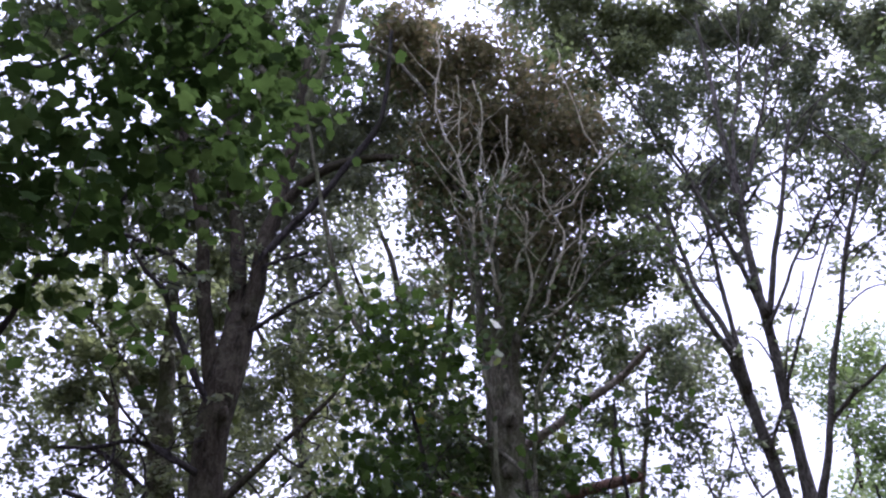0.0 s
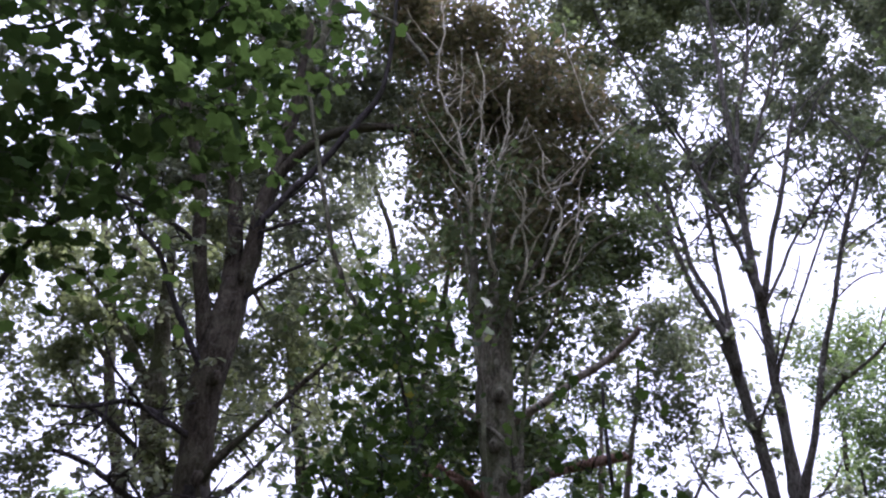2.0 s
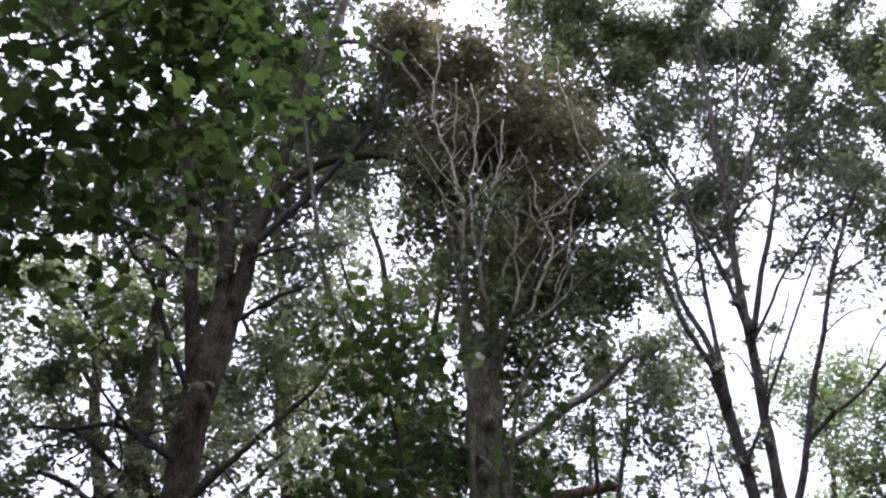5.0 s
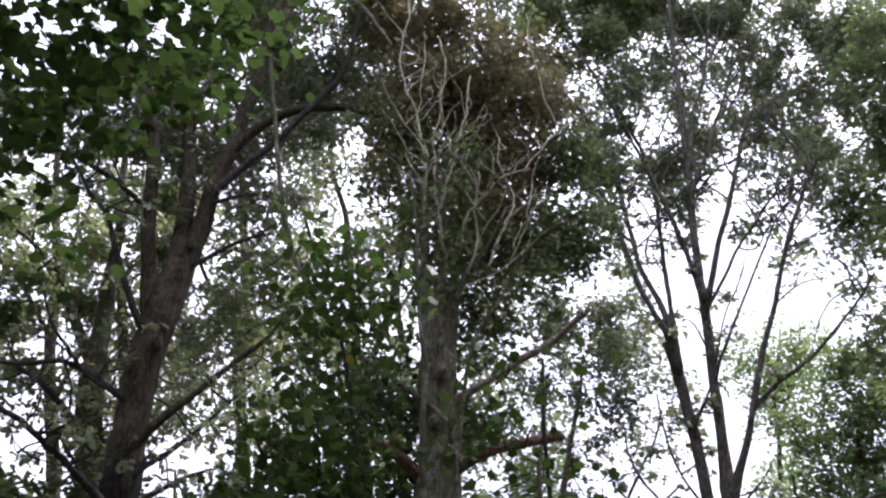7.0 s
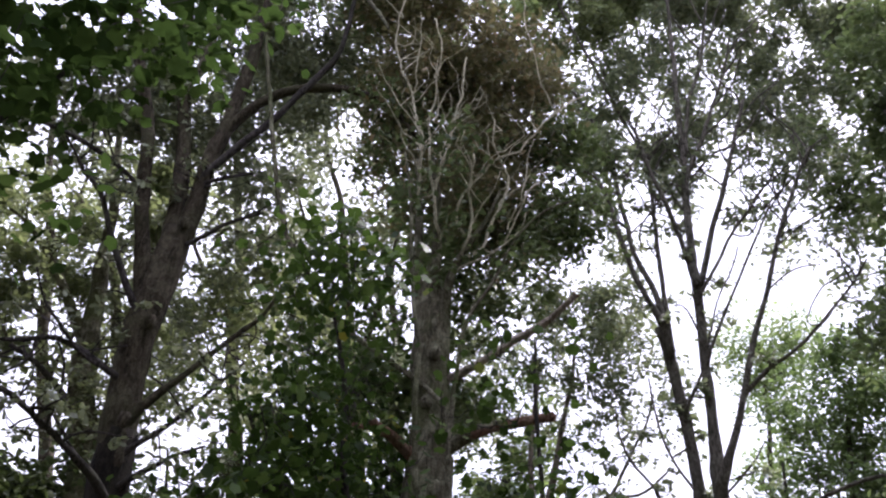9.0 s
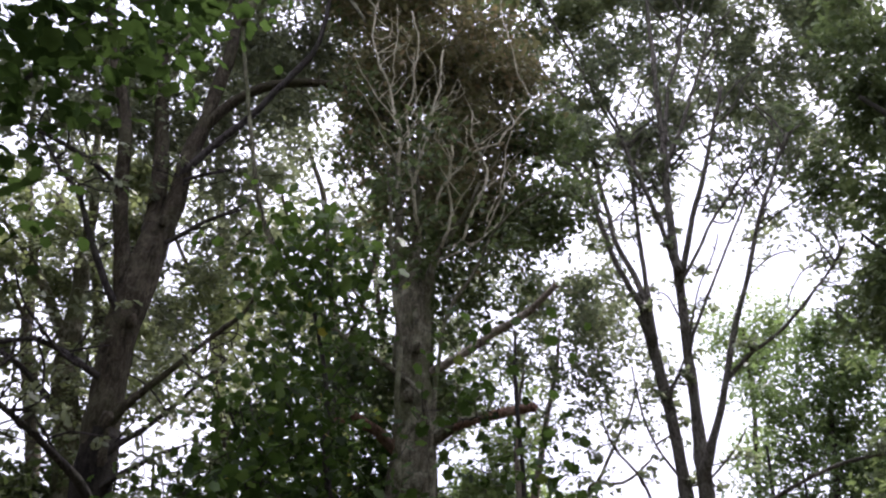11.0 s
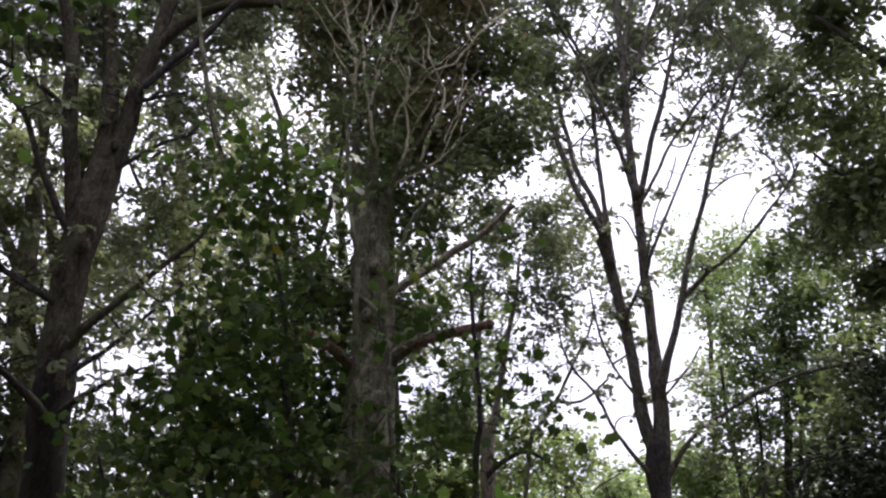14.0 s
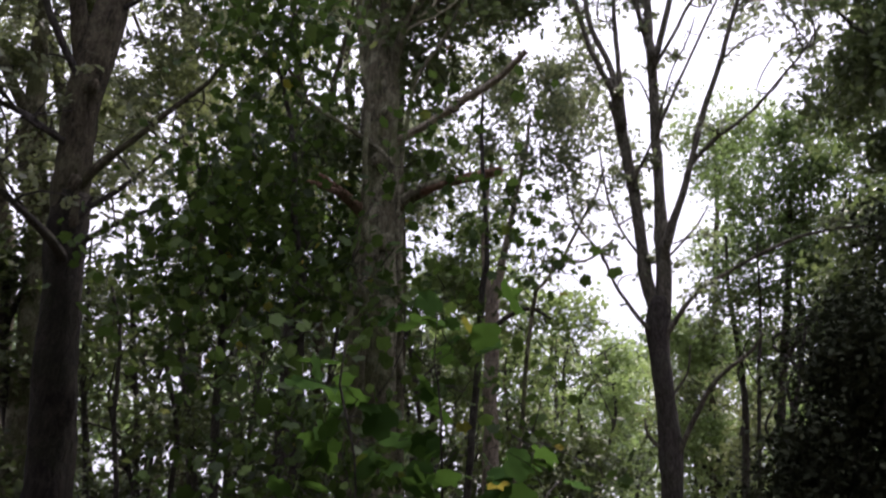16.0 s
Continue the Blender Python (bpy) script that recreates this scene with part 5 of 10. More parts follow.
clump(grape_vine, 0.08, 5.63, 3.50, 0.24, 0.30, 0.20, 12)
clump(grape_vine, 0.90, 5.56, 3.41, 0.24, 0.30, 0.16, 7)
clump(grape_vine, 0.45, 5.62, 2.91, 0.23, 0.25, 0.19, 13)
clump(grape_vine, 0.64, 5.61, 2.66, 0.19, 0.25, 0.15, 71)
clump(grape_vine, 0.32, 5.62, 2.58, 0.22, 0.25, 0.11, 107)
clump(grape_vine, 0.14, 5.62, 3.16, 0.15, 0.25, 0.15, 25)
clump(grape_vine, 1.20, 5.00, 2.94, 0.10, 0.15, 0.14, 28)
clump(grape_vine, 1.32, 4.97, 2.49, 0.15, 0.15, 0.12, 27)
clump(grape_vine, 1.41, 4.95, 2.70, 0.10, 0.15, 0.10, 17)
clump(grape_vine, 1.33, 4.97, 1.93, 0.12, 0.15, 0.23, 59)
clump(grape_vine, 1.19, 5.00, 2.12, 0.09, 0.15, 0.20, 17)
crown(grape_vine, "lobed", 0.0640, leaf_vine, 51, per_spray=4, spread=0.1300, flat=1, bunch=7, twig_r=0.006, label="large lobed vine leaves, a few yellow", singles=300)

near_vine = Tree("vine", "leafy green vine shoots close by", bark_dark, (0.37, 2.90), "vine", "climbing vines")
limb(near_vine, "stem", [(0.371, 2.896, -0.1, 0.007), (0.365, 2.896, 0.377, 0.006), (0.36, 2.896, 1.076, 0.005), (0.354, 2.896, 1.302, 0.004), (0.335, 2.897, 1.471, 0.004), (0.291, 2.897, 1.609, 0.004), (0.303, 2.897, 1.754, 0.002)])
limb(near_vine, "stem", [(0.699, 3.067, -0.1, 0.007), (0.685, 3.069, 0.377, 0.006), (0.671, 3.071, 1.076, 0.006), (0.655, 3.073, 1.32, 0.005), (0.639, 3.075, 1.539, 0.004), (0.618, 3.077, 1.73, 0.003), (0.624, 3.077, 1.89, 0.002)])
limb(near_vine, "stem", [(0.894, 2.517, -0.1, 0.006), (0.887, 2.519, 0.387, 0.005), (0.88, 2.521, 1.106, 0.005), (0.874, 2.522, 1.204, 0.004), (0.86, 2.526, 1.276, 0.003)])
clump(near_vine, 0.29, 3.10, 1.66, 0.04, 0.12, 0.03, 1)
clump(near_vine, 0.34, 3.10, 1.62, 0.03, 0.12, 0.02, 1)
clump(near_vine, 0.38, 3.10, 1.50, 0.07, 0.12, 0.03, 3)
clump(near_vine, 0.49, 3.09, 1.50, 0.06, 0.12, 0.04, 2)
clump(near_vine, 0.62, 3.08, 1.85, 0.07, 0.12, 0.08, 6)
clump(near_vine, 0.62, 3.08, 1.50, 0.08, 0.12, 0.06, 4)
clump(near_vine, 0.29, 3.10, 1.43, 0.05, 0.12, 0.05, 2)
clump(near_vine, 0.39, 3.10, 1.31, 0.10, 0.12, 0.05, 4)
clump(near_vine, 0.24, 3.10, 1.34, 0.08, 0.12, 0.05, 3)
clump(near_vine, 0.75, 3.06, 1.45, 0.06, 0.12, 0.05, 2)
clump(near_vine, 0.86, 2.63, 1.32, 0.06, 0.08, 0.03, 3)
clump(near_vine, 0.92, 2.61, 1.30, 0.06, 0.08, 0.03, 2)
clump(near_vine, 0.61, 3.18, 1.85, 0.09, 0.12, 0.09, 10)
clump(near_vine, 0.29, 3.20, 1.65, 0.07, 0.12, 0.06, 4)
clump(near_vine, 0.48, 3.19, 1.51, 0.12, 0.12, 0.05, 5)
clump(near_vine, 0.23, 3.20, 1.48, 0.05, 0.12, 0.06, 3)
clump(near_vine, 0.85, 3.14, 1.37, 0.10, 0.12, 0.06, 6)
clump(near_vine, 0.54, 3.19, 1.34, 0.12, 0.12, 0.05, 5)
crown(near_vine, "lobed", 0.1, leaf_shoot, 61, per_spray=3, spread=0.045, flat=0.8, bunch=2, twig_r=0.003, singles=300)

fan_tree = Tree("tree", "dark tree with a fan of slender upright stems", bark_fan, (3.65, 8.54), "tree", "woodland trees")
limb(fan_tree, "trunk", [(3.646, 8.544, -0.1, 0.141), (3.643, 8.545, 0.535, 0.122), (3.641, 8.546, 1.529, 0.113), (3.636, 8.548, 2.074, 0.113), (3.619, 8.555, 2.583, 0.105), (3.592, 8.565, 3.053, 0.111), (3.595, 8.564, 3.355, 0.125), (3.614, 8.557, 3.55, 0.108)], "dark bark on the trunk", material=bark_dark)
limb(fan_tree, "limb", [(3.571, 8.574, 3.416, 0.079), (3.488, 8.606, 3.792, 0.071), (3.449, 8.621, 4.372, 0.065), (3.386, 8.644, 4.978, 0.066), (3.299, 8.676, 5.541, 0.066), (3.227, 8.701, 5.906, 0.056)])
limb(fan_tree, "limb", [(3.635, 8.548, 3.414, 0.093), (3.67, 8.534, 3.721, 0.085), (3.666, 8.536, 4.101, 0.081), (3.659, 8.539, 4.688, 0.060), (3.657, 8.54, 5.3, 0.055), (3.658, 8.539, 6.008, 0.054), (3.65, 8.542, 6.525, 0.058), (3.636, 8.548, 6.906, 0.054)])
limb(fan_tree, "limb", [(3.282, 8.521, 5.567, 0.055), (3.16, 8.526, 5.956, 0.043), (3.05, 8.525, 6.161, 0.035), (2.945, 8.521, 6.406, 0.033), (2.83, 8.519, 6.735, 0.031), (2.743, 8.507, 7.071, 0.029), (2.636, 8.5, 7.461, 0.027), (2.495, 8.502, 7.783, 0.022), (2.29, 8.518, 7.942, 0.013)])
limb(fan_tree, "limb", [(3.254, 8.532, 5.652, 0.045), (3.194, 8.58, 6.167, 0.038), (3.135, 8.628, 6.445, 0.036), (2.996, 8.702, 6.889, 0.032), (2.906, 8.757, 7.493, 0.030), (2.839, 8.804, 8.036, 0.028), (2.775, 8.85, 8.469, 0.023), (2.578, 8.933, 9.13, 0.018), (2.376, 9.012, 9.675, 0.013)])
limb(fan_tree, "limb", [(3.286, 8.52, 5.615, 0.039), (3.271, 8.573, 6.17, 0.030), (3.265, 8.623, 6.646, 0.029), (3.264, 8.67, 7.067, 0.029), (3.279, 8.712, 7.762, 0.028), (3.248, 8.77, 8.422, 0.026), (3.133, 8.858, 8.946, 0.024), (3.025, 8.94, 9.394, 0.021), (2.878, 9.034, 9.973, 0.019), (2.72, 9.127, 10.582, 0.013)])
limb(fan_tree, "limb", [(3.622, 8.387, 6.329, 0.056), (3.588, 8.414, 6.564, 0.057), (3.59, 8.427, 6.879, 0.050), (3.605, 8.435, 7.364, 0.049), (3.627, 8.439, 7.959, 0.045), (3.632, 8.45, 8.686, 0.040), (3.637, 8.462, 9.366, 0.033), (3.643, 8.473, 10.304, 0.029), (3.67, 8.475, 11.317, 0.020)])
limb(fan_tree, "limb", [(3.569, 8.409, 6.522, 0.036), (3.422, 8.36, 7.016, 0.031), (3.291, 8.304, 7.39, 0.029), (3.145, 8.252, 7.684, 0.024), (3.025, 8.189, 8.049, 0.016)])
limb(fan_tree, "limb", [(3.63, 8.384, 6.292, 0.039), (3.704, 8.297, 6.662, 0.036), (3.776, 8.211, 7.002, 0.034), (3.885, 8.106, 7.343, 0.032), (3.985, 8.003, 7.774, 0.027), (4.057, 7.912, 8.139, 0.024), (4.188, 7.788, 8.672, 0.017)])
limb(fan_tree, "limb", [(3.652, 8.374, 6.289, 0.023), (3.804, 8.253, 6.572, 0.020), (3.925, 8.143, 6.823, 0.018), (4.073, 8.016, 7.069, 0.016), (4.318, 7.833, 7.448, 0.011)])
limb(fan_tree, "limb", [(3.644, 8.378, 5.585, 0.020), (3.791, 8.248, 5.848, 0.018), (3.909, 8.128, 6.15, 0.015), (4.028, 8.005, 6.455, 0.015), (4.176, 7.862, 6.831, 0.013), (4.296, 7.731, 7.141, 0.010)])
limb(fan_tree, "twig", [(3.636, 8.381, 5.62, 0.013), (3.762, 8.29, 6.077, 0.010), (3.929, 8.178, 6.468, 0.010), (4.011, 8.102, 6.732, 0.008)])
limb(fan_tree, "twig", [(3.625, 8.386, 5.621, 0.015), (3.52, 8.393, 5.891, 0.013), (3.409, 8.401, 6.062, 0.010), (3.311, 8.404, 6.053, 0.008)])
limb(fan_tree, "limb", [(3.651, 8.375, 4.144, 0.056), (3.767, 8.303, 4.502, 0.038), (3.875, 8.232, 4.865, 0.036), (3.952, 8.174, 5.165, 0.036), (4.038, 8.111, 5.536, 0.034), (4.129, 8.044, 5.851, 0.029), (4.231, 7.969, 6.17, 0.028), (4.328, 7.895, 6.563, 0.025), (4.45, 7.806, 6.977, 0.024), (4.598, 7.698, 7.388, 0.021), (4.799, 7.553, 7.871, 0.013)])
limb(fan_tree, "limb", [(3.95, 8.241, 5.032, 0.029), (4.118, 8.049, 5.193, 0.024), (4.289, 7.848, 5.314, 0.019), (4.461, 7.638, 5.492, 0.017), (4.603, 7.438, 5.666, 0.014), (4.718, 7.249, 5.839, 0.012), (4.836, 7.052, 6.069, 0.009)])
limb(fan_tree, "limb", [(3.576, 8.406, 7.758, 0.033), (3.805, 8.307, 8.323, 0.029), (3.938, 8.247, 8.747, 0.023), (4.155, 8.143, 9.352, 0.018), (4.284, 8.077, 10.01, 0.013)])
limb(fan_tree, "limb", [(3.637, 8.38, 8.358, 0.029), (3.762, 8.381, 9.119, 0.027), (3.962, 8.346, 9.708, 0.024), (4.093, 8.339, 10.453, 0.016), (4.248, 8.319, 11.354, 0.013)])
limb(fan_tree, "twig", [(3.767, 8.324, 7.894, 0.017), (3.924, 8.198, 8.123, 0.014), (4.15, 8.033, 8.157, 0.011)])
limb(fan_tree, "twig", [(3.359, 8.492, 4.853, 0.024), (3.444, 8.406, 5.019, 0.019), (3.523, 8.319, 5.25, 0.012)])
limb(fan_tree, "limb", [(3.306, 8.939, 8.507, 0.024), (2.966, 8.896, 9.249, 0.024), (2.592, 8.851, 10.085, 0.022), (2.231, 8.79, 10.853, 0.019), (1.931, 8.704, 11.649, 0.013)])
limb(fan_tree, "twig", [(4.313, 7.607, 5.591, 0.008), (4.498, 7.385, 5.888, 0.008), (4.734, 7.12, 5.965, 0.005)])
limb(fan_tree, "twig", [(4.189, 7.901, 6.13, 0.010), (4.366, 7.635, 6.213, 0.010), (4.534, 7.364, 6.147, 0.005)])
limb(fan_tree, "limb", [(3.462, 8.541, 3.248, 0.028), (3.176, 8.559, 3.587, 0.018), (3.003, 8.532, 3.958, 0.015), (2.746, 8.527, 4.27, 0.013), (2.621, 8.48, 4.511, 0.010), (2.579, 8.409, 4.802, 0.007)])
limb(fan_tree, "twig", [(3.405, 8.562, 4.042, 0.018), (3.251, 8.591, 4.261, 0.014), (3.129, 8.606, 4.578, 0.014), (3.06, 8.603, 4.901, 0.012), (3.019, 8.59, 5.231, 0.010)])
limb(fan_tree, "limb", [(3.661, 8.462, 3.181, 0.032), (3.876, 8.216, 3.526, 0.023), (4.109, 7.95, 3.691, 0.020), (4.346, 7.668, 3.816, 0.018), (4.514, 7.41, 3.884, 0.018), (4.742, 7.103, 3.905, 0.015), (5.035, 6.733, 3.838, 0.013), (5.196, 6.433, 3.767, 0.008)])
limb(fan_tree, "twig", [(3.746, 8.428, 4.046, 0.014), (3.92, 8.298, 4.257, 0.012), (4.057, 8.181, 4.47, 0.007)])
limb(fan_tree, "limb", [(3.689, 8.526, 1.908, 0.032), (3.883, 8.308, 2.365, 0.027), (3.994, 8.12, 2.638, 0.022), (4.237, 7.861, 2.893, 0.015), (4.281, 7.697, 3.028, 0.008)])
limb(fan_tree, "twig", [(3.687, 8.527, 2.497, 0.016), (3.804, 8.37, 2.736, 0.013), (3.799, 8.263, 3.004, 0.009)])
limb(fan_tree, "twig", [(3.537, 8.587, 2.017, 0.020), (3.403, 8.531, 2.118, 0.018), (3.349, 8.445, 2.273, 0.011)])
clumps(fan_tree, [(3.87, 9.21, 12.03, 0.30, 760), (5.00, 9.43, 12.37, 0.27, 384), (4.35, 9.47, 11.52, 0.27, 88), (5.03, 9.23, 11.81, 0.27, 506), (4.05, 8.94, 11.47, 0.32, 1337), (6.47, 8.98, 11.02, 0.32, 965), (4.79, 8.51, 11.45, 0.27, 167), (5.82, 8.90, 11.73, 0.29, 778), (5.12, 8.67, 11.88, 0.27, 250), (5.25, 9.01, 10.91, 0.30, 845), (6.40, 9.06, 11.52, 0.32, 2020), (6.54, 8.21, 10.72, 0.27, 514), (6.09, 8.51, 9.67, 0.32, 885), (5.74, 8.66, 10.72, 0.33, 81), (5.67, 8.58, 10.04, 0.27, 347), (5.87, 9.08, 10.34, 0.27, 549), (6.20, 8.54, 10.90, 0.27, 425), (3.53, 9.02, 10.49, 0.29, 510), (3.52, 8.82, 10.00, 0.24, 126)])
clumps(fan_tree, [(4.24, 9.18, 11.09, 0.24, 96), (3.01, 8.96, 9.27, 0.26, 211), (3.48, 9.12, 9.35, 0.26, 18), (4.07, 9.17, 9.95, 0.28, 32), (3.50, 9.06, 8.71, 0.34, 359), (4.95, 9.33, 10.75, 0.29, 95), (4.32, 9.43, 10.26, 0.29, 39), (4.76, 8.85, 9.39, 0.29, 577), (5.31, 9.07, 9.47, 0.25, 274), (5.14, 9.14, 9.31, 0.25, 133), (5.42, 8.98, 10.09, 0.25, 149), (5.80, 9.17, 9.69, 0.30, 779), (5.98, 8.83, 8.75, 0.33, 757), (5.42, 9.03, 8.64, 0.27, 19), (5.62, 8.29, 8.75, 0.27, 31), (5.18, 9.09, 8.66, 0.52, 82), (4.42, 9.44, 8.85, 0.32, 15), (2.87, 9.16, 8.26, 0.53, 16), (4.72, 9.31, 8.01, 0.62, 10)])
clumps(fan_tree, [(5.47, 8.86, 7.67, 0.26, 14), (4.75, 8.98, 7.92, 0.26, 22), (2.77, 9.17, 10.06, 0.24, 3), (3.30, 9.12, 10.07, 0.25, 123), (2.80, 9.15, 9.64, 0.24, 15), (3.91, 8.77, 9.17, 0.55, 152), (3.99, 8.11, 11.89, 0.27, 530), (4.94, 8.41, 12.13, 0.27, 530), (3.41, 8.42, 12.60, 0.27, 530), (4.42, 8.32, 12.61, 0.27, 530), (3.66, 8.60, 11.96, 0.27, 530), (4.97, 8.49, 12.14, 0.26, 473), (5.76, 7.78, 11.84, 0.26, 473), (5.13, 7.32, 11.63, 0.26, 473), (5.89, 8.95, 12.09, 0.26, 250), (4.53, 7.96, 11.83, 0.26, 473), (6.21, 8.22, 12.27, 0.26, 473), (5.72, 8.09, 11.53, 0.28, 489), (6.69, 8.37, 11.20, 0.28, 388)])
clumps(fan_tree, [(6.59, 7.81, 12.12, 0.28, 489), (6.13, 8.12, 11.04, 0.30, 590), (2.59, 8.99, 7.50, 0.29, 10), (2.69, 9.45, 8.17, 0.29, 48), (2.63, 8.94, 8.30, 0.28, 107), (3.08, 9.41, 7.35, 0.31, 4), (3.13, 9.42, 8.09, 0.28, 19), (2.73, 8.90, 8.43, 0.44, 667), (2.66, 8.81, 8.41, 0.35, 530), (2.69, 9.16, 9.25, 0.29, 385), (2.46, 8.85, 9.67, 0.31, 17), (3.51, 9.15, 7.45, 0.29, 56), (3.44, 9.02, 8.67, 0.33, 54), (3.37, 9.16, 9.31, 0.39, 28), (3.14, 8.82, 9.50, 0.34, 253), (2.98, 9.06, 10.34, 0.29, 423), (3.20, 8.86, 10.08, 0.38, 417), (3.74, 8.91, 7.75, 0.31, 98), (3.69, 8.83, 7.93, 0.25, 165)])
clumps(fan_tree, [(3.71, 9.02, 8.46, 0.47, 883), (4.05, 9.18, 9.26, 0.30, 204), (3.90, 8.88, 9.78, 0.30, 455), (4.07, 9.05, 10.85, 0.39, 77), (3.57, 8.81, 10.82, 0.34, 137), (3.83, 9.19, 11.73, 0.26, 97), (4.37, 9.06, 8.88, 0.31, 6), (5.02, 9.05, 9.52, 0.30, 203), (4.31, 8.21, 7.09, 0.26, 43), (4.91, 8.75, 8.10, 0.35, 80), (4.48, 8.79, 7.21, 0.31, 6), (4.67, 8.67, 7.56, 0.26, 62), (5.05, 9.01, 7.44, 0.34, 150), (5.25, 8.83, 8.22, 0.31, 54), (5.47, 8.67, 8.16, 0.27, 216), (5.31, 8.37, 8.57, 0.29, 455), (4.14, 9.25, 9.35, 0.30, 162), (4.36, 9.13, 9.68, 0.29, 19), (4.53, 9.09, 10.07, 0.25, 16)])
clumps(fan_tree, [(4.64, 9.35, 10.85, 0.32, 90), (4.52, 8.93, 10.62, 0.39, 132), (4.17, 9.43, 10.27, 0.27, 15), (4.24, 8.62, 10.21, 0.28, 80), (4.61, 9.20, 10.93, 0.36, 185), (4.44, 8.80, 11.33, 0.39, 637), (4.83, 9.27, 12.46, 0.39, 404), (5.63, 8.12, 6.48, 0.32, 110), (5.55, 8.16, 6.80, 0.27, 15), (5.08, 8.49, 7.92, 0.71, 315), (5.42, 8.31, 7.33, 0.57, 125), (5.56, 8.23, 6.73, 0.65, 219), (4.79, 8.64, 6.90, 0.45, 77), (5.84, 8.07, 7.20, 0.69, 588), (2.53, 8.91, 9.88, 0.27, 22), (3.23, 8.98, 9.99, 0.27, 141), (2.41, 9.25, 9.47, 0.69, 1100), (3.38, 8.95, 10.16, 0.63, 189), (3.85, 8.93, 11.13, 0.28, 72)])
clumps(fan_tree, [(2.33, 9.11, 11.02, 0.28, 35), (2.81, 9.03, 11.63, 0.34, 282), (3.15, 9.25, 11.06, 0.34, 334), (5.33, 9.25, 11.67, 0.30, 141), (4.14, 9.21, 11.62, 0.26, 15), (5.06, 9.28, 10.96, 0.26, 35), (4.73, 9.05, 11.72, 0.26, 66), (3.99, 8.83, 10.26, 0.28, 106), (4.92, 8.72, 10.18, 0.32, 480), (5.30, 9.25, 10.36, 0.32, 241), (2.55, 8.76, 7.80, 0.22, 34), (2.53, 8.77, 7.75, 0.22, 37), (2.08, 8.88, 8.83, 0.24, 16), (2.05, 8.88, 8.88, 0.24, 9), (2.90, 9.48, 8.12, 0.22, 30), (3.52, 9.29, 8.95, 0.27, 230), (2.10, 8.87, 9.88, 0.25, 22), (3.84, 9.17, 9.06, 0.29, 119), (3.05, 9.43, 8.85, 0.26, 68)])
clumps(fan_tree, [(3.24, 9.38, 9.37, 0.24, 54), (3.90, 9.15, 10.35, 0.27, 68), (3.84, 9.17, 9.94, 0.24, 34), (3.52, 9.29, 9.58, 0.24, 7), (3.57, 9.27, 9.92, 0.24, 8), (4.08, 9.09, 8.86, 0.22, 46), (4.11, 9.07, 9.42, 0.29, 226), (4.22, 9.03, 9.15, 0.29, 205), (3.99, 9.12, 9.15, 0.27, 68), (4.68, 8.83, 8.78, 0.22, 7), (5.05, 8.65, 9.93, 0.29, 156), (5.03, 8.66, 9.67, 0.24, 43), (5.05, 8.65, 8.48, 0.22, 7), (5.17, 8.58, 8.67, 0.22, 38), (5.27, 8.53, 8.47, 0.22, 40), (5.16, 8.59, 8.32, 0.22, 3), (4.72, 8.81, 8.80, 0.27, 141), (4.70, 8.82, 8.35, 0.27, 88), (4.67, 8.83, 8.68, 0.22, 7)])
clumps(fan_tree, [(5.06, 8.64, 9.44, 0.29, 199), (4.97, 8.69, 9.44, 0.28, 82), (5.64, 8.33, 8.93, 0.22, 5), (4.54, 8.89, 9.63, 0.29, 245), (4.25, 9.01, 10.52, 0.25, 39), (4.83, 8.75, 10.32, 0.25, 26), (5.19, 8.57, 11.40, 0.32, 290), (4.87, 8.74, 10.64, 0.25, 31), (4.85, 8.75, 10.83, 0.29, 84), (4.72, 8.81, 11.34, 0.30, 84), (4.71, 8.81, 11.32, 0.30, 117), (3.86, 9.17, 11.98, 0.29, 84), (3.99, 9.12, 12.46, 0.34, 205), (4.73, 8.80, 12.00, 0.27, 45), (3.85, 8.29, 12.20, 0.28, 70), (5.51, 8.40, 7.25, 0.25, 86), (4.10, 9.49, 13.21, 0.48, 150), (7.54, 8.53, 13.29, 0.48, 150), (6.12, 8.75, 13.16, 0.48, 150)])
clumps(fan_tree, [(5.08, 9.18, 14.19, 0.48, 150), (2.74, 8.43, 13.03, 0.48, 150), (5.07, 8.53, 12.97, 0.48, 150), (2.70, 8.42, 13.97, 0.48, 150), (6.80, 8.89, 13.91, 0.48, 150), (4.14, 8.62, 14.05, 0.48, 150), (6.66, 8.70, 13.27, 0.48, 150), (3.35, 9.06, 13.37, 0.48, 150), (5.23, 8.69, 13.46, 0.48, 150), (6.09, 9.22, 14.06, 0.48, 150), (7.55, 9.37, 14.05, 0.48, 150), (3.50, 9.25, 12.84, 0.48, 150), (7.15, 9.45, 13.48, 0.48, 150), (3.19, 9.43, 14.06, 0.48, 150), (7.53, 8.46, 12.83, 0.48, 150), (3.44, 8.57, 13.76, 0.48, 150), (4.46, 8.79, 13.52, 0.48, 150)])
limb(fan_tree, "twig", [(4.323, 7.798, 6.604, 0.010), (4.547, 7.597, 6.78, 0.009), (4.783, 7.378, 6.88, 0.008), (5.038, 7.131, 6.862, 0.005)])
limb(fan_tree, "twig", [(4.438, 7.736, 6.951, 0.010), (4.636, 7.507, 7.197, 0.008), (4.777, 7.303, 7.451, 0.005)])
limb(fan_tree, "twig", [(4.561, 7.435, 5.583, 0.009), (4.788, 7.236, 5.892, 0.008), (5.035, 7.012, 5.917, 0.005)])
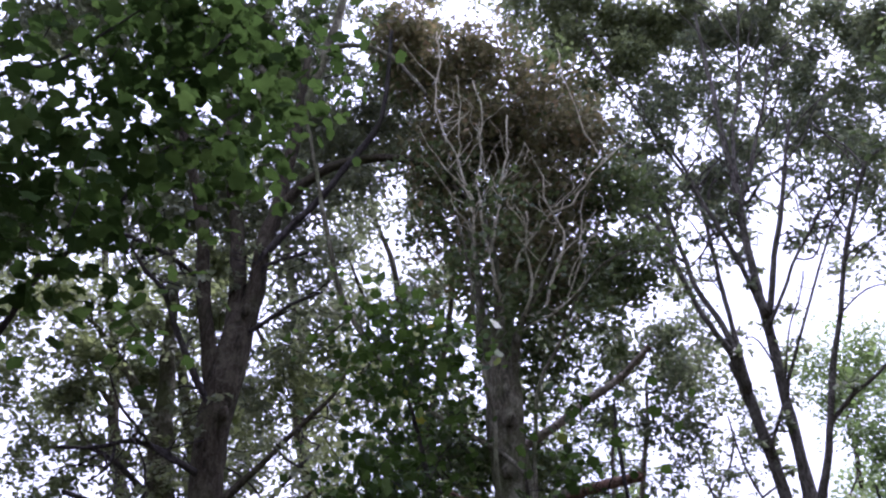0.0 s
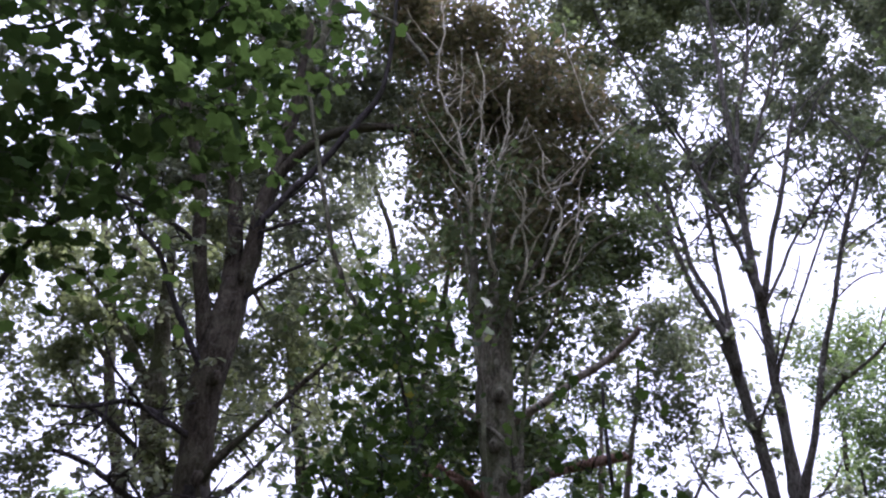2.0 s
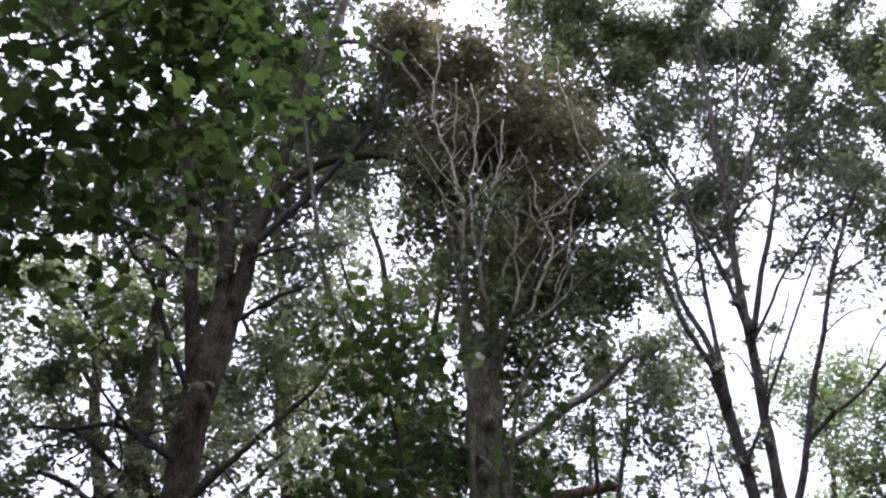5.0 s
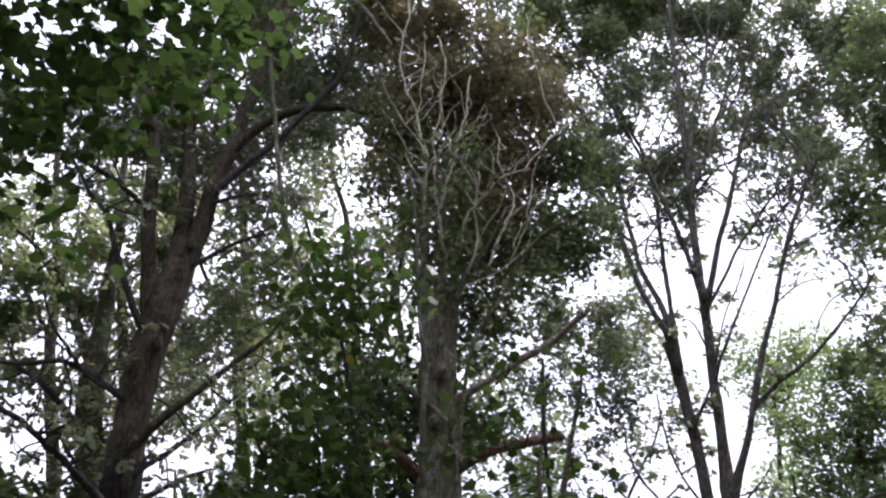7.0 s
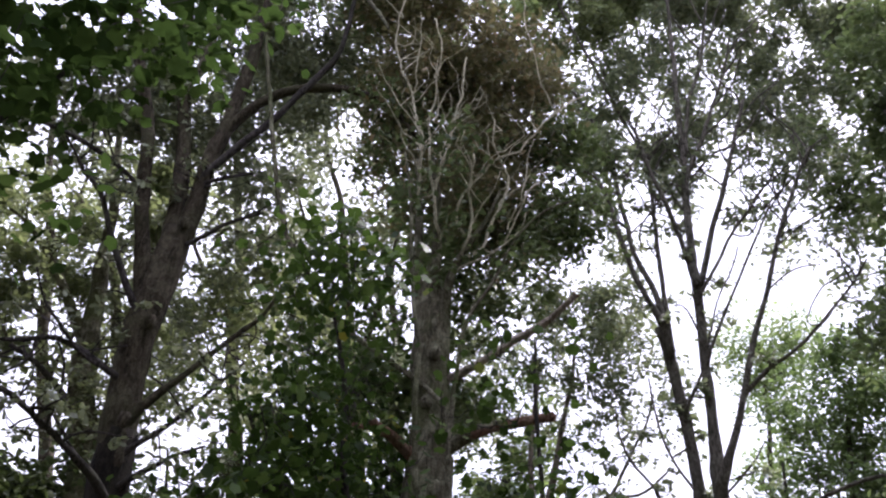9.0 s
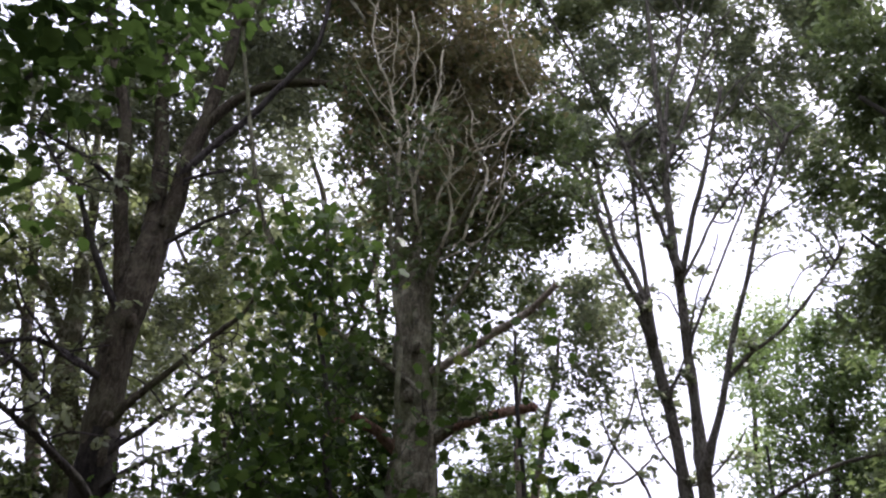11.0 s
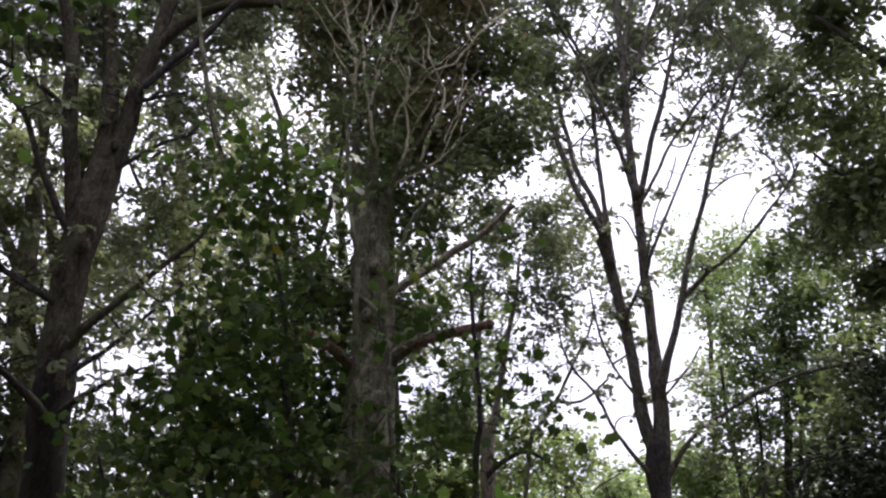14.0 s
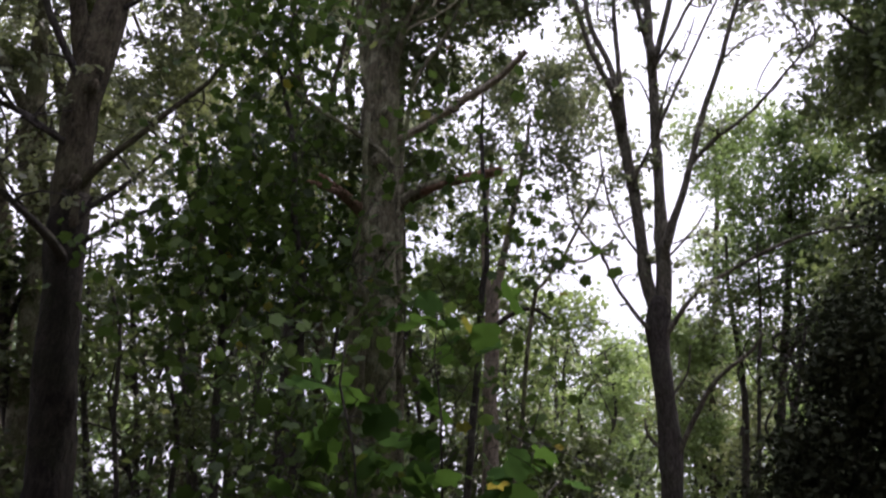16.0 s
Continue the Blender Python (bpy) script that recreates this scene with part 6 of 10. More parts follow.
limb(fan_tree, "twig", [(2.785, 8.795, 7.427, 0.013), (2.562, 8.872, 7.638, 0.010), (2.639, 8.863, 7.806, 0.008), (2.32, 8.96, 8.004, 0.005)], wander=0.04)
limb(fan_tree, "twig", [(2.869, 8.769, 7.049, 0.012), (3.104, 8.64, 7.317, 0.010), (3.244, 8.538, 7.555, 0.008), (3.263, 8.479, 7.809, 0.005)], wander=0.04)
limb(fan_tree, "twig", [(2.827, 8.782, 7.235, 0.012), (2.647, 8.814, 7.483, 0.010), (2.523, 8.828, 7.699, 0.008), (2.457, 8.824, 7.914, 0.005)], wander=0.04)
limb(fan_tree, "twig", [(2.548, 8.863, 7.977, 0.013), (2.288, 8.899, 8.364, 0.011), (2.136, 8.903, 8.703, 0.008), (1.847, 8.933, 9.056, 0.005)], wander=0.04)
limb(fan_tree, "twig", [(2.519, 8.871, 8.023, 0.013), (2.238, 8.857, 8.371, 0.011), (2.072, 8.811, 8.667, 0.008), (2.271, 8.679, 8.948, 0.005)], wander=0.04)
limb(fan_tree, "twig", [(2.651, 8.834, 7.806, 0.013), (2.872, 8.763, 7.982, 0.011), (3.043, 8.702, 8.137, 0.008), (2.811, 8.772, 8.339, 0.005)], wander=0.04)
limb(fan_tree, "twig", [(2.983, 8.732, 7.037, 0.012), (2.885, 8.733, 7.289, 0.010), (2.633, 8.779, 7.525, 0.008), (2.655, 8.742, 7.744, 0.005)], wander=0.04)
limb(fan_tree, "twig", [(2.985, 8.731, 7.021, 0.012), (3.061, 8.601, 7.206, 0.010), (3.204, 8.444, 7.348, 0.008), (3.379, 8.27, 7.48, 0.005)], wander=0.04)
limb(fan_tree, "twig", [(2.871, 8.768, 7.765, 0.013), (2.981, 8.668, 8.021, 0.011), (3.056, 8.578, 8.244, 0.008), (3.305, 8.423, 8.439, 0.005)], wander=0.04)
limb(fan_tree, "twig", [(2.564, 8.859, 8.898, 0.013), (2.415, 8.859, 9.206, 0.011), (2.216, 8.869, 9.482, 0.009), (2.216, 8.829, 9.747, 0.006)], wander=0.04)
limb(fan_tree, "twig", [(2.495, 8.878, 9.123, 0.013), (2.737, 8.699, 9.244, 0.011), (2.682, 8.605, 9.366, 0.009), (2.671, 8.498, 9.481, 0.005)], wander=0.04)
limb(fan_tree, "twig", [(2.481, 8.881, 9.168, 0.013), (2.325, 8.842, 9.451, 0.012), (1.995, 8.838, 9.704, 0.009), (2.064, 8.744, 9.936, 0.006)], wander=0.04)
limb(fan_tree, "twig", [(3.221, 8.65, 7.947, 0.013), (3.371, 8.585, 8.196, 0.011), (3.497, 8.525, 8.414, 0.008), (3.609, 8.469, 8.637, 0.005)], wander=0.04)
limb(fan_tree, "twig", [(3.208, 8.655, 8.323, 0.013), (3.322, 8.665, 8.549, 0.011), (3.562, 8.624, 8.73, 0.008), (3.447, 8.722, 8.978, 0.005)], wander=0.04)
limb(fan_tree, "twig", [(3.24, 8.643, 7.392, 0.013), (3.069, 8.655, 7.769, 0.010), (2.869, 8.672, 8.11, 0.008), (2.559, 8.716, 8.469, 0.005)], wander=0.04)
limb(fan_tree, "twig", [(3.19, 8.661, 8.391, 0.013), (3.054, 8.691, 8.577, 0.011), (2.897, 8.725, 8.746, 0.008), (2.916, 8.701, 8.893, 0.005)], wander=0.04)
limb(fan_tree, "twig", [(3.076, 8.701, 8.789, 0.013), (3.246, 8.607, 9.182, 0.011), (3.628, 8.423, 9.476, 0.009), (3.64, 8.383, 9.854, 0.006)], wander=0.04)
limb(fan_tree, "twig", [(3.131, 8.682, 8.598, 0.013), (3.342, 8.493, 8.831, 0.011), (3.409, 8.354, 9.041, 0.008), (3.53, 8.19, 9.236, 0.005)], wander=0.04)
limb(fan_tree, "twig", [(3.634, 8.49, 7.516, 0.013), (3.514, 8.528, 7.794, 0.010), (3.541, 8.505, 8.02, 0.008), (3.377, 8.558, 8.283, 0.005)], wander=0.04)
limb(fan_tree, "twig", [(3.641, 8.487, 7.802, 0.013), (3.823, 8.347, 7.912, 0.011), (3.896, 8.251, 8.016, 0.008), (3.79, 8.237, 8.158, 0.005)], wander=0.04)
limb(fan_tree, "twig", [(3.632, 8.491, 7.426, 0.013), (3.493, 8.556, 7.657, 0.010), (3.508, 8.56, 7.843, 0.008), (3.574, 8.542, 8.024, 0.005)], wander=0.04)
limb(fan_tree, "twig", [(3.647, 8.485, 8.039, 0.013), (3.468, 8.583, 8.489, 0.011), (3.319, 8.666, 8.9, 0.008), (3.369, 8.674, 9.291, 0.005)], wander=0.04)
limb(fan_tree, "twig", [(3.65, 8.484, 8.417, 0.013), (3.497, 8.546, 8.817, 0.011), (3.34, 8.606, 9.184, 0.009), (3.101, 8.692, 9.576, 0.006)], wander=0.04)
limb(fan_tree, "twig", [(3.649, 8.484, 8.279, 0.013), (3.514, 8.481, 8.519, 0.011), (3.518, 8.422, 8.703, 0.008), (3.273, 8.459, 8.936, 0.005)], wander=0.04)
limb(fan_tree, "twig", [(3.492, 8.548, 7.154, 0.012), (3.455, 8.546, 7.311, 0.010), (3.189, 8.63, 7.479, 0.008), (3.358, 8.552, 7.593, 0.005)], wander=0.04)
limb(fan_tree, "twig", [(3.361, 8.598, 7.662, 0.013), (3.555, 8.484, 7.932, 0.011), (3.81, 8.337, 8.148, 0.008), (3.765, 8.318, 8.424, 0.005)], wander=0.04)
limb(fan_tree, "twig", [(3.381, 8.591, 7.587, 0.013), (3.17, 8.607, 7.796, 0.010), (3.072, 8.58, 7.965, 0.008), (2.927, 8.567, 8.14, 0.005)], wander=0.04)
limb(fan_tree, "twig", [(3.281, 8.629, 7.977, 0.013), (3.453, 8.601, 8.401, 0.011), (3.774, 8.508, 8.753, 0.008), (4.041, 8.428, 9.116, 0.005)], wander=0.04)
limb(fan_tree, "twig", [(3.217, 8.652, 8.301, 0.013), (3.386, 8.568, 8.499, 0.011), (3.546, 8.483, 8.665, 0.008), (3.575, 8.45, 8.857, 0.005)], wander=0.04)
limb(fan_tree, "twig", [(3.222, 8.65, 8.276, 0.013), (3.418, 8.604, 8.558, 0.011), (3.634, 8.545, 8.8, 0.008), (3.643, 8.569, 9.088, 0.005)], wander=0.04)
limb(fan_tree, "twig", [(4.116, 8.273, 7.983, 0.013), (4.016, 8.219, 8.175, 0.011), (3.953, 8.146, 8.329, 0.008), (3.78, 8.124, 8.51, 0.005)], wander=0.04)
limb(fan_tree, "twig", [(4.024, 8.317, 7.677, 0.013), (3.748, 8.376, 8.06, 0.011), (3.602, 8.373, 8.378, 0.008), (3.399, 8.391, 8.715, 0.005)], wander=0.04)
limb(fan_tree, "twig", [(4.071, 8.295, 7.833, 0.013), (4.24, 8.119, 7.933, 0.011), (4.273, 8.008, 8.037, 0.008), (4.219, 7.943, 8.162, 0.005)], wander=0.04)
limb(fan_tree, "twig", [(4.332, 8.165, 8.831, 0.013), (4.302, 8.139, 9.094, 0.011), (4.084, 8.208, 9.383, 0.009), (3.928, 8.243, 9.659, 0.005)], wander=0.04)
limb(fan_tree, "twig", [(4.306, 8.178, 8.73, 0.013), (4.484, 8.102, 8.988, 0.011), (4.743, 7.975, 9.178, 0.009), (4.86, 7.924, 9.418, 0.005)], wander=0.04)
limb(fan_tree, "twig", [(4.217, 8.223, 8.377, 0.013), (4.446, 8.044, 8.614, 0.011), (4.543, 7.93, 8.843, 0.008), (4.664, 7.8, 9.062, 0.005)], wander=0.04)
limb(fan_tree, "twig", [(4.445, 8.105, 7.625, 0.013), (4.56, 7.978, 7.72, 0.010), (4.636, 7.87, 7.801, 0.008), (4.674, 7.783, 7.892, 0.005)], wander=0.04)
limb(fan_tree, "twig", [(4.343, 8.159, 7.463, 0.013), (4.505, 7.998, 7.712, 0.010), (4.592, 7.875, 7.936, 0.008), (4.713, 7.73, 8.148, 0.005)], wander=0.04)
limb(fan_tree, "twig", [(4.277, 8.193, 7.36, 0.012), (4.185, 8.204, 7.574, 0.010), (4.186, 8.168, 7.744, 0.008), (4.189, 8.131, 7.915, 0.005)], wander=0.04)
limb(fan_tree, "twig", [(4.305, 8.178, 6.969, 0.012), (4.316, 8.128, 7.123, 0.010), (4.238, 8.122, 7.275, 0.008), (4.178, 8.108, 7.425, 0.005)], wander=0.04)
limb(fan_tree, "twig", [(4.447, 8.103, 7.304, 0.012), (4.574, 7.882, 7.495, 0.010), (4.726, 7.638, 7.627, 0.008), (4.627, 7.543, 7.832, 0.005)], wander=0.04)
limb(fan_tree, "twig", [(4.476, 8.088, 7.372, 0.012), (4.544, 7.897, 7.471, 0.010), (4.539, 7.745, 7.558, 0.008), (4.585, 7.563, 7.624, 0.005)], wander=0.04)
limb(fan_tree, "twig", [(4.65, 7.991, 7.309, 0.012), (4.504, 8.03, 7.697, 0.010), (4.433, 8.027, 8.029, 0.008), (4.348, 8.03, 8.375, 0.005)], wander=0.04)
limb(fan_tree, "twig", [(4.579, 8.032, 7.098, 0.012), (4.416, 8.139, 7.453, 0.010), (4.278, 8.23, 7.775, 0.008), (4.278, 8.249, 8.073, 0.005)], wander=0.04)
limb(fan_tree, "twig", [(4.611, 8.014, 7.193, 0.012), (4.478, 8.013, 7.556, 0.010), (4.273, 8.048, 7.901, 0.008), (4.116, 8.056, 8.244, 0.005)], wander=0.04)
limb(fan_tree, "twig", [(4.904, 7.841, 7.958, 0.013), (4.828, 7.897, 8.339, 0.011), (4.605, 8.036, 8.74, 0.008), (4.535, 8.084, 9.101, 0.005)], wander=0.04)
limb(fan_tree, "twig", [(4.858, 7.869, 7.85, 0.013), (4.802, 7.943, 8.29, 0.011), (4.696, 8.045, 8.714, 0.008), (4.611, 8.133, 9.15, 0.005)], wander=0.04)
limb(fan_tree, "twig", [(4.843, 7.878, 7.815, 0.013), (4.956, 7.768, 8.033, 0.011), (5.227, 7.549, 8.15, 0.008), (5.358, 7.416, 8.314, 0.005)], wander=0.04)
limb(fan_tree, "twig", [(3.883, 8.382, 8.507, 0.013), (4.077, 8.227, 8.674, 0.011), (4.175, 8.113, 8.828, 0.008), (4.18, 8.046, 9.008, 0.005)], wander=0.04)
limb(fan_tree, "twig", [(4.136, 8.263, 9.252, 0.013), (4.02, 8.277, 9.495, 0.012), (3.863, 8.309, 9.722, 0.009), (3.874, 8.262, 9.904, 0.006)], wander=0.04)
limb(fan_tree, "twig", [(4.035, 8.312, 8.952, 0.013), (4.256, 8.199, 9.254, 0.012), (4.361, 8.141, 9.546, 0.009), (4.473, 8.077, 9.84, 0.006)], wander=0.04)
limb(fan_tree, "twig", [(4.27, 8.197, 9.796, 0.013), (4.562, 8.149, 10.256, 0.012), (4.889, 8.071, 10.646, 0.010), (5.043, 8.088, 11.124, 0.006)], wander=0.04)
limb(fan_tree, "twig", [(4.207, 8.228, 9.478, 0.013), (4.278, 8.025, 9.551, 0.012), (4.272, 7.86, 9.613, 0.009), (4.375, 7.635, 9.627, 0.005)], wander=0.04)
limb(fan_tree, "twig", [(4.269, 8.197, 9.79, 0.013), (4.378, 8.121, 9.92, 0.012), (4.385, 8.099, 10.063, 0.009), (4.623, 7.949, 10.115, 0.006)], wander=0.04)
limb(fan_tree, "twig", [(3.961, 8.347, 9.927, 0.014), (4.146, 8.238, 10.207, 0.012), (4.196, 8.194, 10.489, 0.009), (4.304, 8.118, 10.753, 0.006)], wander=0.04)
limb(fan_tree, "twig", [(3.963, 8.346, 9.936, 0.014), (4.111, 8.253, 10.21, 0.012), (4.288, 8.142, 10.43, 0.009), (4.325, 8.1, 10.703, 0.006)], wander=0.04)
limb(fan_tree, "twig", [(3.973, 8.341, 9.979, 0.014), (3.684, 8.329, 10.415, 0.012), (3.527, 8.254, 10.758, 0.009), (3.25, 8.225, 11.139, 0.006)], wander=0.04)
limb(fan_tree, "twig", [(4.073, 8.294, 10.413, 0.014), (3.895, 8.29, 10.872, 0.013), (3.731, 8.277, 11.277, 0.010), (3.397, 8.33, 11.746, 0.006)], wander=0.04)
limb(fan_tree, "twig", [(4.137, 8.263, 10.822, 0.014), (4.209, 8.295, 11.084, 0.013), (4.384, 8.274, 11.282, 0.010), (4.567, 8.246, 11.476, 0.006)], wander=0.04)
limb(fan_tree, "twig", [(4.198, 8.232, 11.214, 0.015), (3.993, 8.235, 11.609, 0.013), (3.717, 8.264, 11.982, 0.010), (3.889, 8.09, 12.193, 0.006)], wander=0.04)
limb(fan_tree, "twig", [(5.108, 7.712, 6.244, 0.012), (5.018, 7.735, 6.467, 0.010), (4.893, 7.779, 6.676, 0.008), (4.773, 7.818, 6.888, 0.005)], wander=0.04)
limb(fan_tree, "twig", [(5.186, 7.66, 6.366, 0.012), (5.156, 7.663, 6.542, 0.010), (5.094, 7.686, 6.708, 0.008), (5.12, 7.651, 6.85, 0.005)], wander=0.04)
limb(fan_tree, "twig", [(5.066, 7.739, 6.178, 0.012), (5.031, 7.78, 6.393, 0.010), (5.032, 7.798, 6.578, 0.008), (4.856, 7.926, 6.814, 0.005)], wander=0.04)
side_twigs(fan_tree, 3.2, 8.6, (0.009, 0.07), 80, 0.30, 52, 18)
crown(fan_tree, "oak", 0.0861, leaf_fan, 71, per_spray=9, spread=0.066, flat=0.75, bunch=3, twig_r=0.006, label="grey-green leaves in loose sprays")

sapling = Tree("sapling", "thin leafy sapling with a crossing pale stem", bark_pale, (1.92, 9.29), "sapling", "woodland trees")
limb(sapling, "trunk", [(1.916, 9.292, -0.1, 0.032), (2.153, 9.236, 1.214, 0.027), (2.39, 9.179, 3.469, 0.025), (2.493, 9.154, 3.771, 0.022), (2.689, 9.104, 4.078, 0.019), (2.858, 9.057, 4.392, 0.018), (3.104, 8.983, 4.879, 0.013), (3.188, 8.955, 5.184, 0.008)])
limb(sapling, "limb", [(2.665, 9.007, 4.081, 0.019), (2.927, 8.933, 4.038, 0.016), (3.234, 8.834, 4.273, 0.013)])
clumps(sapling, [(2.66, 9.30, 6.49, 0.17, 334), (2.96, 8.94, 6.61, 0.17, 250), (2.08, 9.02, 6.07, 0.18, 54), (2.28, 9.58, 6.45, 0.18, 176), (2.73, 9.20, 5.87, 0.46, 808), (2.83, 9.17, 5.30, 0.41, 648), (2.32, 9.33, 5.39, 0.20, 190), (1.91, 9.36, 5.54, 0.20, 294), (3.24, 9.04, 5.65, 0.23, 222), (1.85, 9.42, 4.81, 0.38, 55), (2.47, 9.28, 4.89, 0.33, 179), (3.16, 9.07, 6.23, 0.30, 75), (2.52, 9.54, 5.81, 0.18, 58), (2.86, 9.74, 6.28, 0.20, 467), (2.38, 9.44, 5.47, 0.16, 30), (2.20, 9.13, 5.82, 0.16, 43), (2.76, 9.47, 6.67, 0.19, 402), (3.30, 9.32, 6.63, 0.17, 27), (2.65, 9.42, 4.99, 0.34, 200)])
clumps(sapling, [(3.44, 9.19, 5.36, 0.38, 485), (3.58, 9.14, 4.79, 0.28, 44), (3.21, 9.26, 4.74, 0.32, 164), (2.25, 9.52, 6.52, 0.38, 528), (1.72, 10.20, 7.71, 0.36, 173), (2.11, 10.14, 7.75, 0.36, 129), (2.58, 10.04, 7.96, 0.40, 6), (2.87, 9.97, 8.41, 0.35, 577), (3.24, 9.86, 7.62, 0.33, 423), (1.56, 10.22, 6.90, 0.31, 300), (2.17, 10.13, 6.90, 0.45, 745), (3.10, 9.90, 6.42, 0.41, 996), (2.57, 10.04, 5.73, 0.37, 175), (2.95, 9.94, 5.10, 0.35, 58), (1.34, 10.05, 5.79, 0.51, 351), (1.73, 9.99, 5.21, 0.50, 229), (1.06, 10.08, 5.06, 0.52, 1299), (2.11, 9.92, 6.24, 0.45, 492), (2.79, 8.77, 4.49, 0.25, 27)])
clumps(sapling, [(3.06, 8.68, 4.22, 0.25, 21), (2.47, 8.85, 4.00, 0.25, 169), (2.99, 8.70, 4.87, 0.25, 6), (3.19, 8.64, 3.84, 0.19, 10), (1.32, 10.55, 4.78, 0.44, 71), (1.96, 10.47, 4.93, 0.37, 268), (2.33, 10.40, 5.23, 0.37, 303), (1.60, 10.52, 5.39, 0.30, 65), (1.11, 10.48, 6.42, 0.42, 149), (1.75, 10.39, 5.87, 0.45, 39), (0.32, 10.53, 5.15, 0.53, 1246), (1.17, 10.47, 5.04, 0.52, 296)])
crown(sapling, "pointed", 0.0700, leaf_fan, 81, per_spray=6, spread=0.055, flat=0.75, bunch=3, twig_r=0.006, label="small green leaves, sparse")

pale_sapling = Tree("sapling", "pale grey forked sapling with light green leaves", bark_grey_pale, (2.00, 9.57), "sapling", "woodland trees")
limb(pale_sapling, "trunk", [(2, 9.566, -0.1, 0.105), (2.005, 9.565, 1.153, 0.091), (2.01, 9.564, 3.295, 0.084), (2.013, 9.564, 3.666, 0.078), (2.091, 9.549, 3.985, 0.046), (2.168, 9.534, 4.447, 0.037), (2.277, 9.512, 5, 0.031), (2.379, 9.489, 5.431, 0.024), (2.436, 9.476, 6.036, 0.018)])
limb(pale_sapling, "limb", [(1.994, 9.567, 3.635, 0.052), (1.926, 9.579, 3.987, 0.04), (1.897, 9.584, 4.452, 0.03), (1.934, 9.578, 5.008, 0.024), (1.986, 9.569, 5.593, 0.017)])
limb(pale_sapling, "limb", [(2.007, 9.463, 3.397, 0.032), (2.378, 9.387, 3.574, 0.026), (2.641, 9.323, 3.445, 0.016)], material=bark_dark)
clumps(pale_sapling, [(1.87, 10.46, 3.98, 0.20, 566), (2.21, 9.92, 3.43, 0.20, 71), (1.61, 10.23, 4.08, 0.42, 2526), (2.34, 10.11, 3.93, 0.42, 981), (2.73, 10.02, 3.72, 0.34, 362), (2.13, 10.15, 3.54, 0.44, 229), (1.97, 10.18, 5.69, 0.44, 344), (1.89, 10.19, 4.64, 0.38, 773), (2.01, 11.11, 2.89, 0.21, 1038), (1.87, 10.97, 3.46, 0.24, 1867), (2.66, 10.42, 3.30, 0.50, 616), (3.14, 10.30, 3.73, 0.40, 1077), (1.90, 10.57, 3.72, 0.43, 114), (2.79, 10.39, 2.61, 0.42, 377)])
crown(pale_sapling, "pointed", 0.0750, leaf_light, 91, per_spray=8, spread=0.069, flat=0.75, bunch=3, twig_r=0.006, label="light green leaves")

grey_tree = Tree("tree", "slender grey tree standing behind the broad one", bark_grey, (0.22, 11.09), "tree", "woodland trees")
limb(grey_tree, "trunk", [(0.216, 11.092, -0.1, 0.094), (0.102, 11.089, 1.452, 0.081), (-0.012, 11.087, 4.15, 0.075), (-0.152, 11.084, 5.169, 0.069), (-0.329, 11.078, 6.286, 0.064), (-0.5, 11.069, 7.147, 0.057), (-0.64, 11.06, 7.978, 0.051), (-0.779, 11.05, 8.762, 0.044), (-1.004, 11.028, 9.359, 0.036), (-1.185, 11.008, 9.988, 0.023)])
limb(grey_tree, "limb", [(-0.277, 11.08, 5.792, 0.051), (-0.133, 10.96, 6.508, 0.048), (-0.022, 10.837, 6.986, 0.044), (0.084, 10.713, 7.568, 0.036), (0.187, 10.588, 8.269, 0.021)])
limb(grey_tree, "limb", [(-0.481, 11.071, 6.968, 0.033), (-0.889, 11.04, 7.556, 0.029), (-1.215, 11.004, 8.177, 0.026), (-1.471, 10.969, 8.836, 0.017)])
clumps(grey_tree, [(-1.60, 10.87, 9.20, 0.19, 28), (-1.55, 11.35, 8.12, 0.21, 378), (-1.53, 10.40, 8.57, 0.21, 501), (-1.25, 11.01, 8.60, 0.57, 112), (-0.25, 11.11, 9.16, 0.48, 97), (-0.24, 11.11, 8.34, 0.52, 1164), (-1.10, 11.03, 7.84, 0.42, 459), (-0.34, 11.10, 7.46, 0.52, 255), (-0.54, 11.09, 8.01, 0.34, 138), (-1.46, 11.30, 6.51, 0.21, 518), (-1.00, 10.68, 6.92, 0.20, 143), (-1.91, 10.90, 6.88, 0.46, 491), (-0.19, 11.11, 9.60, 0.35, 54), (-0.98, 10.74, 6.56, 0.22, 537), (-0.61, 11.32, 6.64, 0.19, 307), (-1.60, 11.16, 10.55, 0.25, 1828), (-2.33, 10.74, 10.30, 0.21, 290), (-0.94, 11.05, 10.72, 0.49, 404), (-2.70, 10.71, 6.41, 0.43, 1645)])
clumps(grey_tree, [(-2.05, 10.87, 7.81, 0.43, 274), (-0.26, 9.68, 8.86, 0.42, 491), (-0.29, 9.92, 9.08, 0.44, 255), (-1.15, 9.83, 8.71, 0.36, 348), (-0.33, 9.91, 8.21, 0.31, 36)])
crown(grey_tree, "pointed", 0.0880, leaf_oak, 101, per_spray=10, spread=0.080, flat=0.75, bunch=3, twig_r=0.006, label="grey-green leaves")

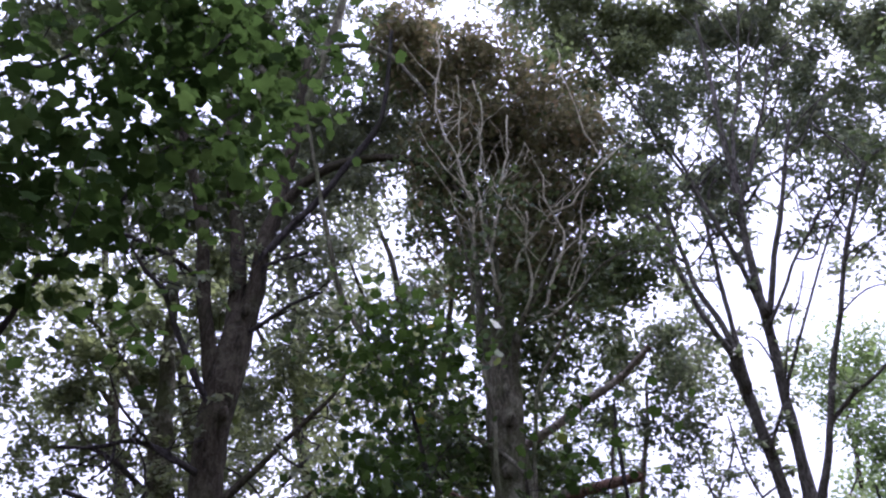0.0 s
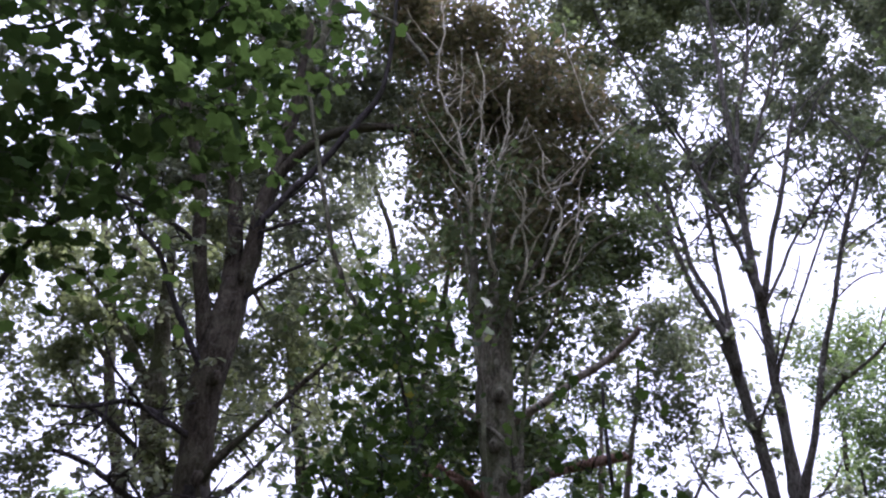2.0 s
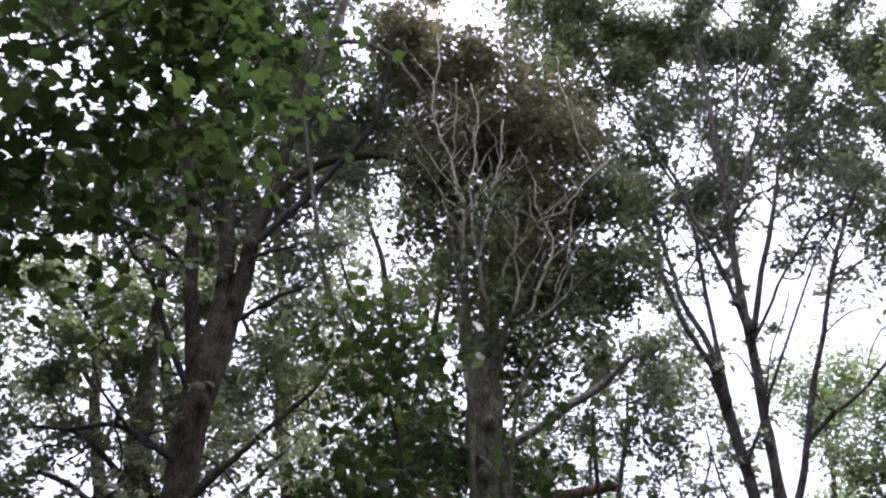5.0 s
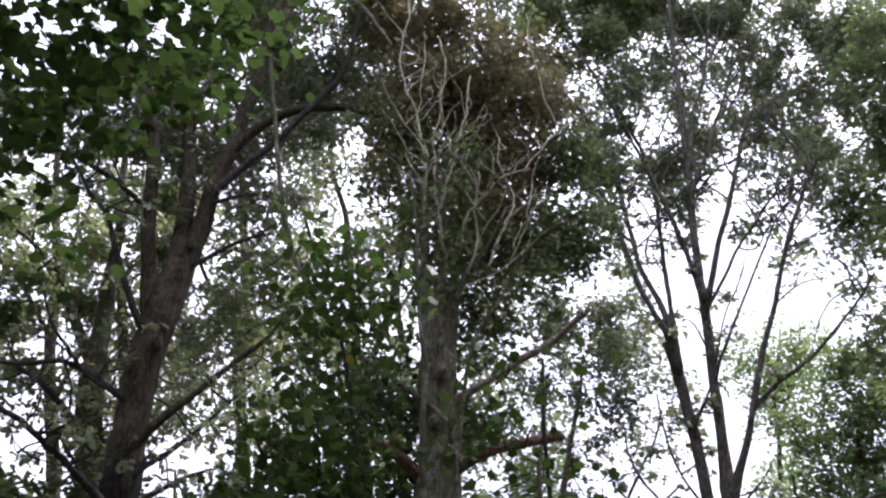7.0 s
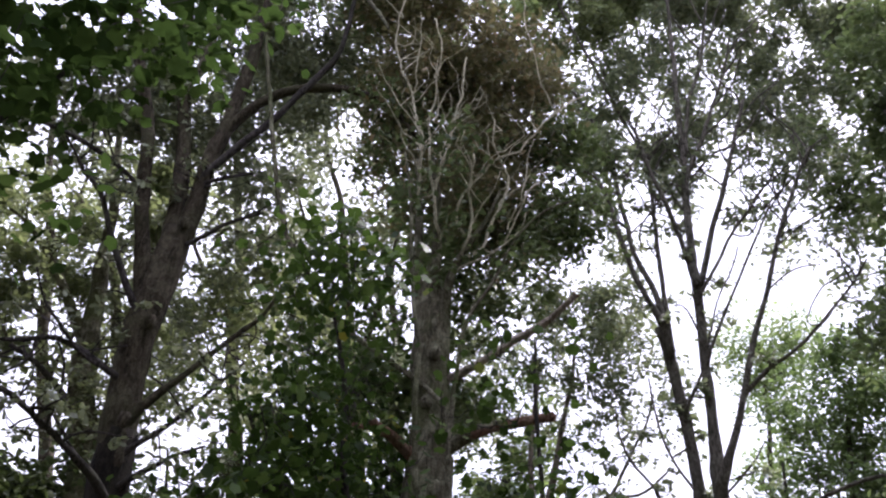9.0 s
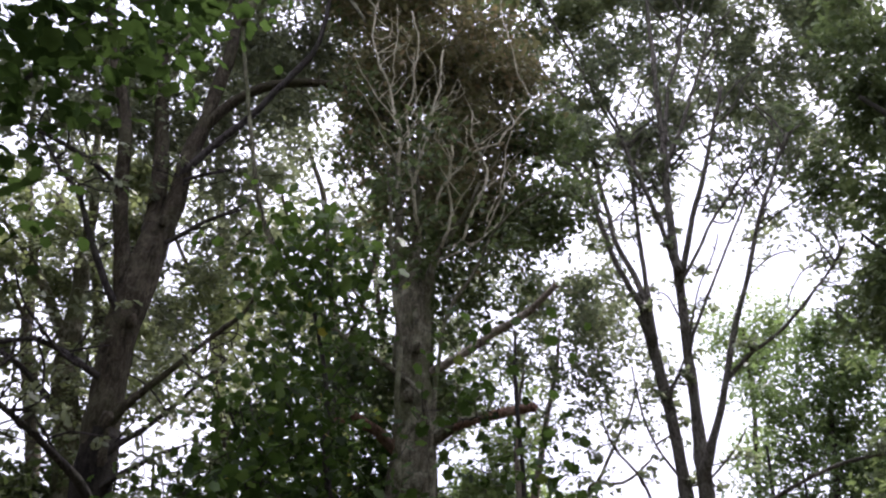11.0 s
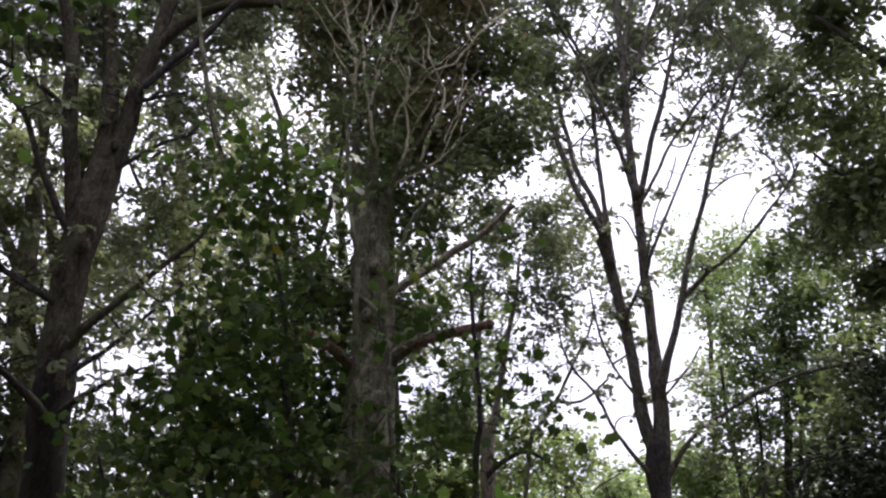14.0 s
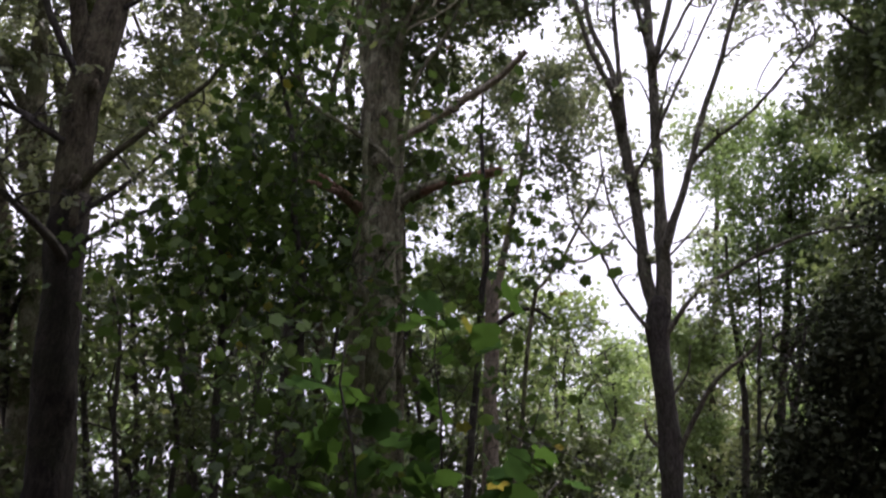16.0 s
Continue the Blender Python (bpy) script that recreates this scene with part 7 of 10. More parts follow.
young_tree = Tree("tree", "young dark tree with yellowish lit foliage", bark_dark, (-0.18, 8.38), "tree", "woodland trees")
limb(young_tree, "trunk", [(-0.176, 8.385, -0.1, 0.095), (-0.177, 8.384, 0.489, 0.082), (-0.178, 8.384, 1.396, 0.076), (-0.18, 8.384, 2.003, 0.077), (-0.182, 8.384, 2.64, 0.075), (-0.176, 8.385, 3.083, 0.073), (-0.197, 8.383, 3.598, 0.062), (-0.196, 8.383, 4.134, 0.052), (-0.151, 8.386, 4.633, 0.038), (-0.113, 8.388, 5.282, 0.024)])
limb(young_tree, "limb", [(-0.167, 8.385, 2.972, 0.039), (-0.044, 8.391, 3.263, 0.031), (0.048, 8.394, 3.501, 0.023), (0.158, 8.396, 3.923, 0.014)])
limb(young_tree, "limb", [(-0.187, 8.284, 3.511, 0.025), (-0.443, 8.265, 3.835, 0.023), (-0.655, 8.243, 4.347, 0.017), (-0.729, 8.234, 4.829, 0.012)])
clumps(young_tree, [(-1.39, 8.76, 5.55, 0.16, 16), (-1.18, 7.97, 5.78, 0.16, 307), (-1.48, 8.62, 5.27, 0.46, 551), (-0.53, 9.09, 5.46, 0.16, 258), (-1.01, 8.29, 5.59, 0.16, 227), (-0.76, 8.38, 4.76, 0.17, 59), (-1.28, 8.97, 4.62, 0.17, 77), (-1.70, 8.57, 5.69, 0.41, 1086), (-0.39, 8.82, 4.82, 0.16, 358), (-0.37, 8.43, 5.21, 0.16, 165), (-0.04, 8.79, 4.29, 0.36, 422), (-0.67, 8.74, 4.10, 0.38, 174), (-0.38, 8.41, 6.21, 0.16, 5), (-0.23, 9.18, 6.43, 0.16, 99)])
crown(young_tree, "oval", 0.0680, leaf_green, 111, per_spray=10, spread=0.069, flat=0.75, bunch=3, twig_r=0.006, label="yellow-green leaves with light behind them")

leafy_tree = Tree("tree", "leafy green tree with thin dark stems", bark_dark, (5.97, 10.76), "tree", "woodland trees")
limb(leafy_tree, "trunk", [(5.975, 10.76, -0.1, 0.08), (5.988, 10.752, 0.583, 0.069), (6.002, 10.745, 1.666, 0.064), (6.042, 10.723, 2.654, 0.06), (6.146, 10.666, 3.54, 0.057), (6.26, 10.601, 4.464, 0.045), (6.327, 10.562, 5.102, 0.034), (6.417, 10.509, 6.098, 0.022)])
limb(leafy_tree, "limb", [(5.644, 11.155, -0.1, 0.061), (5.663, 11.145, 0.583, 0.053), (5.682, 11.136, 1.666, 0.049), (5.749, 11.103, 2.834, 0.045), (5.726, 11.114, 3.761, 0.037), (5.677, 11.138, 4.573, 0.029), (5.685, 11.134, 5.246, 0.017)])
limb(leafy_tree, "limb", [(6.049, 10.491, 3.353, 0.036), (6.401, 10.285, 4.079, 0.028), (6.7, 10.097, 4.896, 0.025), (6.889, 9.973, 5.746, 0.017)])
clumps(leafy_tree, [(5.35, 10.48, 5.77, 0.21, 464), (6.12, 11.24, 5.77, 0.21, 678), (6.13, 11.11, 5.17, 0.21, 868), (6.21, 10.22, 4.97, 0.20, 30), (5.59, 10.96, 4.52, 0.41, 491), (6.21, 10.28, 5.70, 0.19, 598), (6.33, 11.09, 5.82, 0.19, 269), (6.75, 10.46, 6.04, 0.23, 1210), (6.46, 10.23, 6.61, 0.19, 545), (7.25, 10.58, 6.58, 0.19, 465), (6.65, 9.56, 6.24, 0.19, 485), (6.99, 9.56, 5.45, 0.21, 909), (6.60, 10.80, 5.45, 0.23, 1272), (7.29, 10.72, 5.57, 0.21, 606), (6.12, 9.86, 4.61, 0.24, 1102), (6.77, 10.56, 4.50, 0.23, 934), (7.06, 9.56, 4.98, 0.21, 33), (6.80, 10.18, 4.06, 0.21, 214), (7.05, 10.33, 4.62, 0.21, 334)])
clumps(leafy_tree, [(7.35, 9.32, 6.63, 0.21, 976), (6.94, 10.51, 6.77, 0.21, 41), (6.32, 10.57, 6.46, 0.42, 1197), (6.28, 9.89, 3.75, 0.21, 533), (6.81, 10.50, 4.13, 0.21, 56), (5.67, 10.15, 4.22, 0.21, 650), (6.00, 10.96, 3.64, 0.23, 1080)])
crown(leafy_tree, "pointed", 0.0820, leaf_fresh, 121, per_spray=9, spread=0.106, flat=0.75, bunch=3, twig_r=0.006, label="mid-green leaves in full clumps")

light_tree = Tree("tree", "light green tree in sunlight beyond the fan of stems", bark_grey, (6.43, 13.88), "tree", "woodland trees")
limb(light_tree, "trunk", [(6.426, 13.88, -0.1, 0.075), (6.447, 13.871, 0.618, 0.065), (6.468, 13.861, 1.764, 0.06), (6.565, 13.817, 3.404, 0.055), (6.715, 13.747, 5.362, 0.047), (6.826, 13.693, 6.934, 0.037), (6.852, 13.681, 8.271, 0.022)])
clumps(light_tree, [(6.59, 14.07, 8.32, 0.19, 883), (7.27, 13.26, 8.40, 0.19, 746), (6.73, 13.74, 8.75, 0.28, 105), (7.17, 13.52, 8.00, 0.38, 1158), (6.96, 13.63, 7.47, 0.51, 1639), (6.72, 13.68, 5.80, 0.21, 611), (7.13, 14.23, 6.37, 0.21, 566), (5.99, 13.77, 4.40, 0.21, 1545), (6.63, 14.00, 4.25, 0.25, 4625), (6.59, 14.39, 4.29, 0.20, 111), (7.06, 13.14, 3.87, 0.20, 8), (6.55, 13.32, 3.52, 0.21, 487), (5.96, 14.28, 3.88, 0.21, 289), (6.58, 13.73, 2.65, 0.24, 3274), (6.04, 14.63, 2.51, 0.20, 687), (5.88, 13.82, 2.92, 0.20, 419), (6.96, 14.09, 2.05, 0.20, 687), (6.22, 13.82, 1.96, 0.20, 687)])
crown(light_tree, "pointed", 0.0850, leaf_light, 131, per_spray=12, spread=0.13, flat=0.75, bunch=3, twig_r=0.006, label="bright light green leaves")

dark_bush = Tree("bush", "dense dark evergreen bush in deep shade", bark_dark, (3.23, 4.95), "bush", "bushes")
limb(dark_bush, "trunk", [(3.235, 4.954, -0.1, 0.046), (3.247, 4.946, 0.369, 0.04), (3.26, 4.939, 1.055, 0.037), (3.281, 4.925, 1.421, 0.033), (3.278, 4.927, 1.804, 0.028), (3.285, 4.922, 2.17, 0.017), (3.332, 4.892, 2.409, 0.01)])
limb(dark_bush, "trunk", [(3.259, 4.58, -0.1, 0.044), (3.269, 4.574, 0.375, 0.038), (3.279, 4.567, 1.072, 0.035), (3.297, 4.555, 1.47, 0.032), (3.304, 4.55, 1.889, 0.025), (3.329, 4.532, 2.265, 0.016)])
clump(dark_bush, 3.33, 4.89, 2.20, 0.19, 0.40, 0.19, 656)
clump(dark_bush, 3.25, 4.94, 1.87, 0.22, 0.40, 0.30, 2294)
clump(dark_bush, 3.43, 4.82, 2.20, 0.19, 0.40, 0.38, 2432)
clump(dark_bush, 3.17, 4.99, 1.55, 0.26, 0.40, 0.22, 1987)
clump(dark_bush, 3.45, 4.81, 1.86, 0.30, 0.40, 0.52, 6587)
clump(dark_bush, 3.31, 4.90, 1.42, 0.41, 0.40, 0.26, 4193)
clump(dark_bush, 3.66, 4.66, 2.05, 0.34, 0.40, 0.56, 7508)
clump(dark_bush, 3.11, 5.03, 1.74, 0.11, 0.40, 0.15, 155)
clump(dark_bush, 3.05, 5.06, 1.55, 0.15, 0.40, 0.11, 219)
clump(dark_bush, 3.19, 4.98, 2.07, 0.11, 0.40, 0.15, 134)
clump(dark_bush, 3.33, 4.90, 2.41, 0.15, 0.40, 0.15, 182)
clump(dark_bush, 2.95, 5.12, 1.45, 0.15, 0.40, 0.11, 196)
clump(dark_bush, 3.62, 5.05, 2.63, 0.18, 0.30, 0.24, 744)
clump(dark_bush, 3.75, 4.96, 2.91, 0.16, 0.30, 0.24, 521)
clump(dark_bush, 3.49, 5.14, 2.35, 0.18, 0.30, 0.18, 422)
clump(dark_bush, 3.80, 4.92, 3.21, 0.16, 0.30, 0.21, 312)
crown(dark_bush, "oval", 0.04785, leaf_evergreen, 141, per_spray=30, spread=0.08, flat=0.75, bunch=16, twig_r=0.006, label="very dark small leaves")

overhanging_tree = Tree("tree", "dark oak crown hanging over from outside the clearing", bark_dark, (5.23, 6.41), "tree", "woodland trees")
limb(overhanging_tree, "trunk", [(5.23, 6.412, -0.1, 0.201), (5.297, 6.355, 0.935, 0.174), (5.365, 6.298, 2.673, 0.161), (5.476, 6.205, 3.55, 0.143), (5.615, 6.084, 4.619, 0.126), (5.697, 6.009, 5.607, 0.102), (5.839, 5.875, 6.808, 0.077), (5.964, 5.752, 8.181, 0.049)])
limb(overhanging_tree, "limb", [(5.611, 6.087, 4.513, 0.063), (5.358, 6.174, 4.978, 0.049), (5.074, 6.275, 5.301, 0.035), (4.762, 6.383, 5.582, 0.023), (4.579, 6.389, 5.756, 0.012)])
limb(overhanging_tree, "limb", [(5.731, 5.978, 5.895, 0.061), (5.428, 6.027, 6.415, 0.049), (5.103, 6.082, 6.832, 0.034), (4.75, 6.144, 7.2, 0.019)])
clumps(overhanging_tree, [(5.18, 6.45, 5.53, 0.41, 1849), (4.97, 6.61, 5.42, 0.31, 740), (5.49, 6.88, 7.36, 0.17, 334), (5.21, 5.68, 7.26, 0.17, 334), (5.47, 6.02, 7.71, 0.17, 334), (5.03, 6.30, 7.49, 0.21, 1003), (5.05, 6.52, 7.08, 0.20, 385), (4.97, 7.21, 6.97, 0.21, 614), (5.31, 6.61, 6.28, 0.16, 244), (5.12, 6.06, 6.68, 0.16, 244), (5.09, 6.51, 6.20, 0.39, 682), (4.59, 6.86, 7.34, 0.40, 51), (5.18, 6.55, 4.57, 0.19, 948), (4.98, 6.12, 5.05, 0.16, 190), (5.94, 6.14, 5.40, 0.18, 323), (5.24, 6.07, 6.23, 0.18, 323), (5.17, 6.39, 5.48, 0.18, 323), (5.38, 6.09, 4.98, 0.18, 323), (5.60, 5.59, 5.78, 0.18, 323)])
clumps(overhanging_tree, [(5.53, 6.48, 8.18, 0.19, 358), (4.88, 6.09, 8.49, 0.19, 268), (5.25, 6.74, 8.58, 0.23, 736), (5.86, 6.42, 8.61, 0.19, 358), (5.09, 5.99, 8.04, 0.21, 504), (4.94, 6.62, 7.48, 0.33, 7), (5.43, 7.51, 5.53, 0.47, 1010), (5.13, 7.71, 5.34, 0.35, 199), (5.61, 7.38, 5.88, 0.40, 870), (6.00, 7.47, 7.36, 0.18, 150), (5.41, 7.14, 7.70, 0.21, 213), (5.87, 7.16, 6.88, 0.35, 199), (5.61, 7.69, 4.08, 0.46, 1145), (5.75, 7.59, 4.60, 0.32, 140), (5.39, 7.84, 3.63, 0.38, 807)])
crown(overhanging_tree, "oak", 0.0940, leaf_ivy, 151, per_spray=10, spread=0.080, flat=0.75, bunch=3, twig_r=0.006, label="dark green oak leaves")

maple = Tree("tree", "young maple with broad green leaves reaching over", bark_dark, (-2.20, 3.59), "tree", "woodland trees")
limb(maple, "trunk", [(-2.203, 3.588, -0.1, 0.081), (-2.297, 3.52, 0.836, 0.07), (-2.391, 3.453, 2.389, 0.065), (-2.516, 3.363, 3.02, 0.058), (-2.603, 3.296, 3.614, 0.052), (-2.733, 3.189, 4.353, 0.042), (-2.865, 3.071, 5.151, 0.032), (-3.013, 2.926, 5.984, 0.02)])
limb(maple, "limb", [(-2.568, 3.324, 3.408, 0.03), (-2.329, 3.44, 3.461, 0.021), (-2.133, 3.512, 3.536, 0.016), (-2.033, 3.519, 3.729, 0.015), (-1.948, 3.515, 3.981, 0.014), (-1.831, 3.526, 4.112, 0.014), (-1.691, 3.544, 4.358, 0.012), (-1.568, 3.551, 4.627, 0.013), (-1.458, 3.548, 4.838, 0.011), (-1.44, 3.507, 5.026, 0.01), (-1.382, 3.481, 5.302, 0.009), (-1.228, 3.49, 5.584, 0.005)], wander=0.01)
limb(maple, "limb", [(-2.783, 3.146, 4.674, 0.024), (-2.556, 3.206, 4.88, 0.017), (-2.33, 3.251, 5.042, 0.014), (-2.103, 3.285, 5.156, 0.01), (-1.883, 3.301, 5.387, 0.009), (-1.673, 3.3, 5.614, 0.005)])
clump(maple, -1.70, 3.40, 5.44, 0.45, 0.35, 0.21, 83)
clump(maple, -1.51, 3.49, 5.68, 0.40, 0.35, 0.18, 694)
clump(maple, -1.51, 3.49, 5.09, 0.37, 0.35, 0.18, 141)
clump(maple, -1.74, 3.38, 4.72, 0.25, 0.35, 0.16, 85)
clump(maple, -1.35, 3.55, 4.74, 0.26, 0.35, 0.18, 235)
clump(maple, -1.77, 3.36, 4.34, 0.21, 0.35, 0.09, 35)
clump(maple, -1.69, 3.40, 3.94, 0.13, 0.35, 0.13, 122)
clump(maple, -1.93, 3.27, 4.82, 0.23, 0.35, 0.13, 43)
clump(maple, -1.22, 3.60, 5.60, 0.32, 0.35, 0.21, 43)
clump(maple, -1.02, 3.66, 5.52, 0.21, 0.35, 0.14, 42)
clump(maple, -1.25, 3.59, 4.46, 0.18, 0.35, 0.11, 7)
clump(maple, -1.55, 3.47, 4.21, 0.18, 0.35, 0.12, 13)
clump(maple, -2.16, 3.12, 5.29, 0.24, 0.35, 0.14, 53)
clump(maple, -2.19, 3.11, 4.18, 0.24, 0.35, 0.48, 400)
crown(maple, "lobed", 0.0808, leaf_maple, 161, per_spray=7, spread=0.16, flat=0.7, bunch=4, twig_r=0.004, label="broad five-lobed green maple leaves", singles=300)

thicket_tree_0 = Tree("sapling", "slim woodland sapling in a dense thicket", bark_dark, (-2.58, 9.26), "sapling", "thicket saplings")
limb(thicket_tree_0, "trunk", [(-2.58, 9.258, -0.1, 0.118), (-2.637, 9.239, 0.467, 0.102), (-2.695, 9.219, 1.334, 0.095), (-2.809, 9.181, 1.861, 0.079), (-2.958, 9.129, 2.399, 0.063), (-3.063, 9.09, 2.956, 0.047), (-3.128, 9.065, 3.538, 0.031)])
limb(thicket_tree_0, "limb", [(-2.809, 9.181, 1.861, 0.047), (-2.681, 9.224, 2.09, 0.033), (-2.856, 9.165, 2.354, 0.014)])
limb(thicket_tree_0, "limb", [(-2.958, 9.129, 2.399, 0.048), (-3.07, 9.087, 2.611, 0.033), (-3.255, 9.015, 2.871, 0.014)])
limb(thicket_tree_0, "limb", [(-3.063, 9.09, 2.956, 0.048), (-2.993, 9.116, 3.201, 0.034), (-2.666, 9.229, 3.555, 0.015)])
clump(thicket_tree_0, -2.99, 9.12, 3.59, 0.43, 0.70, 0.34, 1325)
clump(thicket_tree_0, -2.61, 9.25, 3.06, 0.49, 0.70, 0.33, 277)
clump(thicket_tree_0, -2.92, 9.14, 2.65, 0.46, 0.70, 0.33, 94)
clump(thicket_tree_0, -2.93, 9.14, 2.17, 0.39, 0.70, 0.33, 76)
clump(thicket_tree_0, -2.77, 9.19, 1.74, 0.46, 0.70, 0.33, 159)
clump(thicket_tree_0, -2.53, 9.27, 1.39, 0.49, 0.70, 0.33, 620)
crown(thicket_tree_0, "pointed", 0.0951, leaf_shaded, 400, per_spray=12, spread=0.0936, flat=0.75, bunch=8, twig_r=0.006)

thicket_tree_1 = Tree("sapling", "slim woodland sapling in a dense thicket", bark_dark, (-2.31, 10.89), "sapling", "thicket saplings")
limb(thicket_tree_1, "trunk", [(-2.307, 10.89, -0.1, 0.064), (-2.369, 10.874, 0.485, 0.055), (-2.432, 10.858, 1.386, 0.051), (-2.559, 10.825, 1.952, 0.043), (-2.654, 10.799, 2.536, 0.034), (-2.848, 10.743, 3.126, 0.025), (-2.936, 10.717, 3.743, 0.017)])
limb(thicket_tree_1, "limb", [(-2.559, 10.825, 1.952, 0.026), (-2.603, 10.813, 2.209, 0.018), (-2.751, 10.771, 2.527, 0.008)])
limb(thicket_tree_1, "limb", [(-2.654, 10.799, 2.536, 0.026), (-2.877, 10.734, 2.783, 0.018), (-2.881, 10.733, 3.122, 0.008)])
limb(thicket_tree_1, "limb", [(-2.848, 10.743, 3.126, 0.026), (-3.08, 10.672, 3.373, 0.018), (-3.41, 10.56, 3.672, 0.008)])
clump(thicket_tree_1, -2.72, 10.78, 3.80, 0.44, 0.70, 0.35, 1013)
clump(thicket_tree_1, -2.54, 10.83, 3.38, 0.41, 0.70, 0.35, 142)
clump(thicket_tree_1, -2.88, 10.73, 2.69, 0.44, 0.70, 0.34, 171)
clump(thicket_tree_1, -3.02, 10.69, 2.22, 0.52, 0.70, 0.34, 162)
clump(thicket_tree_1, -2.27, 10.90, 1.88, 0.42, 0.70, 0.34, 4)
clump(thicket_tree_1, -2.68, 10.79, 1.34, 0.51, 0.70, 0.34, 571)
crown(thicket_tree_1, "pointed", 0.0951, leaf_shaded, 401, per_spray=12, spread=0.0936, flat=0.75, bunch=8, twig_r=0.006)

thicket_tree_2 = Tree("sapling", "slim woodland sapling in a dense thicket", bark_dark, (-2.05, 11.97), "sapling", "thicket saplings")
limb(thicket_tree_2, "trunk", [(-2.048, 11.969, -0.1, 0.08), (-2.051, 11.969, 0.5, 0.069), (-2.054, 11.968, 1.428, 0.064), (-2.062, 11.967, 2.102, 0.053), (-2.11, 11.957, 2.799, 0.042), (-1.958, 11.987, 3.541, 0.032), (-1.983, 11.982, 4.298, 0.021)])
limb(thicket_tree_2, "limb", [(-2.062, 11.967, 2.102, 0.032), (-1.922, 11.993, 2.403, 0.022), (-1.79, 12.017, 2.786, 0.01)])
limb(thicket_tree_2, "limb", [(-2.11, 11.957, 2.799, 0.032), (-2.275, 11.922, 3.087, 0.023), (-2.225, 11.933, 3.476, 0.01)])
limb(thicket_tree_2, "limb", [(-1.958, 11.987, 3.541, 0.032), (-1.7, 12.033, 3.884, 0.023), (-2.216, 11.935, 4.23, 0.01)])
clump(thicket_tree_2, -2.35, 11.90, 4.17, 0.55, 0.70, 0.41, 287)
clump(thicket_tree_2, -2.43, 11.89, 3.58, 0.55, 0.70, 0.40, 245)
clump(thicket_tree_2, -2.24, 11.93, 3.08, 0.51, 0.70, 0.40, 710)
clump(thicket_tree_2, -2.55, 11.86, 2.52, 0.52, 0.70, 0.40, 263)
clump(thicket_tree_2, -1.85, 12.01, 1.94, 0.52, 0.70, 0.39, 290)
clump(thicket_tree_2, -2.34, 11.91, 1.31, 0.49, 0.70, 0.39, 736)
crown(thicket_tree_2, "pointed", 0.0951, leaf_shaded, 402, per_spray=12, spread=0.0936, flat=0.75, bunch=8, twig_r=0.006)

thicket_tree_3 = Tree("sapling", "slim woodland sapling in a dense thicket", bark_dark, (-1.09, 10.61), "sapling", "thicket saplings")
limb(thicket_tree_3, "trunk", [(-1.088, 10.609, -0.1, 0.078), (-1.154, 10.599, 0.497, 0.068), (-1.221, 10.589, 1.42, 0.063), (-1.345, 10.571, 1.949, 0.052), (-1.37, 10.567, 2.499, 0.042), (-1.542, 10.538, 3.056, 0.031), (-1.639, 10.52, 3.634, 0.021)])
limb(thicket_tree_3, "limb", [(-1.345, 10.571, 1.949, 0.031), (-1.376, 10.566, 2.204, 0.022), (-1.579, 10.531, 2.518, 0.009)])
limb(thicket_tree_3, "limb", [(-1.37, 10.567, 2.499, 0.032), (-1.411, 10.56, 2.763, 0.022), (-0.918, 10.629, 3.142, 0.01)])
limb(thicket_tree_3, "limb", [(-1.542, 10.538, 3.056, 0.032), (-1.672, 10.514, 3.318, 0.022), (-2.088, 10.427, 3.618, 0.01)])
clump(thicket_tree_3, -1.94, 10.46, 3.55, 0.48, 0.70, 0.32, 321)
clump(thicket_tree_3, -1.35, 10.57, 3.16, 0.35, 0.70, 0.31, 22)
clump(thicket_tree_3, -1.55, 10.54, 2.69, 0.36, 0.70, 0.31, 246)
clump(thicket_tree_3, -1.41, 10.56, 2.20, 0.42, 0.70, 0.31, 1031)
clump(thicket_tree_3, -1.16, 10.60, 1.91, 0.48, 0.70, 0.31, 159)
clump(thicket_tree_3, -1.14, 10.60, 1.43, 0.34, 0.70, 0.31, 438)
crown(thicket_tree_3, "pointed", 0.0951, leaf_shaded, 403, per_spray=12, spread=0.0936, flat=0.75, bunch=8, twig_r=0.006)

thicket_tree_4 = Tree("sapling", "slim woodland sapling in a dense thicket", bark_dark, (-0.82, 12.65), "sapling", "thicket saplings")
limb(thicket_tree_4, "trunk", [(-0.817, 12.649, -0.1, 0.062), (-0.846, 12.647, 0.52, 0.054), (-0.875, 12.644, 1.486, 0.05), (-0.942, 12.637, 2.167, 0.041), (-1.06, 12.625, 2.868, 0.033), (-1.203, 12.609, 3.591, 0.025), (-1.39, 12.585, 4.332, 0.016)])
limb(thicket_tree_4, "limb", [(-0.942, 12.637, 2.167, 0.025), (-0.962, 12.635, 2.478, 0.018), (-0.508, 12.672, 2.902, 0.008)])
limb(thicket_tree_4, "limb", [(-1.06, 12.625, 2.868, 0.025), (-1.168, 12.613, 3.184, 0.018), (-0.933, 12.638, 3.612, 0.008)])
limb(thicket_tree_4, "limb", [(-1.203, 12.609, 3.591, 0.025), (-0.787, 12.652, 3.96, 0.018), (-1.851, 12.514, 4.284, 0.008)])
clump(thicket_tree_4, -1.07, 12.62, 4.31, 0.53, 0.70, 0.40, 1545)
clump(thicket_tree_4, -1.41, 12.58, 3.64, 0.55, 0.70, 0.40, 467)
clump(thicket_tree_4, -1.20, 12.61, 3.06, 0.41, 0.70, 0.39, 9)
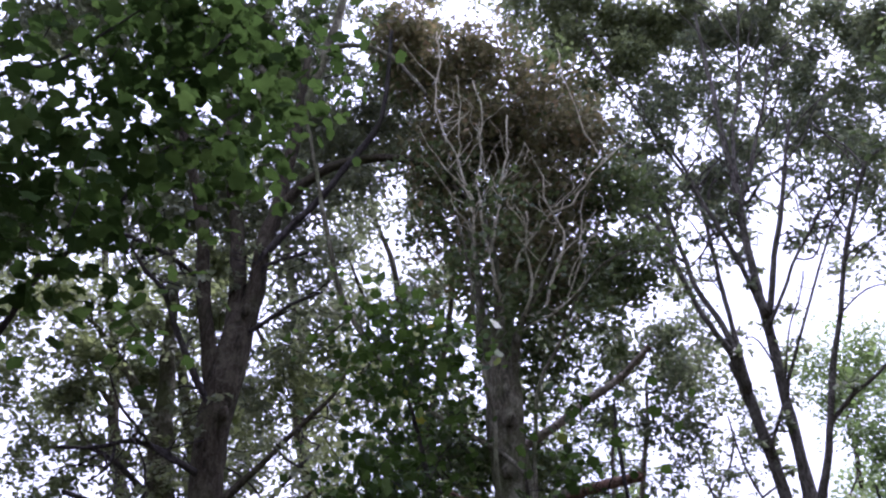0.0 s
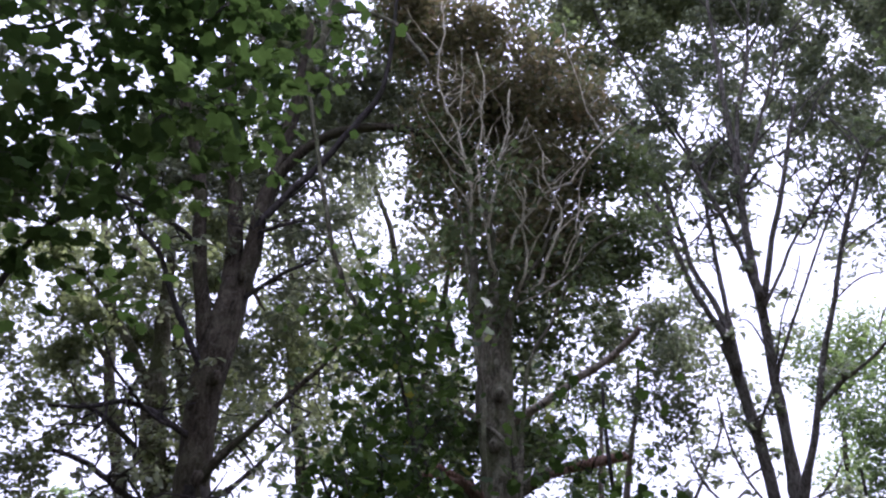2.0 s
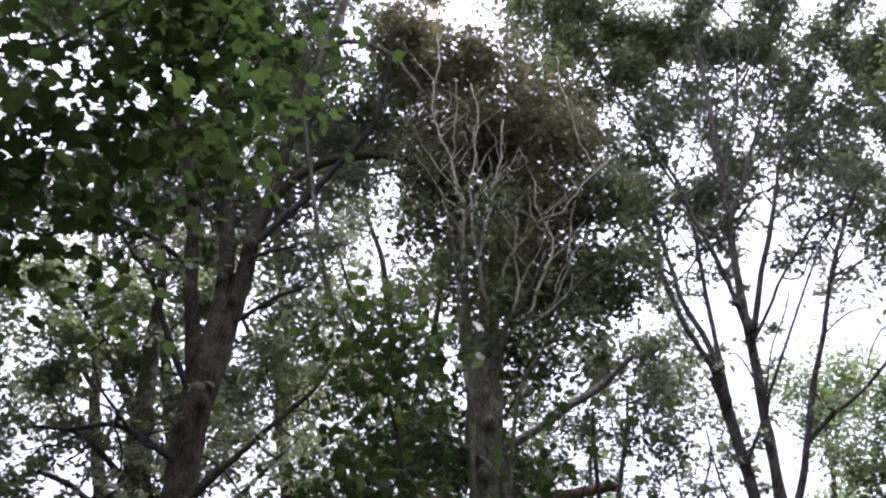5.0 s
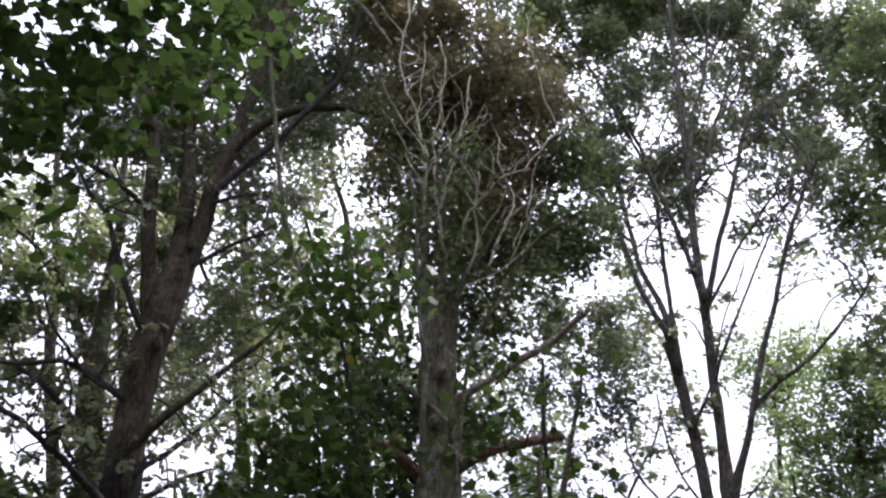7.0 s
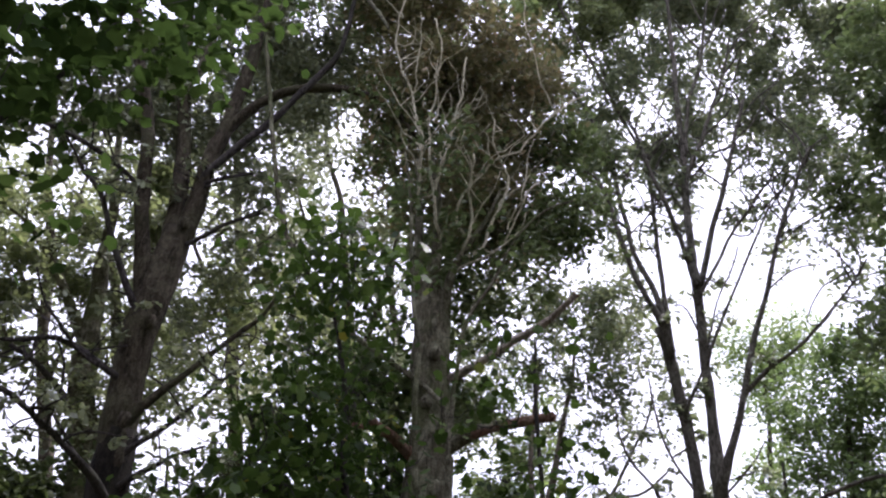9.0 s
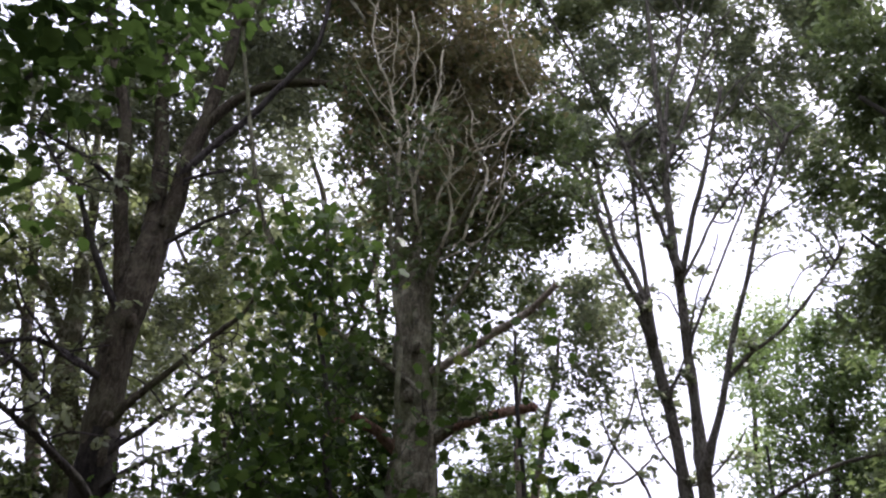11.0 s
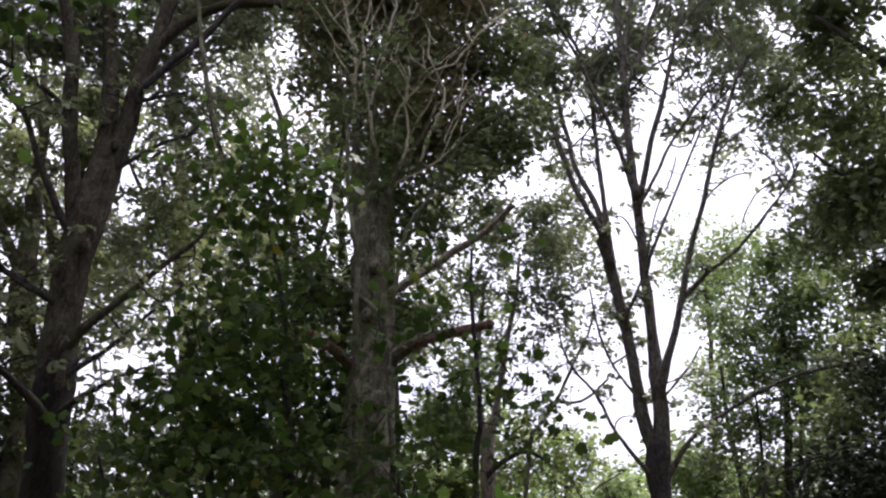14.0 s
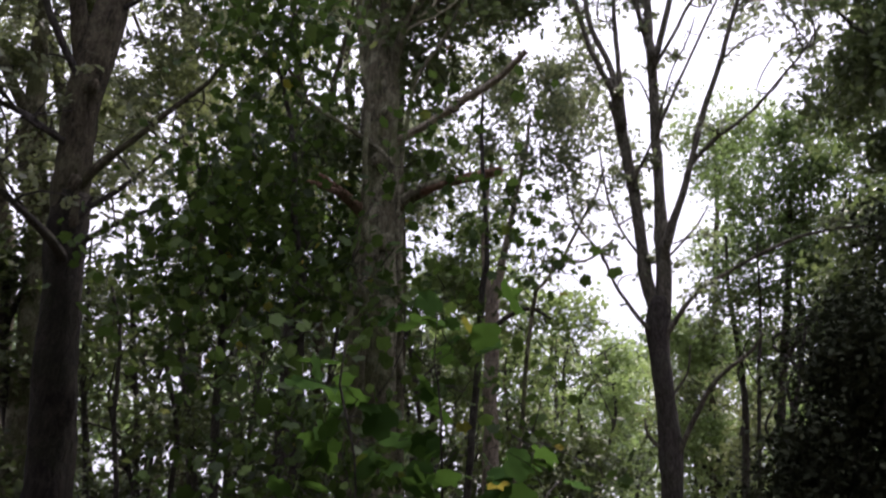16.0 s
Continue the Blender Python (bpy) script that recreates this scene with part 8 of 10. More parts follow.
clump(thicket_tree_4, -0.88, 12.64, 2.43, 0.44, 0.70, 0.39, 621)
clump(thicket_tree_4, -0.76, 12.65, 1.79, 0.52, 0.70, 0.39, 714)
clump(thicket_tree_4, -0.82, 12.65, 1.35, 0.47, 0.70, 0.39, 648)
crown(thicket_tree_4, "pointed", 0.0951, leaf_shaded, 404, per_spray=12, spread=0.0936, flat=0.75, bunch=8, twig_r=0.006)

thicket_tree_5 = Tree("sapling", "slim woodland sapling in a dense thicket", bark_dark, (0.20, 11.70), "sapling", "thicket saplings")
limb(thicket_tree_5, "trunk", [(0.199, 11.697, -0.1, 0.057), (0.168, 11.697, 0.523, 0.049), (0.137, 11.696, 1.495, 0.046), (0.064, 11.695, 2.203, 0.038), (0.067, 11.695, 2.943, 0.031), (0.078, 11.695, 3.715, 0.023), (0.188, 11.697, 4.528, 0.015)])
limb(thicket_tree_5, "limb", [(0.064, 11.695, 2.203, 0.023), (0.044, 11.695, 2.495, 0.016), (-0.632, 11.661, 2.829, 0.007)])
limb(thicket_tree_5, "limb", [(0.067, 11.695, 2.943, 0.023), (0.486, 11.695, 3.271, 0.016), (0.517, 11.695, 3.662, 0.007)])
limb(thicket_tree_5, "limb", [(0.078, 11.695, 3.715, 0.023), (-0.188, 11.688, 4.014, 0.017), (0.671, 11.691, 4.476, 0.007)])
clump(thicket_tree_5, -0.09, 11.69, 4.60, 0.42, 0.70, 0.41, 40)
clump(thicket_tree_5, -0.16, 11.69, 3.63, 0.34, 0.70, 0.41, 897)
clump(thicket_tree_5, -0.06, 11.69, 3.19, 0.40, 0.70, 0.40, 323)
clump(thicket_tree_5, -0.18, 11.69, 2.54, 0.41, 0.70, 0.40, 64)
clump(thicket_tree_5, 0.25, 11.70, 2.07, 0.44, 0.70, 0.40, 521)
clump(thicket_tree_5, 0.17, 11.70, 1.49, 0.40, 0.70, 0.40, 608)
crown(thicket_tree_5, "pointed", 0.0951, leaf_shaded, 405, per_spray=12, spread=0.0936, flat=0.75, bunch=8, twig_r=0.006)

thicket_tree_6 = Tree("sapling", "slim woodland sapling in a dense thicket", bark_dark, (0.74, 13.19), "sapling", "thicket saplings")
limb(thicket_tree_6, "trunk", [(0.744, 13.19, -0.1, 0.054), (0.676, 13.192, 0.542, 0.047), (0.608, 13.193, 1.55, 0.043), (0.45, 13.196, 2.27, 0.036), (0.566, 13.194, 3.027, 0.029), (0.629, 13.193, 3.811, 0.022), (0.461, 13.196, 4.611, 0.014)])
limb(thicket_tree_6, "limb", [(0.45, 13.196, 2.27, 0.022), (0.657, 13.192, 2.609, 0.015), (1.086, 13.172, 3.049, 0.007)])
limb(thicket_tree_6, "limb", [(0.566, 13.194, 3.027, 0.022), (-0.065, 13.193, 3.337, 0.015), (0.234, 13.197, 3.789, 0.007)])
limb(thicket_tree_6, "limb", [(0.629, 13.193, 3.811, 0.022), (0.506, 13.195, 4.16, 0.015), (0.925, 13.181, 4.637, 0.007)])
clump(thicket_tree_6, 0.38, 13.20, 4.54, 0.43, 0.70, 0.42, 1261)
clump(thicket_tree_6, 1.12, 13.17, 3.68, 0.46, 0.70, 0.41, 370)
clump(thicket_tree_6, 0.20, 13.20, 2.96, 0.46, 0.70, 0.41, 176)
clump(thicket_tree_6, 0.35, 13.20, 2.63, 0.53, 0.70, 0.41, 353)
clump(thicket_tree_6, 0.92, 13.18, 2.02, 0.52, 0.70, 0.40, 104)
clump(thicket_tree_6, 0.78, 13.19, 1.45, 0.57, 0.70, 0.40, 810)
crown(thicket_tree_6, "pointed", 0.0951, leaf_shaded, 406, per_spray=12, spread=0.0936, flat=0.75, bunch=8, twig_r=0.006)

thicket_tree_7 = Tree("sapling", "slim woodland sapling in a dense thicket", bark_dark, (1.54, 13.14), "sapling", "thicket saplings")
limb(thicket_tree_7, "trunk", [(1.539, 13.136, -0.1, 0.065), (1.526, 13.137, 0.553, 0.056), (1.513, 13.139, 1.579, 0.052), (1.48, 13.142, 2.349, 0.043), (1.333, 13.154, 3.144, 0.035), (1.169, 13.167, 3.969, 0.026), (1.31, 13.156, 4.841, 0.017)])
limb(thicket_tree_7, "limb", [(1.48, 13.142, 2.349, 0.026), (1.33, 13.155, 2.677, 0.018), (0.373, 13.197, 3.06, 0.008)])
limb(thicket_tree_7, "limb", [(1.333, 13.154, 3.144, 0.026), (1.168, 13.167, 3.484, 0.018), (1.299, 13.157, 3.93, 0.008)])
limb(thicket_tree_7, "limb", [(1.169, 13.167, 3.969, 0.026), (1.467, 13.143, 4.342, 0.019), (0.591, 13.193, 4.757, 0.008)])
clump(thicket_tree_7, 1.59, 13.13, 4.67, 0.56, 0.70, 0.44, 621)
clump(thicket_tree_7, 1.36, 13.15, 3.87, 0.48, 0.70, 0.44, 192)
clump(thicket_tree_7, 1.70, 13.12, 3.36, 0.52, 0.70, 0.43, 762)
clump(thicket_tree_7, 1.42, 13.15, 2.75, 0.42, 0.70, 0.43, 669)
clump(thicket_tree_7, 1.49, 13.14, 2.12, 0.38, 0.70, 0.43, 205)
clump(thicket_tree_7, 1.47, 13.14, 1.38, 0.45, 0.70, 0.43, 679)
crown(thicket_tree_7, "pointed", 0.0951, leaf_shaded, 407, per_spray=12, spread=0.0936, flat=0.75, bunch=8, twig_r=0.006)

thicket_tree_8 = Tree("sapling", "slim woodland sapling in a dense thicket", bark_dark, (2.26, 14.06), "sapling", "thicket saplings")
limb(thicket_tree_8, "trunk", [(2.257, 14.057, -0.1, 0.081), (2.242, 14.059, 0.57, 0.07), (2.228, 14.061, 1.627, 0.065), (2.195, 14.066, 2.368, 0.054), (2.281, 14.053, 3.138, 0.043), (1.978, 14.094, 3.923, 0.032), (1.966, 14.095, 4.746, 0.021)])
limb(thicket_tree_8, "limb", [(2.195, 14.066, 2.368, 0.033), (2.418, 14.033, 2.732, 0.023), (0.852, 14.185, 3.133, 0.01)])
limb(thicket_tree_8, "limb", [(2.281, 14.053, 3.138, 0.033), (1.951, 14.097, 3.499, 0.023), (2.848, 13.96, 3.993, 0.01)])
limb(thicket_tree_8, "limb", [(1.978, 14.094, 3.923, 0.033), (1.894, 14.104, 4.304, 0.023), (1.325, 14.158, 4.771, 0.01)])
clump(thicket_tree_8, 2.02, 14.09, 4.71, 0.49, 0.70, 0.42, 19)
clump(thicket_tree_8, 2.31, 14.05, 4.03, 0.58, 0.70, 0.42, 460)
clump(thicket_tree_8, 2.17, 14.07, 3.21, 0.48, 0.70, 0.42, 324)
clump(thicket_tree_8, 2.40, 14.04, 2.76, 0.41, 0.70, 0.41, 127)
clump(thicket_tree_8, 1.99, 14.09, 2.06, 0.44, 0.70, 0.41, 274)
clump(thicket_tree_8, 1.95, 14.10, 1.70, 0.57, 0.70, 0.41, 350)
crown(thicket_tree_8, "pointed", 0.108, leaf_shaded, 408, per_spray=14, spread=0.13, flat=0.75, bunch=8, twig_r=0.006)

thicket_tree_9 = Tree("sapling", "slim woodland sapling in a dense thicket", bark_dark, (2.77, 11.94), "sapling", "thicket saplings")
limb(thicket_tree_9, "trunk", [(2.767, 11.937, -0.1, 0.05), (2.753, 11.94, 0.556, 0.043), (2.739, 11.943, 1.588, 0.04), (2.716, 11.947, 2.108, 0.033), (2.686, 11.953, 2.643, 0.026), (2.647, 11.961, 3.193, 0.02), (2.674, 11.956, 3.761, 0.013)])
limb(thicket_tree_9, "limb", [(2.716, 11.947, 2.108, 0.02), (2.781, 11.934, 2.414, 0.014), (3.153, 11.848, 2.807, 0.006)])
limb(thicket_tree_9, "limb", [(2.686, 11.953, 2.643, 0.02), (2.899, 11.908, 2.96, 0.014), (3.299, 11.811, 3.362, 0.006)])
limb(thicket_tree_9, "limb", [(2.647, 11.961, 3.193, 0.02), (2.834, 11.922, 3.518, 0.014), (2.481, 11.993, 3.923, 0.006)])
clump(thicket_tree_9, 2.72, 11.95, 3.63, 0.41, 0.70, 0.33, 131)
clump(thicket_tree_9, 2.86, 11.92, 3.12, 0.30, 0.70, 0.32, 190)
clump(thicket_tree_9, 2.32, 12.02, 2.66, 0.36, 0.70, 0.32, 381)
clump(thicket_tree_9, 2.90, 11.91, 2.48, 0.37, 0.70, 0.32, 369)
clump(thicket_tree_9, 2.90, 11.91, 1.94, 0.33, 0.70, 0.32, 273)
clump(thicket_tree_9, 2.76, 11.94, 1.53, 0.40, 0.70, 0.32, 327)
crown(thicket_tree_9, "pointed", 0.0951, leaf_shaded, 409, per_spray=12, spread=0.0936, flat=0.75, bunch=8, twig_r=0.006)

thicket_tree_10 = Tree("sapling", "slim woodland sapling in a dense thicket", bark_dark, (4.13, 14.70), "sapling", "thicket saplings")
limb(thicket_tree_10, "trunk", [(4.126, 14.696, -0.1, 0.062), (4.085, 14.707, 0.597, 0.054), (4.045, 14.717, 1.706, 0.05), (3.968, 14.737, 2.352, 0.041), (4.092, 14.705, 3.02, 0.033), (4.094, 14.704, 3.705, 0.025), (4.112, 14.699, 4.41, 0.016)])
limb(thicket_tree_10, "limb", [(3.968, 14.737, 2.352, 0.025), (3.998, 14.729, 2.731, 0.018), (2.616, 15.014, 3.184, 0.008)])
limb(thicket_tree_10, "limb", [(4.092, 14.705, 3.02, 0.025), (4.245, 14.664, 3.41, 0.018), (3.913, 14.751, 3.902, 0.008)])
limb(thicket_tree_10, "limb", [(4.094, 14.704, 3.705, 0.025), (4.015, 14.725, 4.104, 0.018), (4.144, 14.691, 4.615, 0.008)])
clump(thicket_tree_10, 3.79, 14.78, 4.20, 0.49, 0.70, 0.41, 108)
clump(thicket_tree_10, 3.81, 14.78, 3.84, 0.37, 0.70, 0.40, 29)
clump(thicket_tree_10, 4.35, 14.63, 2.78, 0.51, 0.70, 0.40, 23)
clump(thicket_tree_10, 4.03, 14.72, 2.21, 0.37, 0.70, 0.40, 210)
clump(thicket_tree_10, 4.17, 14.68, 1.52, 0.36, 0.70, 0.40, 205)
crown(thicket_tree_10, "pointed", 0.108, leaf_green, 410, per_spray=14, spread=0.13, flat=0.75, bunch=8, twig_r=0.006)

thicket_tree_11 = Tree("sapling", "slim woodland sapling in a dense thicket", bark_dark, (5.56, 17.41), "sapling", "thicket saplings")
limb(thicket_tree_11, "trunk", [(5.559, 17.406, -0.1, 0.067), (5.61, 17.39, 0.641, 0.058), (5.661, 17.374, 1.83, 0.054), (5.76, 17.343, 2.547, 0.045), (6.005, 17.262, 3.283, 0.036), (5.996, 17.265, 4.034, 0.027), (5.841, 17.317, 4.807, 0.018)])
limb(thicket_tree_11, "limb", [(5.76, 17.343, 2.547, 0.027), (5.428, 17.445, 2.992, 0.019), (4.862, 17.604, 3.559, 0.008)])
limb(thicket_tree_11, "limb", [(6.005, 17.262, 3.283, 0.027), (5.81, 17.326, 3.742, 0.019), (5.557, 17.406, 4.329, 0.008)])
limb(thicket_tree_11, "limb", [(5.996, 17.265, 4.034, 0.027), (5.57, 17.402, 4.508, 0.019), (6.378, 17.133, 5.102, 0.008)])
clump(thicket_tree_11, 4.70, 17.65, 4.88, 0.67, 0.70, 0.49, 38)
clump(thicket_tree_11, 6.11, 17.23, 4.00, 0.68, 0.70, 0.48, 1074)
clump(thicket_tree_11, 6.37, 17.14, 3.39, 0.57, 0.70, 0.48, 403)
clump(thicket_tree_11, 5.22, 17.51, 2.87, 0.52, 0.70, 0.48, 290)
clump(thicket_tree_11, 5.41, 17.45, 2.38, 0.57, 0.70, 0.48, 445)
clump(thicket_tree_11, 5.53, 17.41, 1.61, 0.56, 0.70, 0.48, 441)
crown(thicket_tree_11, "pointed", 0.108, leaf_light, 411, per_spray=14, spread=0.13, flat=0.75, bunch=8, twig_r=0.006)

thicket_tree_12 = Tree("sapling", "slim woodland sapling in a dense thicket", bark_dark, (6.72, 18.07), "sapling", "thicket saplings")
limb(thicket_tree_12, "trunk", [(6.721, 18.072, -0.1, 0.071), (6.727, 18.07, 0.66, 0.061), (6.733, 18.068, 1.885, 0.057), (6.744, 18.064, 2.575, 0.047), (6.976, 17.978, 3.284, 0.038), (7.012, 17.965, 4.006, 0.028), (7.23, 17.88, 4.743, 0.018)])
limb(thicket_tree_12, "limb", [(6.744, 18.064, 2.575, 0.028), (7.136, 17.917, 3.048, 0.02), (7.648, 17.71, 3.641, 0.009)])
limb(thicket_tree_12, "limb", [(6.976, 17.978, 3.284, 0.029), (7.24, 17.876, 3.763, 0.02), (6.074, 18.292, 4.378, 0.009)])
limb(thicket_tree_12, "limb", [(7.012, 17.965, 4.006, 0.029), (6.942, 17.991, 4.498, 0.02), (6.798, 18.044, 5.127, 0.009)])
clump(thicket_tree_12, 6.31, 18.22, 4.70, 0.51, 0.70, 0.51, 2379)
clump(thicket_tree_12, 6.24, 18.24, 4.00, 0.52, 0.70, 0.51, 429)
clump(thicket_tree_12, 6.57, 18.13, 3.59, 0.59, 0.70, 0.51, 980)
clump(thicket_tree_12, 6.64, 18.10, 2.94, 0.51, 0.70, 0.51, 135)
clump(thicket_tree_12, 6.60, 18.11, 2.26, 0.67, 0.70, 0.51, 558)
clump(thicket_tree_12, 6.85, 18.03, 1.86, 0.47, 0.70, 0.50, 388)
crown(thicket_tree_12, "pointed", 0.108, leaf_light, 412, per_spray=14, spread=0.13, flat=0.75, bunch=8, twig_r=0.006)

thicket_tree_13 = Tree("sapling", "slim woodland sapling in a dense thicket", bark_dark, (6.53, 14.93), "sapling", "thicket saplings")
limb(thicket_tree_13, "trunk", [(6.532, 14.926, -0.1, 0.066), (6.569, 14.91, 0.629, 0.057), (6.606, 14.893, 1.796, 0.053), (6.67, 14.866, 2.418, 0.044), (6.688, 14.858, 3.055, 0.035), (6.718, 14.845, 3.708, 0.026), (6.435, 14.966, 4.386, 0.017)])
limb(thicket_tree_13, "limb", [(6.67, 14.866, 2.418, 0.027), (5.961, 15.154, 2.805, 0.019), (6.897, 14.765, 3.302, 0.008)])
limb(thicket_tree_13, "limb", [(6.688, 14.858, 3.055, 0.027), (6.797, 14.81, 3.454, 0.019), (7.468, 14.492, 3.944, 0.008)])
limb(thicket_tree_13, "limb", [(6.718, 14.845, 3.708, 0.027), (6.934, 14.748, 4.113, 0.019), (6.889, 14.768, 4.635, 0.008)])
clump(thicket_tree_13, 6.75, 14.83, 4.45, 0.52, 0.70, 0.43, 244)
clump(thicket_tree_13, 6.54, 14.92, 3.68, 0.39, 0.70, 0.43, 1226)
clump(thicket_tree_13, 6.75, 14.83, 3.11, 0.49, 0.70, 0.43, 1430)
clump(thicket_tree_13, 6.56, 14.91, 2.80, 0.48, 0.70, 0.43, 244)
clump(thicket_tree_13, 7.06, 14.69, 2.24, 0.49, 0.70, 0.43, 322)
clump(thicket_tree_13, 6.81, 14.80, 1.63, 0.41, 0.70, 0.43, 264)
crown(thicket_tree_13, "pointed", 0.108, leaf_green, 413, per_spray=14, spread=0.13, flat=0.75, bunch=8, twig_r=0.006)

thicket_tree_14 = Tree("sapling", "slim woodland sapling in a dense thicket", bark_dark, (6.05, 11.84), "sapling", "thicket saplings")
limb(thicket_tree_14, "trunk", [(6.054, 11.844, -0.1, 0.054), (6.045, 11.849, 0.594, 0.047), (6.037, 11.853, 1.697, 0.043), (6.021, 11.861, 2.31, 0.036), (6.117, 11.813, 2.941, 0.029), (6.063, 11.84, 3.596, 0.022), (6.144, 11.799, 4.266, 0.014)])
limb(thicket_tree_14, "limb", [(6.021, 11.861, 2.31, 0.022), (6.361, 11.687, 2.621, 0.015), (5.777, 11.978, 3.028, 0.007)])
limb(thicket_tree_14, "limb", [(6.117, 11.813, 2.941, 0.022), (6.13, 11.807, 3.265, 0.015), (5.877, 11.93, 3.686, 0.007)])
limb(thicket_tree_14, "limb", [(6.063, 11.84, 3.596, 0.022), (6.151, 11.796, 3.926, 0.015), (5.645, 12.039, 4.379, 0.007)])
clump(thicket_tree_14, 6.59, 11.56, 4.19, 0.41, 0.70, 0.37, 558)
clump(thicket_tree_14, 6.58, 11.57, 3.53, 0.41, 0.70, 0.36, 76)
clump(thicket_tree_14, 6.26, 11.74, 3.15, 0.39, 0.70, 0.36, 412)
clump(thicket_tree_14, 6.26, 11.74, 2.52, 0.52, 0.70, 0.36, 956)
clump(thicket_tree_14, 6.12, 11.81, 2.15, 0.43, 0.70, 0.36, 522)
clump(thicket_tree_14, 6.28, 11.73, 1.50, 0.37, 0.70, 0.36, 442)
crown(thicket_tree_14, "pointed", 0.0951, leaf_green, 414, per_spray=12, spread=0.0936, flat=0.75, bunch=8, twig_r=0.006)

thicket_tree_15 = Tree("sapling", "slim woodland sapling in a dense thicket", bark_dark, (5.08, 8.97), "sapling", "thicket saplings")
limb(thicket_tree_15, "trunk", [(5.082, 8.969, -0.1, 0.058), (5.094, 8.962, 0.556, 0.05), (5.107, 8.955, 1.589, 0.047), (5.124, 8.945, 2.053, 0.039), (5.223, 8.89, 2.529, 0.031), (5.312, 8.839, 3.017, 0.023), (5.4, 8.787, 3.516, 0.015)])
limb(thicket_tree_15, "limb", [(5.124, 8.945, 2.053, 0.023), (4.946, 9.042, 2.292, 0.016), (5.054, 8.984, 2.594, 0.007)])
limb(thicket_tree_15, "limb", [(5.223, 8.89, 2.529, 0.023), (5.166, 8.922, 2.775, 0.016), (5.328, 8.829, 3.078, 0.007)])
limb(thicket_tree_15, "limb", [(5.312, 8.839, 3.017, 0.024), (5.077, 8.971, 3.282, 0.017), (5.725, 8.585, 3.552, 0.007)])
clump(thicket_tree_15, 5.30, 8.84, 3.43, 0.39, 0.70, 0.28, 56)
clump(thicket_tree_15, 5.21, 8.90, 2.96, 0.32, 0.70, 0.28, 101)
clump(thicket_tree_15, 5.24, 8.88, 2.61, 0.31, 0.70, 0.28, 37)
clump(thicket_tree_15, 5.30, 8.85, 2.30, 0.36, 0.70, 0.28, 84)
clump(thicket_tree_15, 5.22, 8.89, 1.89, 0.29, 0.70, 0.28, 292)
clump(thicket_tree_15, 5.23, 8.88, 1.45, 0.38, 0.70, 0.28, 378)
crown(thicket_tree_15, "pointed", 0.0951, leaf_shaded, 415, per_spray=12, spread=0.0936, flat=0.75, bunch=8, twig_r=0.006)

thicket_tree_16 = Tree("sapling", "slim woodland sapling in a dense thicket", bark_dark, (-2.81, 8.65), "sapling", "thicket saplings")
limb(thicket_tree_16, "trunk", [(-2.815, 8.65, -0.1, 0.09), (-2.87, 8.629, 0.459, 0.077), (-2.925, 8.608, 1.31, 0.072), (-3.034, 8.565, 1.835, 0.06), (-3.09, 8.543, 2.381, 0.048), (-3.129, 8.527, 2.951, 0.036), (-3.228, 8.485, 3.532, 0.024)])
limb(thicket_tree_16, "limb", [(-3.034, 8.565, 1.835, 0.036), (-2.969, 8.59, 2.044, 0.025), (-3.369, 8.424, 2.258, 0.011)])
limb(thicket_tree_16, "limb", [(-3.09, 8.543, 2.381, 0.036), (-3.097, 8.54, 2.591, 0.025), (-3.451, 8.387, 2.805, 0.011)])
limb(thicket_tree_16, "limb", [(-3.129, 8.527, 2.951, 0.037), (-3.121, 8.53, 3.173, 0.026), (-3.333, 8.44, 3.412, 0.011)])
clump(thicket_tree_16, -3.40, 8.41, 3.44, 0.35, 0.70, 0.34, 2690)
clump(thicket_tree_16, -3.40, 8.41, 3.01, 0.34, 0.70, 0.34, 521)
clump(thicket_tree_16, -3.19, 8.50, 2.43, 0.44, 0.70, 0.34, 663)
clump(thicket_tree_16, -3.04, 8.56, 2.09, 0.46, 0.70, 0.34, 86)
clump(thicket_tree_16, -2.86, 8.63, 1.66, 0.45, 0.70, 0.33, 588)
clump(thicket_tree_16, -3.21, 8.49, 1.30, 0.46, 0.70, 0.33, 609)
crown(thicket_tree_16, "oval", 0.0881, leaf_shaded, 416, per_spray=12, spread=0.0936, flat=0.75, bunch=8, twig_r=0.006)

thicket_tree_17 = Tree("sapling", "slim woodland sapling in a dense thicket", bark_dark, (3.13, 10.82), "sapling", "thicket saplings")
limb(thicket_tree_17, "trunk", [(3.128, 10.823, -0.1, 0.037), (3.184, 10.807, 0.551, 0.032), (3.24, 10.791, 1.575, 0.029), (3.288, 10.778, 1.845, 0.024), (3.327, 10.767, 2.119, 0.019), (3.392, 10.748, 2.397, 0.014), (3.346, 10.761, 2.678, 0.009)])
limb(thicket_tree_17, "limb", [(3.288, 10.778, 1.845, 0.015), (3.361, 10.757, 2.119, 0.01), (2.93, 10.873, 2.46, 0.004)])
limb(thicket_tree_17, "limb", [(3.327, 10.767, 2.119, 0.015), (3.411, 10.742, 2.397, 0.01), (3.044, 10.844, 2.746, 0.004)])
limb(thicket_tree_17, "limb", [(3.392, 10.748, 2.397, 0.015), (3.354, 10.759, 2.679, 0.01), (3.59, 10.687, 3.038, 0.004)])
clump(thicket_tree_17, 3.17, 10.81, 2.55, 0.43, 0.70, 0.29, 12)
clump(thicket_tree_17, 3.35, 10.76, 2.27, 0.40, 0.70, 0.29, 482)
clump(thicket_tree_17, 2.82, 10.90, 2.10, 0.43, 0.70, 0.29, 23)
clump(thicket_tree_17, 3.77, 10.63, 1.89, 0.50, 0.70, 0.29, 299)
